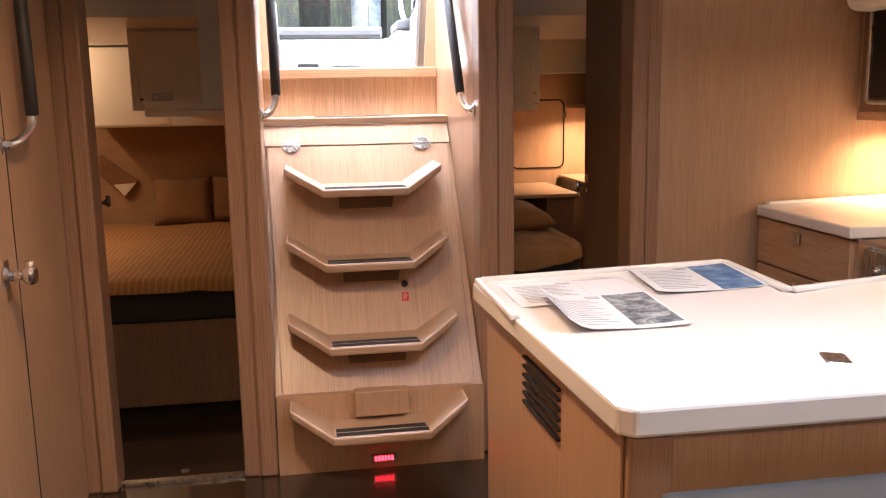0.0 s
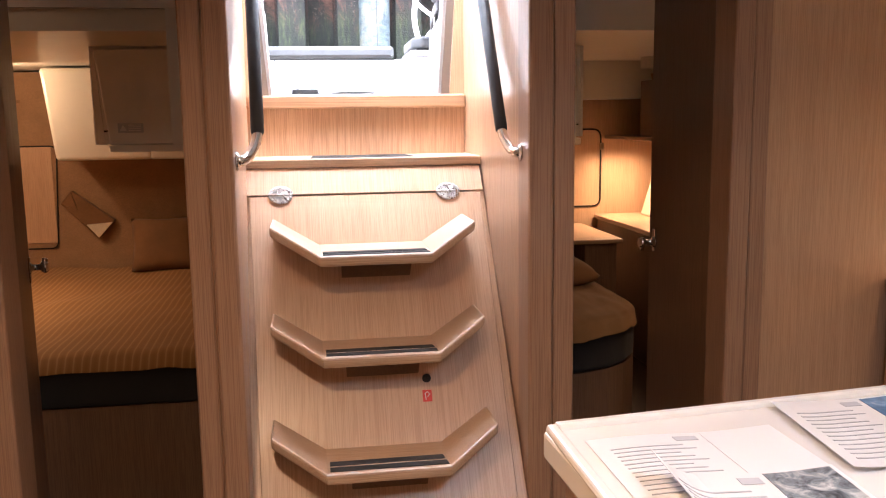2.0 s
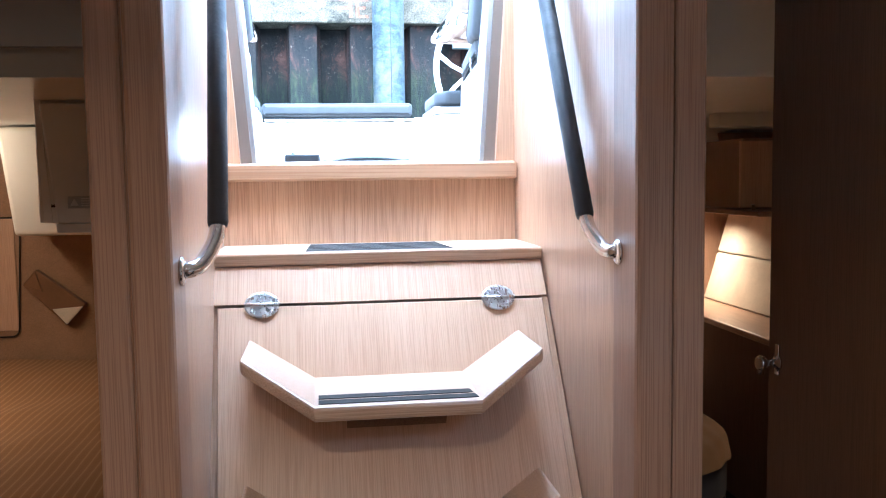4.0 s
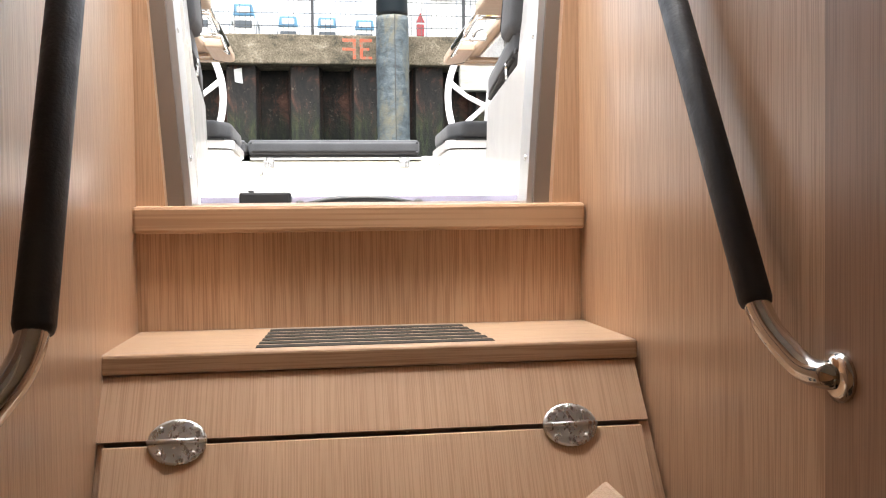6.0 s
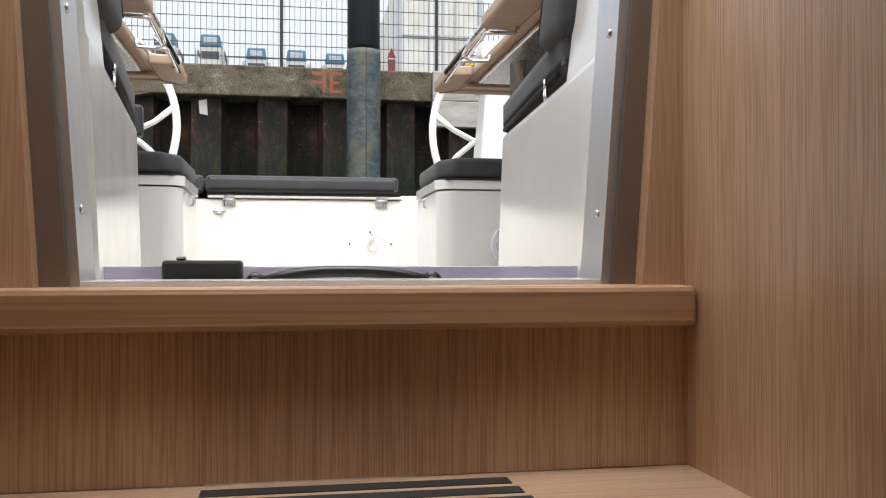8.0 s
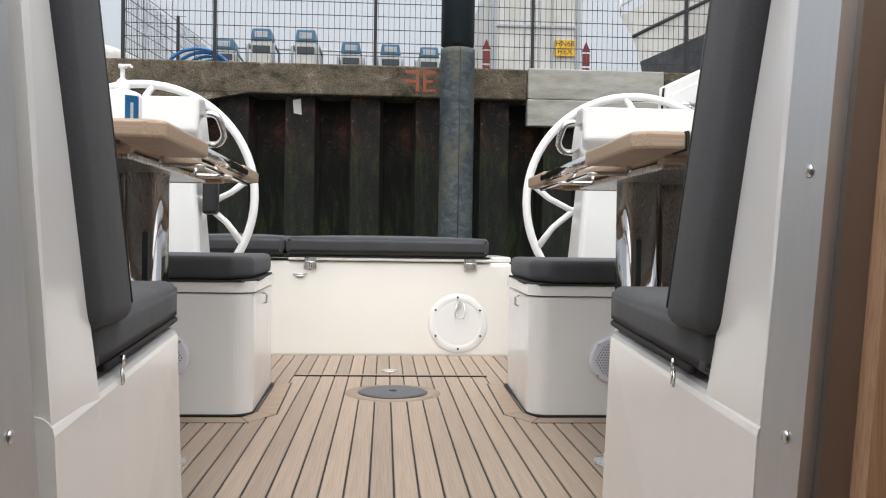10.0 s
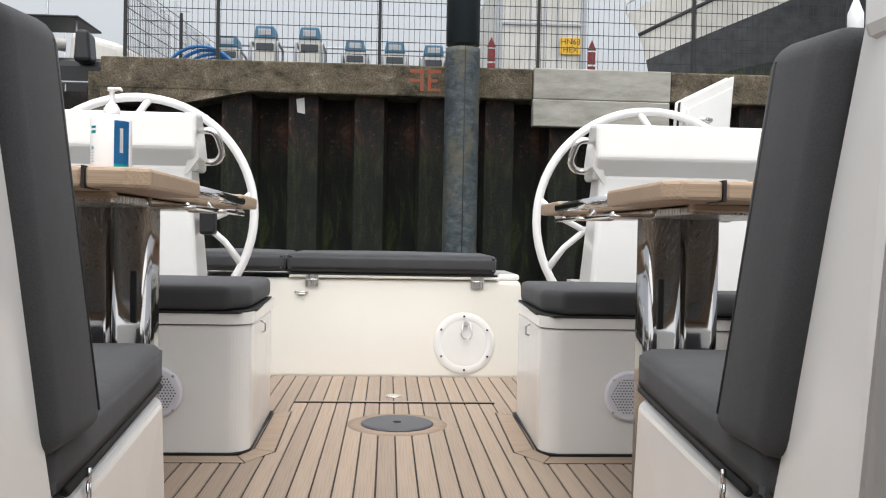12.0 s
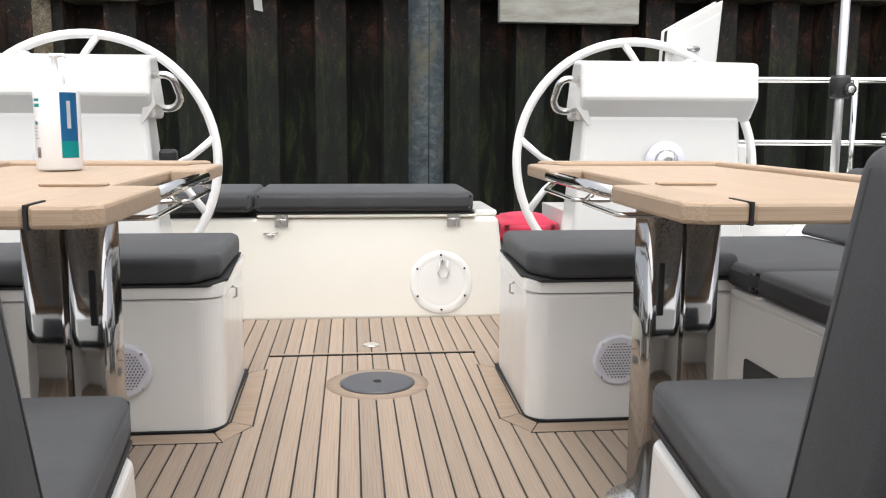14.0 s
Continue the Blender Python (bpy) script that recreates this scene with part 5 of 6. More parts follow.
# ---- teak sole ----
sole = thing("cockpit_sole", (0, 5.2, ZS), "teak-laid cockpit sole with black caulked seams", "deck", "", "structure")
bm = B()
box(bm, (-0.383, 3.64, ZS - 0.012), (0.383, 4.24, ZS - 0.003))
box(bm, (-0.98, 4.24, ZS - 0.012), (0.98, 6.86, ZS - 0.003))
part("caulking", bm, caulk, sole)
PLANK = 0.0525
shared = {}


def plank(x0, x1, y0, y1, m=None):
    key = (round(x1 - x0, 4), round(y1 - y0, 3))
    if key not in shared:
        bm = B()
        box(bm, (-key[0] / 2, 0, -0.006), (key[0] / 2, key[1], 0.0), 0.0012)
        me = bpy.data.meshes.new("teak_plank")
        bm.to_mesh(me)
        bm.free()
        me.materials.append(teak)
        shared[key] = me
    ob = new("teak_plank", shared[key])
    ob.parent = sole
    ob.location = ((x0 + x1) / 2, y0 - 5.2, 0)
    return ob


for i in range(-19, 19):
    x0 = i * PLANK + 0.002
    x1 = x0 + PLANK - 0.0045
    mid = abs((x0 + x1) / 2)
    if mid < 0.40:
        if mid > 0.37:
            plank(x0, x1, 3.66, 6.84)
        elif mid < 0.15:
            half = math.sqrt(max(0.163 ** 2 - max(abs(x0 - 0.008), abs(x1 - 0.008)) ** 2, 0))
            plank(x0, x1, 3.66, 5.87 - half)
            plank(x0, x1, 5.87 + half, 6.225)
        else:
            plank(x0, x1, 3.66, 6.225)
        if mid <= 0.37:
            plank(x0, x1, 6.25, 6.83)
    elif mid < 0.6:
        plank(x0, x1, 4.26, 5.455)
        plank(x0, x1, 6.08, 6.84)
    else:
        plank(x0, x1, 4.26, 5.455)
for s in (1, -1):
    for name, ring in (("margin_board", [(0.41, 5.385), (0.98, 5.385), (0.98, 5.452), (0.44, 5.452)]),
                       ("margin_board", [(0.345, 5.5), (0.408, 5.388), (0.438, 5.454), (0.404, 5.535)]),
                       ("margin_board", [(0.345, 5.503), (0.404, 5.538), (0.412, 6.02), (0.36, 6.06)])):
        bm = B()
        prism(bm, [(s * x, y) for x, y in ring], "z", ZS - 0.003, ZS + 0.0016, 0.0008, 1)
        part(name, bm, teak_x, sole)
        cx, cy = sum(p[0] for p in ring) / 4, sum(p[1] for p in ring) / 4
        bm = B()
        prism(bm, [(s * (x + (0.005 if x > cx else -0.005)), y + (0.005 if y > cy else -0.005)) for x, y in ring], "z", ZS - 0.003, ZS + 0.0008)
        part("margin_seam", bm, caulk, sole)
hatchlip = thing("sole_hatch_edge", (0, 6.23, ZS), "teak lifting edge of the sole hatch", "hatch edge", "", "structure")
bm = B()
box(bm, (-0.362, 6.227, ZS - 0.004), (0.372, 6.246, ZS + 0.004), 0.002)
part("lip", bm, teak_x, hatchlip)
bm = B()
box(bm, (-0.364, 6.218, ZS - 0.004), (0.374, 6.2275, ZS + 0.0045))
part("gap", bm, caulk, hatchlip)
bm = B()
lathe(bm, [(0.034, ZS), (0.034, ZS + 0.004), (0.026, ZS + 0.005)], (0.0, 6.36, 0), "z", 24)
part("ring_pull", bm, chrome, hatchlip)
plate = thing("deck_socket_cover", (0.008, 5.87, ZS), "round dark grey cover plate in a teak ring", "cover plate")
bm = B()
lathe(bm, [(0.164, ZS - 0.006), (0.164, ZS + 0.0005), (0.12, ZS + 0.0012)], (0.008, 5.87, 0), "z", 48)
part("teak_ring", bm, teak_x, plate)
bm = B()
lathe(bm, [(0.119, ZS), (0.119, ZS + 0.005), (0.108, ZS + 0.008)], (0.008, 5.87, 0), "z", 48)
cover_grey = mat("dark_grey_cover", (0.06, 0.065, 0.075), 0.45)
part("cover", bm, cover_grey, plate)
bm = B()
lathe(bm, [(0.013, ZS + 0.008), (0.013, ZS + 0.0095)], (0.008, 5.87, 0), "z", 18)
part("key_hole", bm, dark_void, plate)
ring = thing("lashing_eye", (0.34, 4.2, 1.27), "stainless U-shaped lashing eye on the seat base", "lashing eye")
bm = B()
tube(bm, arc([(0.328, 4.2, 1.325), (0.29, 4.2, 1.325), (0.29, 4.2, 1.275), (0.328, 4.2, 1.275)], 0.018, 6), 0.0042, 10)
part("bow", bm, chrome, ring)
bm = B()
box(bm, (0.321, 4.186, 1.262), (0.342, 4.214, 1.338), 0.003)
part("plate", bm, chrome, ring)

# ---- cockpit tables ----
def cockpit_table(s):
    t = thing("cockpit_table", (s * 0.62, 4.95, ZS), "folding teak cockpit table on polished steel columns", "table", "cockpit tables")
    z0, z1 = TT - 0.031, TT
    X0, X1, Y0, Y1 = 0.38, 0.94, 4.295, 5.47
    N0, N1, NX = 4.66, 5.17, 0.475
    def slab(name, outline, m, zz=(z0, z1)):
        bm = B()
        prism(bm, [(s * x, y) for x, y in outline], "z", *zz, 0.006, 2)
        return part(name, bm, m, t)
    slab("top_board", [(NX, Y0 + 0.075), (X1 - 0.045, Y0 + 0.075), (X1 - 0.045, Y1 - 0.06), (NX, Y1 - 0.06)], teak_table, (z0 + 0.004, z1 - 0.003))
    slab("front_rail", [(X0 + 0.094, Y0), (X1, Y0), (X1, Y0 + 0.073), (NX, Y0 + 0.073)], teak_table_x)
    slab("front_corner", [(X0 + 0.03, Y0), (X0 + 0.09, Y0), (NX - 0.004, Y0 + 0.075), (NX - 0.004, N0), (X0, N0 - 0.015), (X0, Y0 + 0.02)], teak_table_x)
    slab("rear_corner", [(X0 + 0.012, N1 + 0.02), (NX - 0.004, N1), (NX - 0.004, Y1 - 0.062), (X0 + 0.04, Y1), (X0 + 0.016, Y1 - 0.02)], teak_table)
    slab("rear_rail", [(NX - 0.008, Y1 - 0.058), (X1, Y1 - 0.058), (X1, Y1), (X0 + 0.045, Y1)], teak_table_x, (z0, z1 + 0.008))
    slab("side_fiddle", [(X1 - 0.042, Y0 + 0.075), (X1, Y0 + 0.075), (X1, Y1 - 0.06), (X1 - 0.042, Y1 - 0.06)], teak_table, (z0, z1 + 0.008))
    for a, b in (((X0 + 0.092, Y0 + 0.0), (NX - 0.002, Y0 + 0.0745)), ((NX - 0.006, Y1 - 0.06), (X0 + 0.04, Y1 - 0.001))):
        bm = B()
        ax, ay, bx_, by = s * a[0], a[1], s * b[0], b[1]
        w = 0.0022
        hull8(bm, [(ax - w, ay - 0.0015, z0 - 0.001), (ax + w, ay - 0.0015, z0 - 0.001), (bx_ + w, by, z0 - 0.001), (bx_ - w, by, z0 - 0.001)],
              [(ax - w, ay - 0.0015, z1 + 0.0006), (ax + w, ay - 0.0015, z1 + 0.0006), (bx_ + w, by, z1 + 0.0006), (bx_ - w, by, z1 + 0.0006)])
        part("joint_strip", bm, caulk, t, "black rubber joint strip")
    bm = B()
    box(bm, (s * 0.468, 4.66, z1 - 0.002), (s * 0.58, 4.672, z1 + 0.004), 0.002)
    part("notch_bead", bm, teak_table_x, t)
    bm = B()
    tube(bm, [(s * (X0 + 0.016), N0 - 0.03, z0 + 0.014), (s * (X0 + 0.02), N1 + 0.03, z0 + 0.014)], 0.0125, 16)
    part("edge_rail", bm, chrome, t, "polished steel grab bar at the table edge")
    for ya, yb in ((4.6, 4.86), (4.9, 5.2)):
        bm = B()
        tube(bm, arc([(s * 0.46, ya, z0 - 0.002), (s * 0.46, ya, z0 - 0.018), (s * 0.385, ya + 0.01, z0 - 0.018), (s * 0.39, yb, z0 - 0.018), (s * 0.41, yb, z0 - 0.002)], 0.014, 4), 0.005, 10)
        part("under_rail", bm, chrome, t)
    bm = B()
    box(bm, (s * 0.47, 4.42, z0 - 0.012), (s * 0.88, 4.45, z0), 0.003, 2)
    part("front_beam", bm, teak_table_x, t, "teak batten under the top")
    bm = B()
    box(bm, (s * 0.47, 5.28, z0 - 0.012), (s * 0.88, 5.31, z0), 0.003, 2)
    part("rear_beam", bm, teak_table_x, t, "teak batten under the top")
    bm = B()
    box(bm, (s * 0.5, 4.52, z0 - 0.014), (s * 0.78, 5.22, z0), 0.003)
    part("carrier", bm, steel, t, "satin steel carrier plate under the top")
    for x, y, r, a in ((0.575, 4.93, 0.043, 6), (0.677, 4.99, 0.048, -4)):
        bm = B()
        box(bm, (-r, -r, 0), (r, r, z0 - 0.014 - ZS - 0.004))
        up = [e for e in bm.edges if abs(e.verts[0].co.z - e.verts[1].co.z) > 0.1]
        bmesh.ops.bevel(bm, geom=up, offset=r * 0.55, segments=6, profile=0.5, affect="EDGES")
        for f in bm.faces:
            f.smooth = abs(f.normal.z) < 0.5
        turned(bm, pose(s * x, y, ZS + 0.004, 0, 0, s * a))
        part("column", bm, column_steel, t, "polished rounded-square steel column")
        bm = B()
        lathe(bm, [(r + 0.05, ZS), (r + 0.05, ZS + 0.006), (r + 0.012, ZS + 0.014), (r + 0.002, ZS + 0.03)], (s * x, y, 0), "z", 36)
        part("foot", bm, steel, t)
    bm = B()
    box(bm, (s * 0.566 - 0.007, 4.88, 1.68), (s * 0.566 + 0.007, 4.8885, 1.79), 0.002)
    part("socket", bm, black_plastic, t)
    return t


cockpit_table(1)
cockpit_table(-1)

bottle = thing("pump_bottle", (-0.705, 5.17, TT), "white pump bottle with blue and teal label", "bottle")
BX, BY = -0.705, 5.17
bm = B()
lathe(bm, [(0.044, TT), (0.0475, TT + 0.005), (0.0475, TT + 0.168), (0.045, TT + 0.176), (0.034, TT + 0.181), (0.018, TT + 0.184)], (BX, BY, 0), "z", 36)
part("body", bm, white_plastic, bottle)
bm = B()
lathe(bm, [(0.019, TT + 0.182), (0.019, TT + 0.198), (0.012, TT + 0.21), (0.006, TT + 0.215), (0.006, TT + 0.24), (0.011, TT + 0.242), (0.01, TT + 0.25)], (BX, BY, 0), "z", 24)
tube(bm, [(BX, BY, TT + 0.246), (BX + 0.022, BY - 0.012, TT + 0.246), (BX + 0.028, BY - 0.015, TT + 0.241)], [0.005, 0.004, 0.003], 10)
part("pump", bm, white_plastic, bottle)


def label_patch(name, a0, a1, h0, h1, m, r=0.0479):
    h0, h1 = h0 * 0.9, h1 * 0.9
    bm = B()
    n = 10
    pts = []
    for i in range(n + 1):
        a = radians(a0 + (a1 - a0) * i / n)
        pts.append([bm.verts.new((BX + r * math.sin(a), BY - r * math.cos(a), TT + h)) for h in (h0, h1)])
    for p, q in zip(pts, pts[1:]):
        bm.faces.new((p[0], q[0], q[1], p[1]))
    bmesh.ops.solidify(bm, geom=bm.faces[:], thickness=-0.0004)
    part(name, bm, m, bottle)


label_patch("blue_label", 24, 72, 0.03, 0.185, blue_label)
label_patch("teal_band", 24, 72, 0.03, 0.07, teal_label, 0.0482)
label_patch("label_mark", 40, 50, 0.1, 0.165, white_plastic, 0.0484)
label_patch("label_bar", -52, -30, 0.15, 0.158, teal_label)
label_patch("label_bar", -52, -30, 0.164, 0.17, teal_label)
label_patch("label_bar", -50, -38, 0.11, 0.115, teal_label)
for k in range(6):
    label_patch("label_line", -52, -34 - (k * 7) % 9, 0.075 + k * 0.008, 0.0775 + k * 0.008, paper_grey)
for k in range(5):
    label_patch("bar_code", -45 + k * 3, -43.6 + k * 3, 0.03, 0.055, black_plastic)

# ---- helm consoles and wheels ----
def helm(s):
    c = thing("helm_console", (s * 1.0, 6.25, ZS), "white gelcoat helm console with steel grab bar", "helm console", "helm consoles")
    bm = B()
    hull8(bm, [(s * 0.66, 6.06, ZS), (s * 1.32, 6.06, ZS), (s * 1.32, 6.34, ZS), (s * 0.66, 6.34, ZS)],
          [(s * 0.73, 6.12, 2.11), (s * 1.285, 6.12, 2.11), (s * 1.285, 6.27, 2.11), (s * 0.73, 6.27, 2.11)], 0.02, 3)
    part("pedestal", bm, white_gel, c)
    bm = B()
    prism(bm, [(6.135, 2.085), (6.07, 2.16), (6.085, 2.283), (6.2, 2.295), (6.29, 2.15), (6.28, 2.085)], "x", s * 0.705, s * 1.33, 0.014, 3)
    part("pod", bm, white_gel, c)
    bm = B()
    hull8(bm, [(s * 0.74, 6.11, 2.07), (s * 0.695, 6.1, 2.13), (s * 0.695, 6.24, 2.13), (s * 0.74, 6.24, 2.07)], [(s * 0.75, 6.11, 2.07), (s * 0.71, 6.09, 2.22), (s * 0.71, 6.26, 2.22), (s * 0.75, 6.24, 2.07)])
    part("pod_cheek", bm, white_gel, c)
    bm = B()
    tube(bm, arc([(s * 0.71, 6.12, 2.225), (s * 0.64, 6.1, 2.225), (s * 0.62, 6.14, 2.15), (s * 0.645, 6.16, 2.118), (s * 0.71, 6.16, 2.118)], 0.03, 6), 0.0125, 12)
    part("grab_bar", bm, chrome, c)
    bm = B()
    lathe(bm, [(0.075, 0), (0.07, -0.012), (0.045, -0.02)], (s * 1.01, 6.095, 1.945), "y", 30)
    comp = part("compass_bezel", bm, grille_grey, c)
    bm = B()
    lathe(bm, [(0.045, -0.019), (0.038, -0.03), (0.02, -0.036)], (s * 1.01, 6.095, 1.945), "y", 24)
    part("compass_glass", bm, steel, comp)
    if s < 0:
        bm = B()
        box(bm, (s * 0.70, 6.13, 1.86), (s * 0.645, 6.19, 1.985), 0.012, 2)
        part("engine_lever", bm, black_plastic, c)
    w = thing("steering_wheel", (s * 0.995, 6.34, 1.47), "large white steering wheel with five spokes", "steering wheel", "steering wheels")
    C, R = Vector((s * 1.0, 6.37, 1.93)), 0.457
    lean = radians(8)
    def at(a, r):
        a = a if s > 0 else math.pi - a
        return C + Vector((r * math.cos(a), r * math.sin(a) * math.sin(lean), r * math.sin(a) * math.cos(lean)))
    bm = B()
    tube(bm, [at(k * math.tau / 64, R) for k in range(64)], 0.0165, 14, True)
    part("rim", bm, white_paint, w)
    for deg in (186, 78, 300):
        a, f = radians(deg), radians(17.5)
        for q in (-1, 1):
            bm = B()
            tube(bm, [at(a, 0.05), at(a + q * 0.012, R * 0.6), at(a + q * f * 0.55, R * 0.8), at(a + q * f, R - 0.004)], [0.012, 0.0135, 0.012, 0.0145], 10)
            part("spoke", bm, white_paint, w)
    bm = B()
    lathe(bm, [(0.07, -0.03), (0.07, 0.02), (0.045, 0.05)], tuple(C), "y", 24)
    part("hub", bm, white_paint, w)
    bm = B()
    tube(bm, [tuple(C), (C.x, 6.2, 1.93)], 0.04, 12)
    part("shaft", bm, steel, w)


helm(1)
helm(-1)

# ---- stern bench ----
stern = thing("stern_bench", (0, 6.9, ZS), "cream gelcoat stern bench with hinged lid and round hatch", "bench")
bm = B()
hull8(bm, [(-1.0, 6.83, ZS - 0.01), (0.605, 6.83, ZS - 0.01), (0.66, 7.5, ZS - 0.01), (-1.0, 7.5, ZS - 0.01)],
      [(-1.0, 6.9, 1.672), (0.568, 6.9, 1.672), (0.6, 7.5, 1.672), (-1.0, 7.5, 1.672)], 0.018, 3)
part("body", bm, cream_gel, stern)
bm = B()
box(bm, (-0.465, 6.885, 1.675), (0.47, 7.45, 1.688), 0.004)
part("lid", bm, cream_gel, stern)
bm = B()
box(bm, (-0.47, 6.888, 1.69), (0.46, 7.45, 1.697))
part("seal", bm, rubber, stern)
for x in (-0.365, 0.37):
    bm = B()
    box(bm, (x - 0.029, 6.884, 1.668), (x + 0.029, 6.892, 1.69), 0.002)
    box(bm, (x - 0.029, 6.882, 1.635), (x + 0.029, 6.89, 1.664), 0.002)
    tube(bm, [(x - 0.03, 6.884, 1.666), (x + 0.03, 6.884, 1.666)], 0.005, 8)
    part("hinge", bm, steel, stern)
bm = B()
tube(bm, [(-0.44, 6.882, 1.61), (-0.38, 6.882, 1.612)], 0.004, 8)
box(bm, (-0.425, 6.876, 1.598), (-0.395, 6.886, 1.606), 0.001)
part("catch", bm, steel, stern)
hy = 6.852
bm = B()
lathe(bm, [(0.136, 0.012), (0.136, 0.001), (0.134, -0.0005), (0.102, -0.001), (0.1, 0.0), (0.098, -0.001)], (0, 0, 0), "y", 56)
turned(bm, pose(0.313, hy, 1.396, -9.5, 0, 0))
hatch = part("round_hatch", bm, white_gel, stern, "white screw-in inspection hatch")
for a in range(6):
    bm = B()
    an = radians(a * 60 + 30)
    lathe(bm, [(0.005, -0.003), (0.005, -0.007)], (0.118 * math.cos(an), 0, 0.118 * math.sin(an)), "y", 10)
    turned(bm, pose(0.313, hy, 1.396, -9.5, 0, 0))
    part("hatch_screw", bm, black_plastic, hatch)
bm = B()
tube(bm, [(0.02, -0.014, 0.09), (0.026, -0.014, 0.04), (0.018, -0.014, 0.02), (-0.01, -0.014, 0.02), (-0.022, -0.014, 0.04), (-0.012, -0.014, 0.09)], 0.003, 8)
lathe(bm, [(0.012, -0.008), (0.012, -0.016)], (0.0, 0, 0.085), "y", 14)
turned(bm, pose(0.32, hy, 1.396, -9.5, 0, 0))
part("pull", bm, steel, hatch)
for x0, x1 in ((-0.475, 0.455), (-0.95, -0.485)):
    c = thing("seat_cushion", ((x0 + x1) / 2, 7.1, 1.7), "charcoal fabric cushion on the stern bench", "cushion", "cockpit cushions")
    bm = B()
    cushion_mesh(bm, (x0, 6.875, 1.7), (x1, 7.42, 1.785), 0.022, 0.008)
    part("pad", bm, grey_fabric, c)
bm = B()
box(bm, (0.47, 6.95, 1.672), (0.57, 7.4, 1.7), 0.01, 2)
solid("stern_capping", bm, white_gel, "white gelcoat capping beside the stern cushion", "capping", "", "structure")
# stern passage and transom
boxes("transom_floor", teak, [((0.62, 6.86, ZS - 0.05), (1.6, 8.3, ZS - 0.01))], label="teak stern passage", category="deck")
boxes("transom_quarter", white_gel, [((1.05, 6.45, ZS - 0.05), (2.1, 8.2, 1.62)), ((-2.1, 6.4, ZS - 0.05), (-1.0, 8.2, 1.62))], label="white gelcoat stern quarter", category="deck")
c = thing("tarpaulin", (0.85, 7.9, ZS), "folded crimson cover on the stern passage", "cover")
bm = B()
cushion_mesh(bm, (0.7, 7.62, ZS + 0.2), (1.02, 8.0, 1.575), 0.05, 0.03)
part("bundle", bm, pink_fabric, c)
bm = B()
cushion_mesh(bm, (0.68, 7.58, ZS - 0.01), (1.1, 8.05, ZS + 0.2), 0.04, 0.02)
part("lower_roll", bm, grey_fabric, c, "grey folded cover below the crimson one")
lid = thing("locker_lid", (1.26, 6.52, 1.62), "open white locker lid with steel catch and black seal", "lid")
LA, LB, LC, LD = Vector((1.1, 6.44, 1.9)), Vector((1.135, 6.45, 2.43)), Vector((1.405, 6.6, 2.565)), Vector((1.365, 6.6, 1.95))
LN = (LD - LA).cross(LB - LA).normalized()
if LN.y < 0:
    LN = -LN


def lid_slab(name, grow, a, b, m, bevel):
    c = (LA + LB + LC + LD) / 4
    pts = [c + (p - c) * grow for p in (LA, LB, LC, LD)]
    bm = B()
    hull8(bm, [tuple(p + LN * a) for p in pts], [tuple(p + LN * b) for p in pts], bevel, 2)
    return part(name, bm, m, lid)


lid_slab("panel", 1.0, 0.02, 0.038, white_gel, 0.008)
lid_slab("rim", 0.985, 0.008, 0.019, rubber, 0.0)
lid_slab("lip", 1.0, -0.006, 0.007, white_gel, 0.004)
lid_slab("inner_moulding", 0.86, -0.014, -0.007, white_paint, 0.003)
bm = B()
c = (LB + LC) / 2 - Vector((0.06, 0, 0.13))
tube(bm, [c - LN * 0.012, c - LN * 0.04, c - LN * 0.04 + Vector((0.045, 0.02, 0.0)), c - LN * 0.012 + Vector((0.045, 0.02, 0.0))], 0.011, 8)
tube(bm, [c - LN * 0.02 - Vector((0.02, 0.01, 0.03)), c - LN * 0.02 + Vector((-0.02, -0.01, 0.02))], 0.008, 8)
part("catch", bm, steel, lid)
bm = B()
box(bm, (1.06, 6.5, 1.6), (1.5, 6.7, 2.0), 0.01)
part("locker_side", bm, white_gel, lid)
pole = thing("deck_pole", (2.0, 6.73, 1.6), "grey aluminium pole with black clamp and white cap", "pole")
bm = B()
tube(bm, [(2.0, 6.73, 1.55), (2.0, 6.73, 2.78)], 0.0185, 18)
part("tube", bm, alu, pole)
bm = B()
lathe(bm, [(0.03, 2.78), (0.034, 2.785), (0.034, 2.88), (0.026, 2.9), (0.008, 2.95)], (2.0, 6.73, 0), "z", 20)
part("cap", bm, white_plastic, pole)
bm = B()
lathe(bm, [(0.036, 2.19), (0.042, 2.2), (0.042, 2.27), (0.036, 2.285)], (2.0, 6.73, 0), "z", 20)
lathe(bm, [(0.026, -0.04), (0.026, -0.06), (0.018, -0.062)], (2.015, 6.73, 2.225), "y", 16)
part("clamp", bm, black_plastic, pole)
bm = B()
lathe(bm, [(0.015, -0.06), (0.015, -0.066), (0.007, -0.066)], (2.015, 6.73, 2.225), "y", 16)
part("clamp_screw", bm, steel, pole)
rail = thing("pushpit_rail", (1.8, 6.9, 1.6), "polished stainless stern rail", "rail")
for z in (2.27, 2.0):
    bm = B()
    tube(bm, [(1.2, 6.9, z), (2.4, 6.75, z), (2.6, 6.6, z)], 0.0125, 12)
    part("bar", bm, chrome, rail)
bm = B()
tube(bm, [(2.1, 6.78, 1.6), (2.1, 6.78, 2.27)], 0.0125, 12)
part("post", bm, chrome, rail)
winch = thing("winch", (2.0, 6.25, 1.87), "black and chrome sheet winch on the coaming", "winch")
bm = B()
lathe(bm, [(0.075, 1.8), (0.07, 1.9), (0.05, 1.95), (0.06, 2.0), (0.07, 2.03)], (2.02, 6.3, 0), "z", 28)
part("drum", bm, black_plastic, winch)
bm = B()
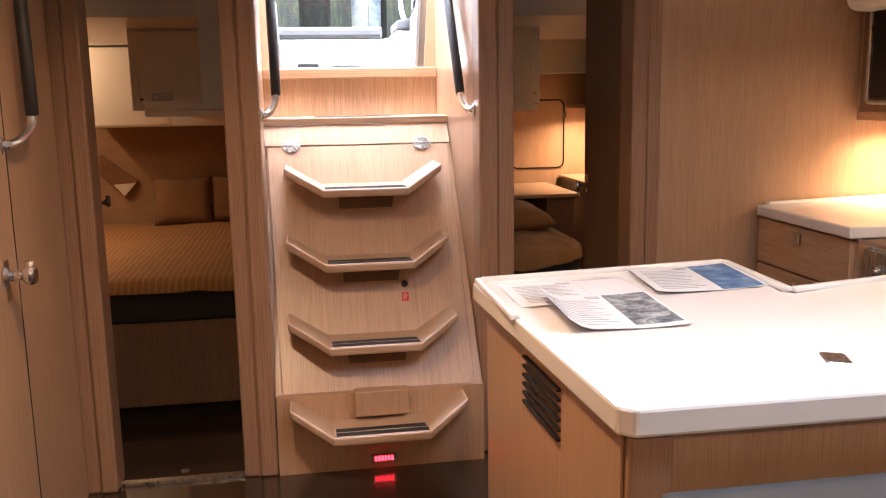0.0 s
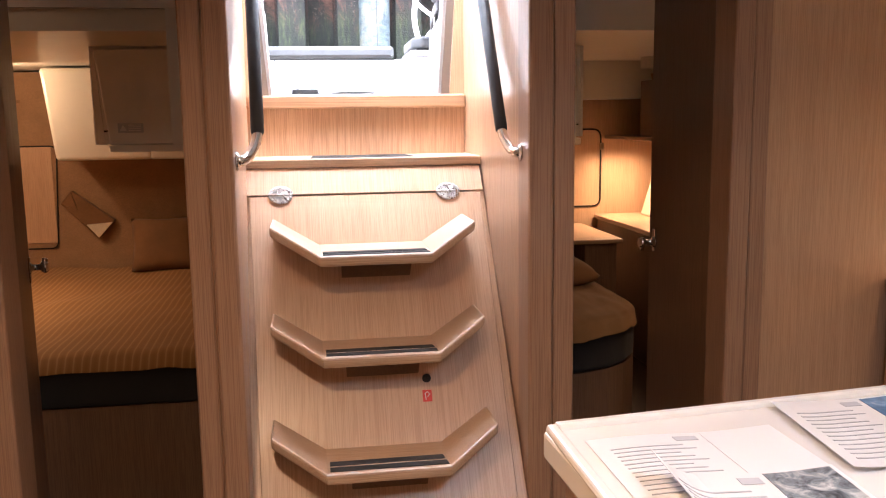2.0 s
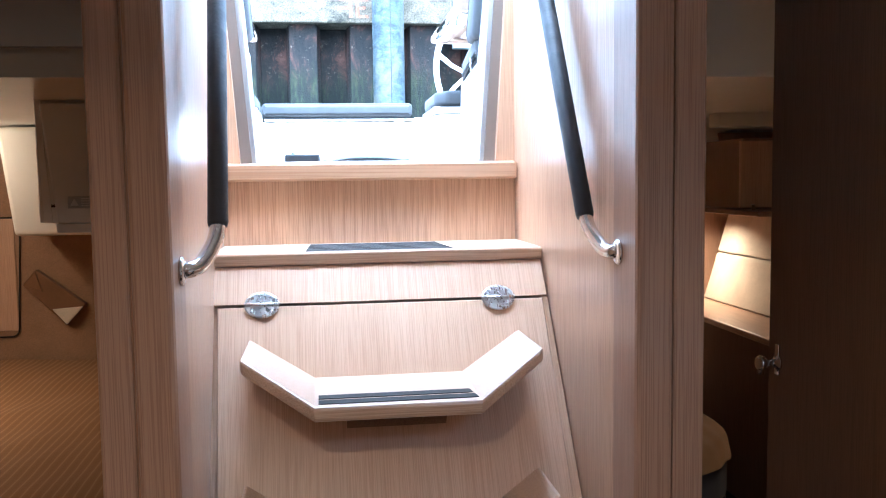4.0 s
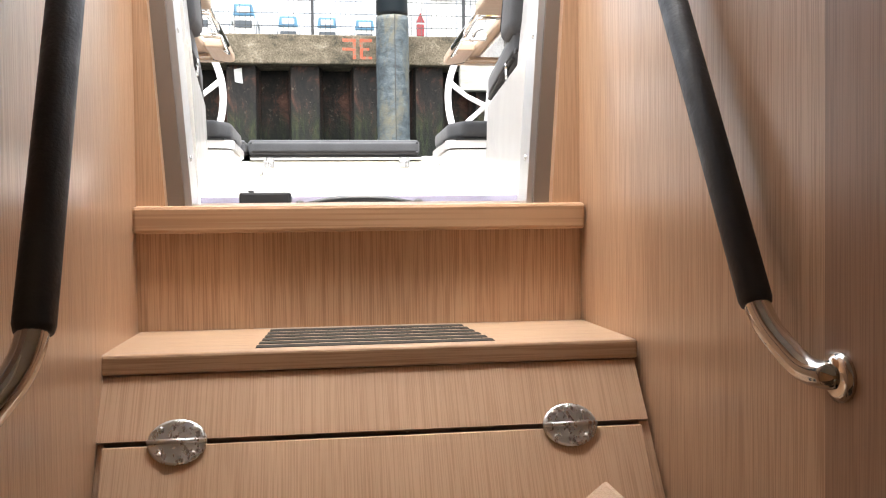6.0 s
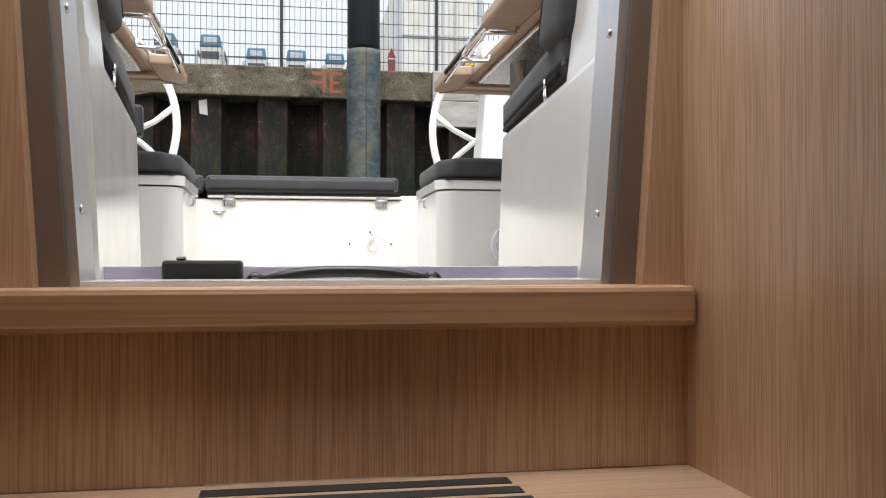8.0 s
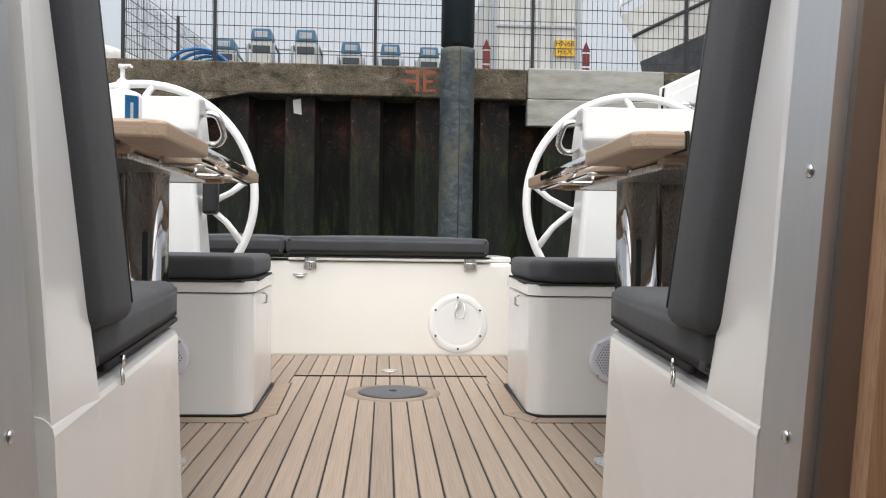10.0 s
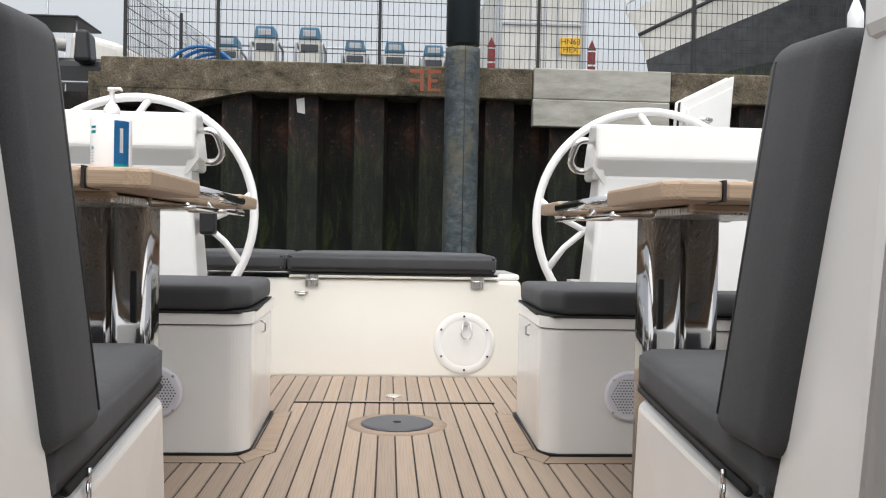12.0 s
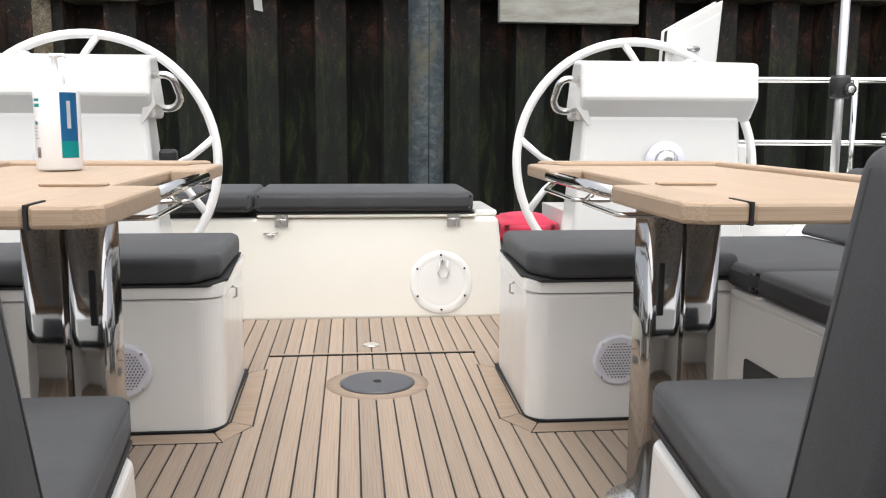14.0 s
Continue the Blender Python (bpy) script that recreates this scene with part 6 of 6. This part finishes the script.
lathe(bm, [(0.078, 2.03), (0.078, 2.045), (0.05, 2.055)], (2.02, 6.3, 0), "z", 28)
part("cap", bm, chrome, winch)
# hull of the own yacht around the cabins
boxes("hull_side", white_gel, [((-2.5, -3.4, -0.4), (-2.4, 8.2, 1.8)), ((2.4, -3.4, -0.4), (2.5, 8.2, 1.8)), ((-2.5, 8.2, -0.4), (2.5, 8.28, ZS - 0.02)), ((-2.5, -3.5, -0.4), (2.5, -3.4, 2.15))],
      label="white topsides of the yacht", category="hull")

# ---- harbour ----
WZ = 0.35
bm = B()
for lo, hi in (((-900, -900), (-2.5, 18.9)), ((2.5, -900), (900, 18.9)), ((-2.5, 8.28), (2.5, 18.9)), ((-2.5, -900), (2.5, -3.5)), ((-900, 18.9), (-5.2, 60))):
    box(bm, (*lo, WZ - 0.3), (*hi, WZ))
water = solid("water", bm, water_mat, "dark still harbour water", "water", "", "structure")
bm = B()
box(bm, (-5.3, 19.31, 4.0), (900, 1500, 4.62))
box(bm, (-900, 45.0, 1.2), (-5.3, 1500, 3.6))
ground = solid("ground", bm, gravel, "grey gravelled hardstanding on the quay", "ground", "", "structure")

quay = thing("quay_wall", (0, 18.5, 0), "weathered concrete quay edge over rusted sheet piling", "quay wall", "", "structure")
bm = B()
box(bm, (-5.05, 18.45, 4.3), (2.5, 19.3, 4.85), 0.03, 2)
part("capping_beam", bm, concrete, quay)
bm = B()
hull8(bm, [(-5.05, 18.46, 4.08), (-3.6, 18.46, 4.08), (-3.6, 19.2, 4.08), (-5.05, 19.2, 4.08)], [(-5.05, 18.46, 4.31), (-2.5, 18.46, 4.31), (-2.5, 19.2, 4.31), (-5.05, 19.2, 4.31)])
part("beam_haunch", bm, concrete, quay)
bm = B()
box(bm, (2.51, 18.42, 4.32), (5.0, 19.3, 4.87), 0.02, 2)
part("repaired_beam", bm, concrete_new, quay, "pale newly cast concrete")
bm = B()
box(bm, (2.5, 18.4, 3.83), (4.98, 18.6, 4.31), 0.02, 2)
part("repair_block", bm, concrete_new, quay, "pale newly cast concrete")
bm = B()
box(bm, (5.01, 18.45, 4.32), (40, 19.3, 4.87), 0.03, 2)
part("capping_beam", bm, concrete, quay)
bm = B()
box(bm, (-5.3, 18.6, -0.5), (-5.0, 60, 4.6))
part("return_wall", bm, concrete, quay)
PITCH = 1.17
pan_me = None
for i in range(-5, 16):
    x = -2.74 + i * PITCH
    if pan_me is None:
        bm = B()
        prof = [(-0.585, 19.2), (-0.33, 19.2), (-0.26, 18.64), (0.26, 18.64), (0.33, 19.2), (0.585, 19.2), (0.585, 19.24), (-0.585, 19.24)]
        prism(bm, [(u, v - 18.5) for u, v in prof], "z", -0.5, 4.33)
        pan_me = bpy.data.meshes.new("sheet_pile")
        bm.to_mesh(pan_me)
        bm.free()
        pan_me.materials.append(pile_steel)
    ob = new("sheet_pile", pan_me)
    ob.parent = quay
    ob.location = (x, 0, 0)
bm = B()
hull8(bm, [(-1.68, 18.632, 3.99), (-1.54, 18.632, 3.96), (-1.54, 18.66, 3.96), (-1.68, 18.66, 3.99)], [(-1.7, 18.632, 4.22), (-1.56, 18.632, 4.25), (-1.56, 18.66, 4.25), (-1.7, 18.66, 4.22)])
part("paint_patch", bm, trailer_white, quay, "flaking white paint patch")
graf = mat("faded_red_paint", (0.4, 0.1, 0.05), 0.9)
use(graf, "Base Color", ramp(graf, tex(graf, (1, 1, 1), 14, 4, 0.7), [(0.4, (0.24, 0.16, 0.11)), (0.55, (0.42, 0.1, 0.05))]))
bm = B()
for x0, z0, x1, z1 in ((0.3, 4.72, 0.55, 4.78), (0.49, 4.4, 0.55, 4.72), (0.3, 4.56, 0.5, 4.61), (0.62, 4.4, 0.68, 4.78), (0.68, 4.72, 0.85, 4.78), (0.68, 4.56, 0.8, 4.61), (0.68, 4.4, 0.85, 4.45)):
    box(bm, (x0, 18.443, z0), (x1, 18.452, z1))
part("graffiti_bar", bm, graf, quay, "faded red painted marks")
mp = thing("mooring_pile", (1.17, 17.6, WZ - 0.5), "tall round mooring pile in a blue-grey wrinkled sleeve", "pile")
bm = B()
prof = [(0.292 + 0.006 * noise.noise((k * 0.7, 2, 3)), -0.5 + k * 0.09) for k in range(62)]
lathe(bm, prof, (1.17, 17.65, 0), "z", 28)
part("sleeve", bm, sleeve, mp)
bm = B()
lathe(bm, [(0.28, 5.05), (0.28, 9.0)], (1.17, 17.65, 0), "z", 28)
part("post", bm, pile_top, mp)
bm = B()
tube(bm, [(1.19, 17.36, 0.0), (1.19, 17.36, 5.0)], 0.008, 6)
part("sleeve_seam", bm, caulk, mp)

# fence on the quay
fence = thing("mesh_fence", (0, 19.15, 4.85), "black welded-mesh security fence on steel posts", "fence")
POSTS = [-4.84, -3.19, -0.25] + [2.7 + 2.95 * i for i in range(7)]
FB, FT = 4.88, 6.4
for k, x in enumerate(POSTS):
    bm = B()
    box(bm, (x - 0.03, 19.12, 4.86), (x + 0.03, 19.18, FT + 0.1), 0.005)
    part("post", bm, fence_black, fence)
    if k == len(POSTS) - 1:
        break
    bm = B()
    span = POSTS[k + 1] - x
    n = round(span / 0.1)
    for i in range(n):
        wx = x + span * (i + 0.5) / n
        box(bm, (wx - 0.004, 19.145, FB), (wx + 0.004, 19.151, FT))
    for i in range(7):
        z = FB + 0.02 + i * 0.245
        box(bm, (x, 19.137, z), (x + span, 19.144, z + 0.013))
    part("mesh_panel", bm, fence_black, fence)
for i in range(3):
    x, y0 = -4.84, 19.2 + i * 2.87
    bm = B()
    for k in range(30):
        y = y0 + 2.87 * (k + 0.5) / 30
        box(bm, (x + 0.3 * i - 0.003 + 0.1 * k / 30, y - 0.004, FB), (x + 0.3 * i + 0.003 + 0.1 * k / 30, y + 0.004, FT))
    for k in range(7):
        z = FB + 0.02 + k * 0.245
        hull8(bm, [(x + 0.3 * i, y0, z), (x + 0.3 * i + 0.008, y0, z), (x + 0.3 * i + 0.308, y0 + 2.87, z), (x + 0.3 * i + 0.3, y0 + 2.87, z)],
              [(x + 0.3 * i, y0, z + 0.013), (x + 0.3 * i + 0.008, y0, z + 0.013), (x + 0.3 * i + 0.308, y0 + 2.87, z + 0.013), (x + 0.3 * i + 0.3, y0 + 2.87, z + 0.013)])
    part("mesh_panel", bm, fence_black, fence)
    bm = B()
    box(bm, (x + 0.3 * (i + 1) - 0.03, y0 + 2.84, 4.6), (x + 0.3 * (i + 1) + 0.03, y0 + 2.9, FT + 0.1))
    part("post", bm, fence_black, fence)

# lorry trailer
tr = thing("lorry_trailer", (3.8, 28, 4.62), "white box trailer seen from its rear doors", "trailer")
TX0, TX1, TY = 2.73, 5.14, 26.0
bm = B()
box(bm, (TX0, TY, 5.95), (TX1, TY + 9, 8.9), 0.04, 2)
part("body", bm, trailer_white, tr)
for x in (TX0 + 0.03, (TX0 + TX1) / 2 - 0.33, (TX0 + TX1) / 2 + 0.05, (TX0 + TX1) / 2 + 0.42, TX1 - 0.1):
    bm = B()
    box(bm, (x, TY - 0.03, 6.0), (x + 0.05, TY + 0.01, 8.85), 0.008)
    part("door_bar", bm, galv, tr)
for x0, x1 in ((TX0, TX0 + 0.16), (TX1 - 0.16, TX1)):
    bm = B()
    box(bm, (x0, TY - 0.04, 5.7), (x1, TY + 0.02, 8.9), 0.01)
    part("corner_pillar", bm, galv, tr)
for z in (5.95, 7.45):
    bm = B()
    box(bm, (TX0, TY - 0.045, z), (TX1, TY + 0.01, z + 0.07), 0.01)
    part("cross_bar", bm, galv, tr)
bm = B()
box(bm, (TX0 + 0.1, TY + 0.1, 4.9), (TX1 - 0.1, TY + 8.5, 5.94))
part("chassis", bm, pile_top, tr)
for x in (TX0 + 0.35, TX1 - 0.35):
    bm = B()
    lathe(bm, [(0.3, -0.15), (0.48, -0.13), (0.5, 0), (0.48, 0.13), (0.3, 0.15)], (x, TY + 1.6, 5.12), "x", 24)
    part("wheel", bm, rubber, tr)
bm = B()
box(bm, (4.44, TY - 0.08, 6.7), (4.98, TY - 0.05, 7.14), 0.01)
plate_p = part("number_plate", bm, yellow_plate, tr, "yellow two-line number plate")
words("HN68", 0.21, black_plastic, plate_p, pose(4.71, TY - 0.082, 7.03, 90, 0, 0))
words("HEX", 0.21, black_plastic, plate_p, pose(4.71, TY - 0.082, 6.82, 90, 0, 0))
for x in (TX0 - 0.25, TX1 + 0.02):
    bm = B()
    prism(bm, [(x, 6.82), (x + 0.24, 6.82), (x + 0.12, 7.1)], "y", TY - 0.12, TY - 0.08, 0.01, 1)
    part("reflector", bm, red_lens, tr)
    for z0, z1 in ((6.45, 6.78), (6.05, 6.4)):
        bm = B()
        box(bm, (x + 0.02, TY - 0.12, z0), (x + 0.22, TY - 0.08, z1), 0.01)
        part("tail_light", bm, red_lens, tr)

# dock carts along the fence
def cart(x, y, h, w=0.46):
    z = 4.62
    c = thing("dock_cart", (x, y, z), "blue and white dock cart with galvanised frame", "cart", "dock carts behind the fence")
    bm = B()
    box(bm, (x - w / 2, y - 0.3, z + 0.25), (x + w / 2, y + 0.4, z + h * 0.86), 0.03, 2)
    part("tank", bm, trailer_white, c)
    bm = B()
    prism(bm, [(x - w * 0.52, z + h * 0.845), (x + w * 0.52, z + h * 0.845), (x + w * 0.44, z + h), (x - w * 0.44, z + h)], "y", y - 0.33, y + 0.35, 0.03, 2)
    part("hood", bm, cart_blue, c)
    bm = B()
    box(bm, (x - w * 0.32, y - 0.345, z + h * 0.88), (x + w * 0.32, y - 0.32, z + h * 0.96), 0.01)
    part("window", bm, galv, c)
    bm = B()
    box(bm, (x - w * 0.42, y - 0.32, z + h * 0.7), (x + w * 0.42, y - 0.29, z + h * 0.79), 0.01)
    part("grille", bm, pile_top, c)
    for q in (-1, 1):
        bm = B()
        tube(bm, arc([(x + q * (w / 2 + 0.06), y - 0.4, z), (x + q * (w / 2 + 0.06), y - 0.4, z + h * 0.8), (x + q * (w / 2 + 0.06), y + 0.6, z + h * 0.8), (x + q * (w / 2 + 0.06), y + 0.6, z)], 0.05, 3), 0.03, 8)
        part("frame_tube", bm, galv, c)
    return c


for x, y, h in ((-3.75, 23.4, 1.66), (-2.85, 23.0, 1.82), (-1.86, 23.0, 1.82), (-0.87, 23.6, 1.7), (0.05, 23.4, 1.64), (0.95, 23.5, 1.62)):
    cart(x, y, h)
rk = thing("storage_rail", (-1.0, 24.2, 4.62), "galvanised tubular storage rail behind the carts", "rail")
for x in range(-4, 3):
    bm = B()
    tube(bm, [(x * 1.05, 24.2, 4.62), (x * 1.05, 24.2, 6.35)], 0.03, 8)
    part("upright", bm, galv, rk)
bm = B()
tube(bm, [(-4.2, 24.2, 6.3), (2.1, 24.2, 6.3)], 0.025, 8)
part("top_bar", bm, galv, rk)
hose = thing("hose_coil", (-3.9, 20.5, 4.62), "coiled blue water hose standing in arches", "hose")
for k in range(4):
    bm = B()
    r = 0.72 - k * 0.06
    tube(bm, [(-3.75 + k * 0.1 + r * math.cos(a), 20.4 + k * 0.08, 4.78 + r * 0.95 * math.sin(a)) for a in [math.pi * i / 24 for i in range(25)]], 0.035, 10)
    part("loop", bm, hose_blue, hose)

# motor yacht on the hard
my = thing("motor_yacht", (12, 27, 4.62), "large white motor yacht with black antifouling on the hard", "motor yacht")


BOW, STERN = Vector((6.9, 27.0)), Vector((15.5, 20.6))
FWD = (STERN - BOW).normalized()
OUT = Vector((FWD.y, -FWD.x))
if OUT.y > 0:
    OUT = -OUT


def yacht_point(u, level, side):
    """A place on the hull; u from bow (0) to stern (1), level 0 keel to 4 sheer."""
    b = 2.3 * (1 - (1 - u) ** 2.2)
    q = min(u, 0.42)
    z = (5.2 + 1.0 * (1 - u) ** 4, 6.0 + 2.4 * q, 6.8 + 4.4 * q, 7.5 + 4.8 * q, 8.1 + 5.2 * q)[level]
    wide = (0.03, 0.72, 0.9, 1.0, 1.06)[level] * b + (0.0, 0.02, 0.04, 0.1, 0.18)[level]
    rake = (0.9, 0.35, 0.2, 0.0, -0.35)[level] * (1 - u)
    p = BOW + FWD * (u * 11 + rake) - OUT * 2.3 * min(1, u * 3) + OUT * wide * side
    return (p.x, p.y, z)


def strip(a, b, name, m, side=1, push=0.0, u0=0.0, u1=1.0):
    bm = B()
    rows = []
    for k in range(21):
        u = u0 + (u1 - u0) * k / 20
        rows.append([bm.verts.new(yacht_point(u, lv, side)) for lv in (a, b)])
    for p, q in zip(rows, rows[1:]):
        bm.faces.new((p[0], q[0], q[1], p[1]))
    bmesh.ops.recalc_face_normals(bm, faces=bm.faces)
    bmesh.ops.solidify(bm, geom=bm.faces[:], thickness=0.04)
    if push:
        bmesh.ops.translate(bm, verts=bm.verts, vec=(OUT.x * push, OUT.y * push, 0))
    for f in bm.faces:
        f.smooth = False
    return part(name, bm, m, my)


for sd in (1, -1):
    strip(0, 1, "bottom", hull_dark, sd)
    strip(1, 2, "boot_top", hull_dark, sd)
    strip(2, 3, "topside", hull_white, sd)
    strip(3, 4, "bulwark", hull_white, sd)
for k, (u, z) in enumerate(((0.2, 7.05), (0.32, 7.25), (0.46, 7.5))):
    a, b = Vector(yacht_point(u, 3, 1)), Vector(yacht_point(u + 0.09, 3, 1))
    o = Vector((OUT.x, OUT.y, 0)) * 0.05
    bm = B()
    hull8(bm, [tuple(p) for p in (a + o, b + o, b - o, a - o)], [tuple(p + Vector((0.05, 0, 0.22))) for p in (a + o, b + o, b - o, a - o)])
    part("hull_window", bm, black_glass, my)
bm = B()
for u0, u1 in ((0.0, 0.95),):
    tube(bm, [Vector(yacht_point(u0 + (u1 - u0) * k / 14, 4, 1)) + Vector((0, 0, 0.6)) for k in range(15)], 0.025, 8)
    tube(bm, [Vector(yacht_point(u0 + (u1 - u0) * k / 14, 4, 1)) + Vector((0, 0, 0.3)) for k in range(15)], 0.018, 8)
for k in range(15):
    p = Vector(yacht_point(0.95 * k / 14, 4, 1))
    tube(bm, [p, p + Vector((0, 0, 0.6))], 0.018, 8)
part("bow_rail", bm, chrome, my)
bm = B()
tube(bm, [Vector(yacht_point(k / 16, 3, 1)) + Vector((OUT.x, OUT.y, 0)) * 0.05 for k in range(17)], 0.05, 8)
part("rubbing_strake", bm, hull_dark, my)
for u in (0.25, 0.6, 0.9):
    p = BOW + FWD * u * 11 - OUT * 2.3
    bm = B()
    box(bm, (p.x - 0.2, p.y - 0.8, 4.6), (p.x + 0.2, p.y + 0.8, 5.7))
    part("cradle", bm, galv, my)

# grass along the quay edge
bm = B()
rng = random.Random(4)
for k in range(1400):
    x, y = rng.uniform(5.2, 9.8), rng.uniform(19.3, 20.6)
    h, a, w = rng.uniform(0.15, 0.62) * (0.45 + 0.55 * min(1, (x - 5.2) / 2)), rng.uniform(0, math.tau), 0.012
    dx, dy = math.cos(a), math.sin(a)
    lx, ly = rng.uniform(-0.15, 0.15), rng.uniform(-0.1, 0.1)
    p = [bm.verts.new((x - w * dx, y - w * dy, 4.62)), bm.verts.new((x + w * dx, y + w * dy, 4.62)), bm.verts.new((x + lx, y + ly, 4.62 + h + 0.2))]
    bm.faces.new(p)
solid("grass", bm, grass_green, "tufts of long green grass along the quay", "grass", "", "stuff")

# moored boats beyond the end of the quay
rib = thing("moored_motorboat", (-9.2, 24, WZ), "black-hulled moored motorboat with outboard and ladder", "motorboat")
bm = B()
hull8(bm, [(-12.5, 21.5, 0.3), (-6.4, 21.5, 0.3), (-6.6, 26, 0.3), (-12.5, 26, 0.3)], [(-13, 21.2, 5.35), (-5.75, 21.2, 5.35), (-5.75, 26.4, 5.35), (-13, 26.4, 5.35)], 0.2, 3)
part("hull", bm, weed_dark, rib)
bm = B()
tube(bm, [(-13, 21.1, 5.72), (-7.4, 21.1, 5.66), (-6.7, 21.4, 5.6)], 0.13, 14)
part("tube_fender", bm, hull_white, rib)
bm = B()
hull8(bm, [(-6.4, 20.9, 5.2), (-6.05, 20.9, 5.2), (-6.05, 21.4, 5.2), (-6.4, 21.4, 5.2)], [(-6.35, 20.9, 5.85), (-6.1, 20.9, 5.85), (-6.1, 21.4, 5.8), (-6.35, 21.4, 5.8)], 0.08, 3)
part("outboard_engine", bm, weed_dark, rib)
bm = B()
for x in (-8.25, -7.75):
    tube(bm, [(x, 20.85, 4.9), (x, 20.85, 5.8)], 0.025, 8)
for z in (5.0, 5.22, 5.44, 5.66):
    tube(bm, [(-8.25, 20.85, z), (-7.75, 20.85, z)], 0.025, 8)
part("ladder", bm, galv, rib)
bm = B()
box(bm, (-8.5, 21.5, 6.2), (-6.5, 23, 6.25), 0.02, 2)
part("bimini", bm, weed_dark, rib)
for x in (-8.4, -7.5, -6.6):
    bm = B()
    tube(bm, [(x, 21.7, 5.6), (x, 21.7, 6.21)], 0.02, 8)
    part("bimini_pole", bm, galv, rib)
bm = B()
hull8(bm, [(-9.4, 27.5, 0.3), (-6.3, 27.5, 0.3), (-6.3, 31, 0.3), (-9.4, 31, 0.3)], [(-9.0, 28, 7.4), (-7.6, 27.8, 7.0), (-7.0, 31, 7.0), (-9.0, 31, 7.4)], 0.2, 3)
solid("moored_cruiser", bm, hull_white, "white cabin of a moored cruiser", "boat")
rng = random.Random(9)
for k in range(9):
    x, y, h = rng.uniform(-30, -9), rng.uniform(46, 80), rng.uniform(12, 20)
    ms = thing("yacht_mast", (x, y, 1.2), "slender aluminium mast of a distant yacht", "mast", "distant masts")
    bm = B()
    tube(bm, [(x, y, 1.2), (x, y, 1.2 + h)], [0.11, 0.06], 8)
    part("spar", bm, galv, ms)
    bm = B()
    for f, w in ((0.55, 1.4), (0.8, 1.0)):
        tube(bm, [(x - w, y, 1.2 + h * f), (x + w, y, 1.2 + h * f)], 0.03, 6)
    part("spreader", bm, galv, ms)
gang = thing("gangway", (-9, 19, 2.6), "grey steel gangway with railings", "gangway")
bm = B()
box(bm, (-14, 19.6, 3.7), (-5.4, 20.4, 3.95))
part("walkway", bm, galv, gang)
bm = B()
for k in range(54):
    x = -14 + k * 0.15
    tube(bm, [(x, 19.6, 3.95), (x, 19.6, 4.55)], 0.012, 5)
tube(bm, [(-14, 19.6, 4.56), (-5.5, 19.6, 4.56)], 0.025, 8)
part("railing", bm, galv, gang)
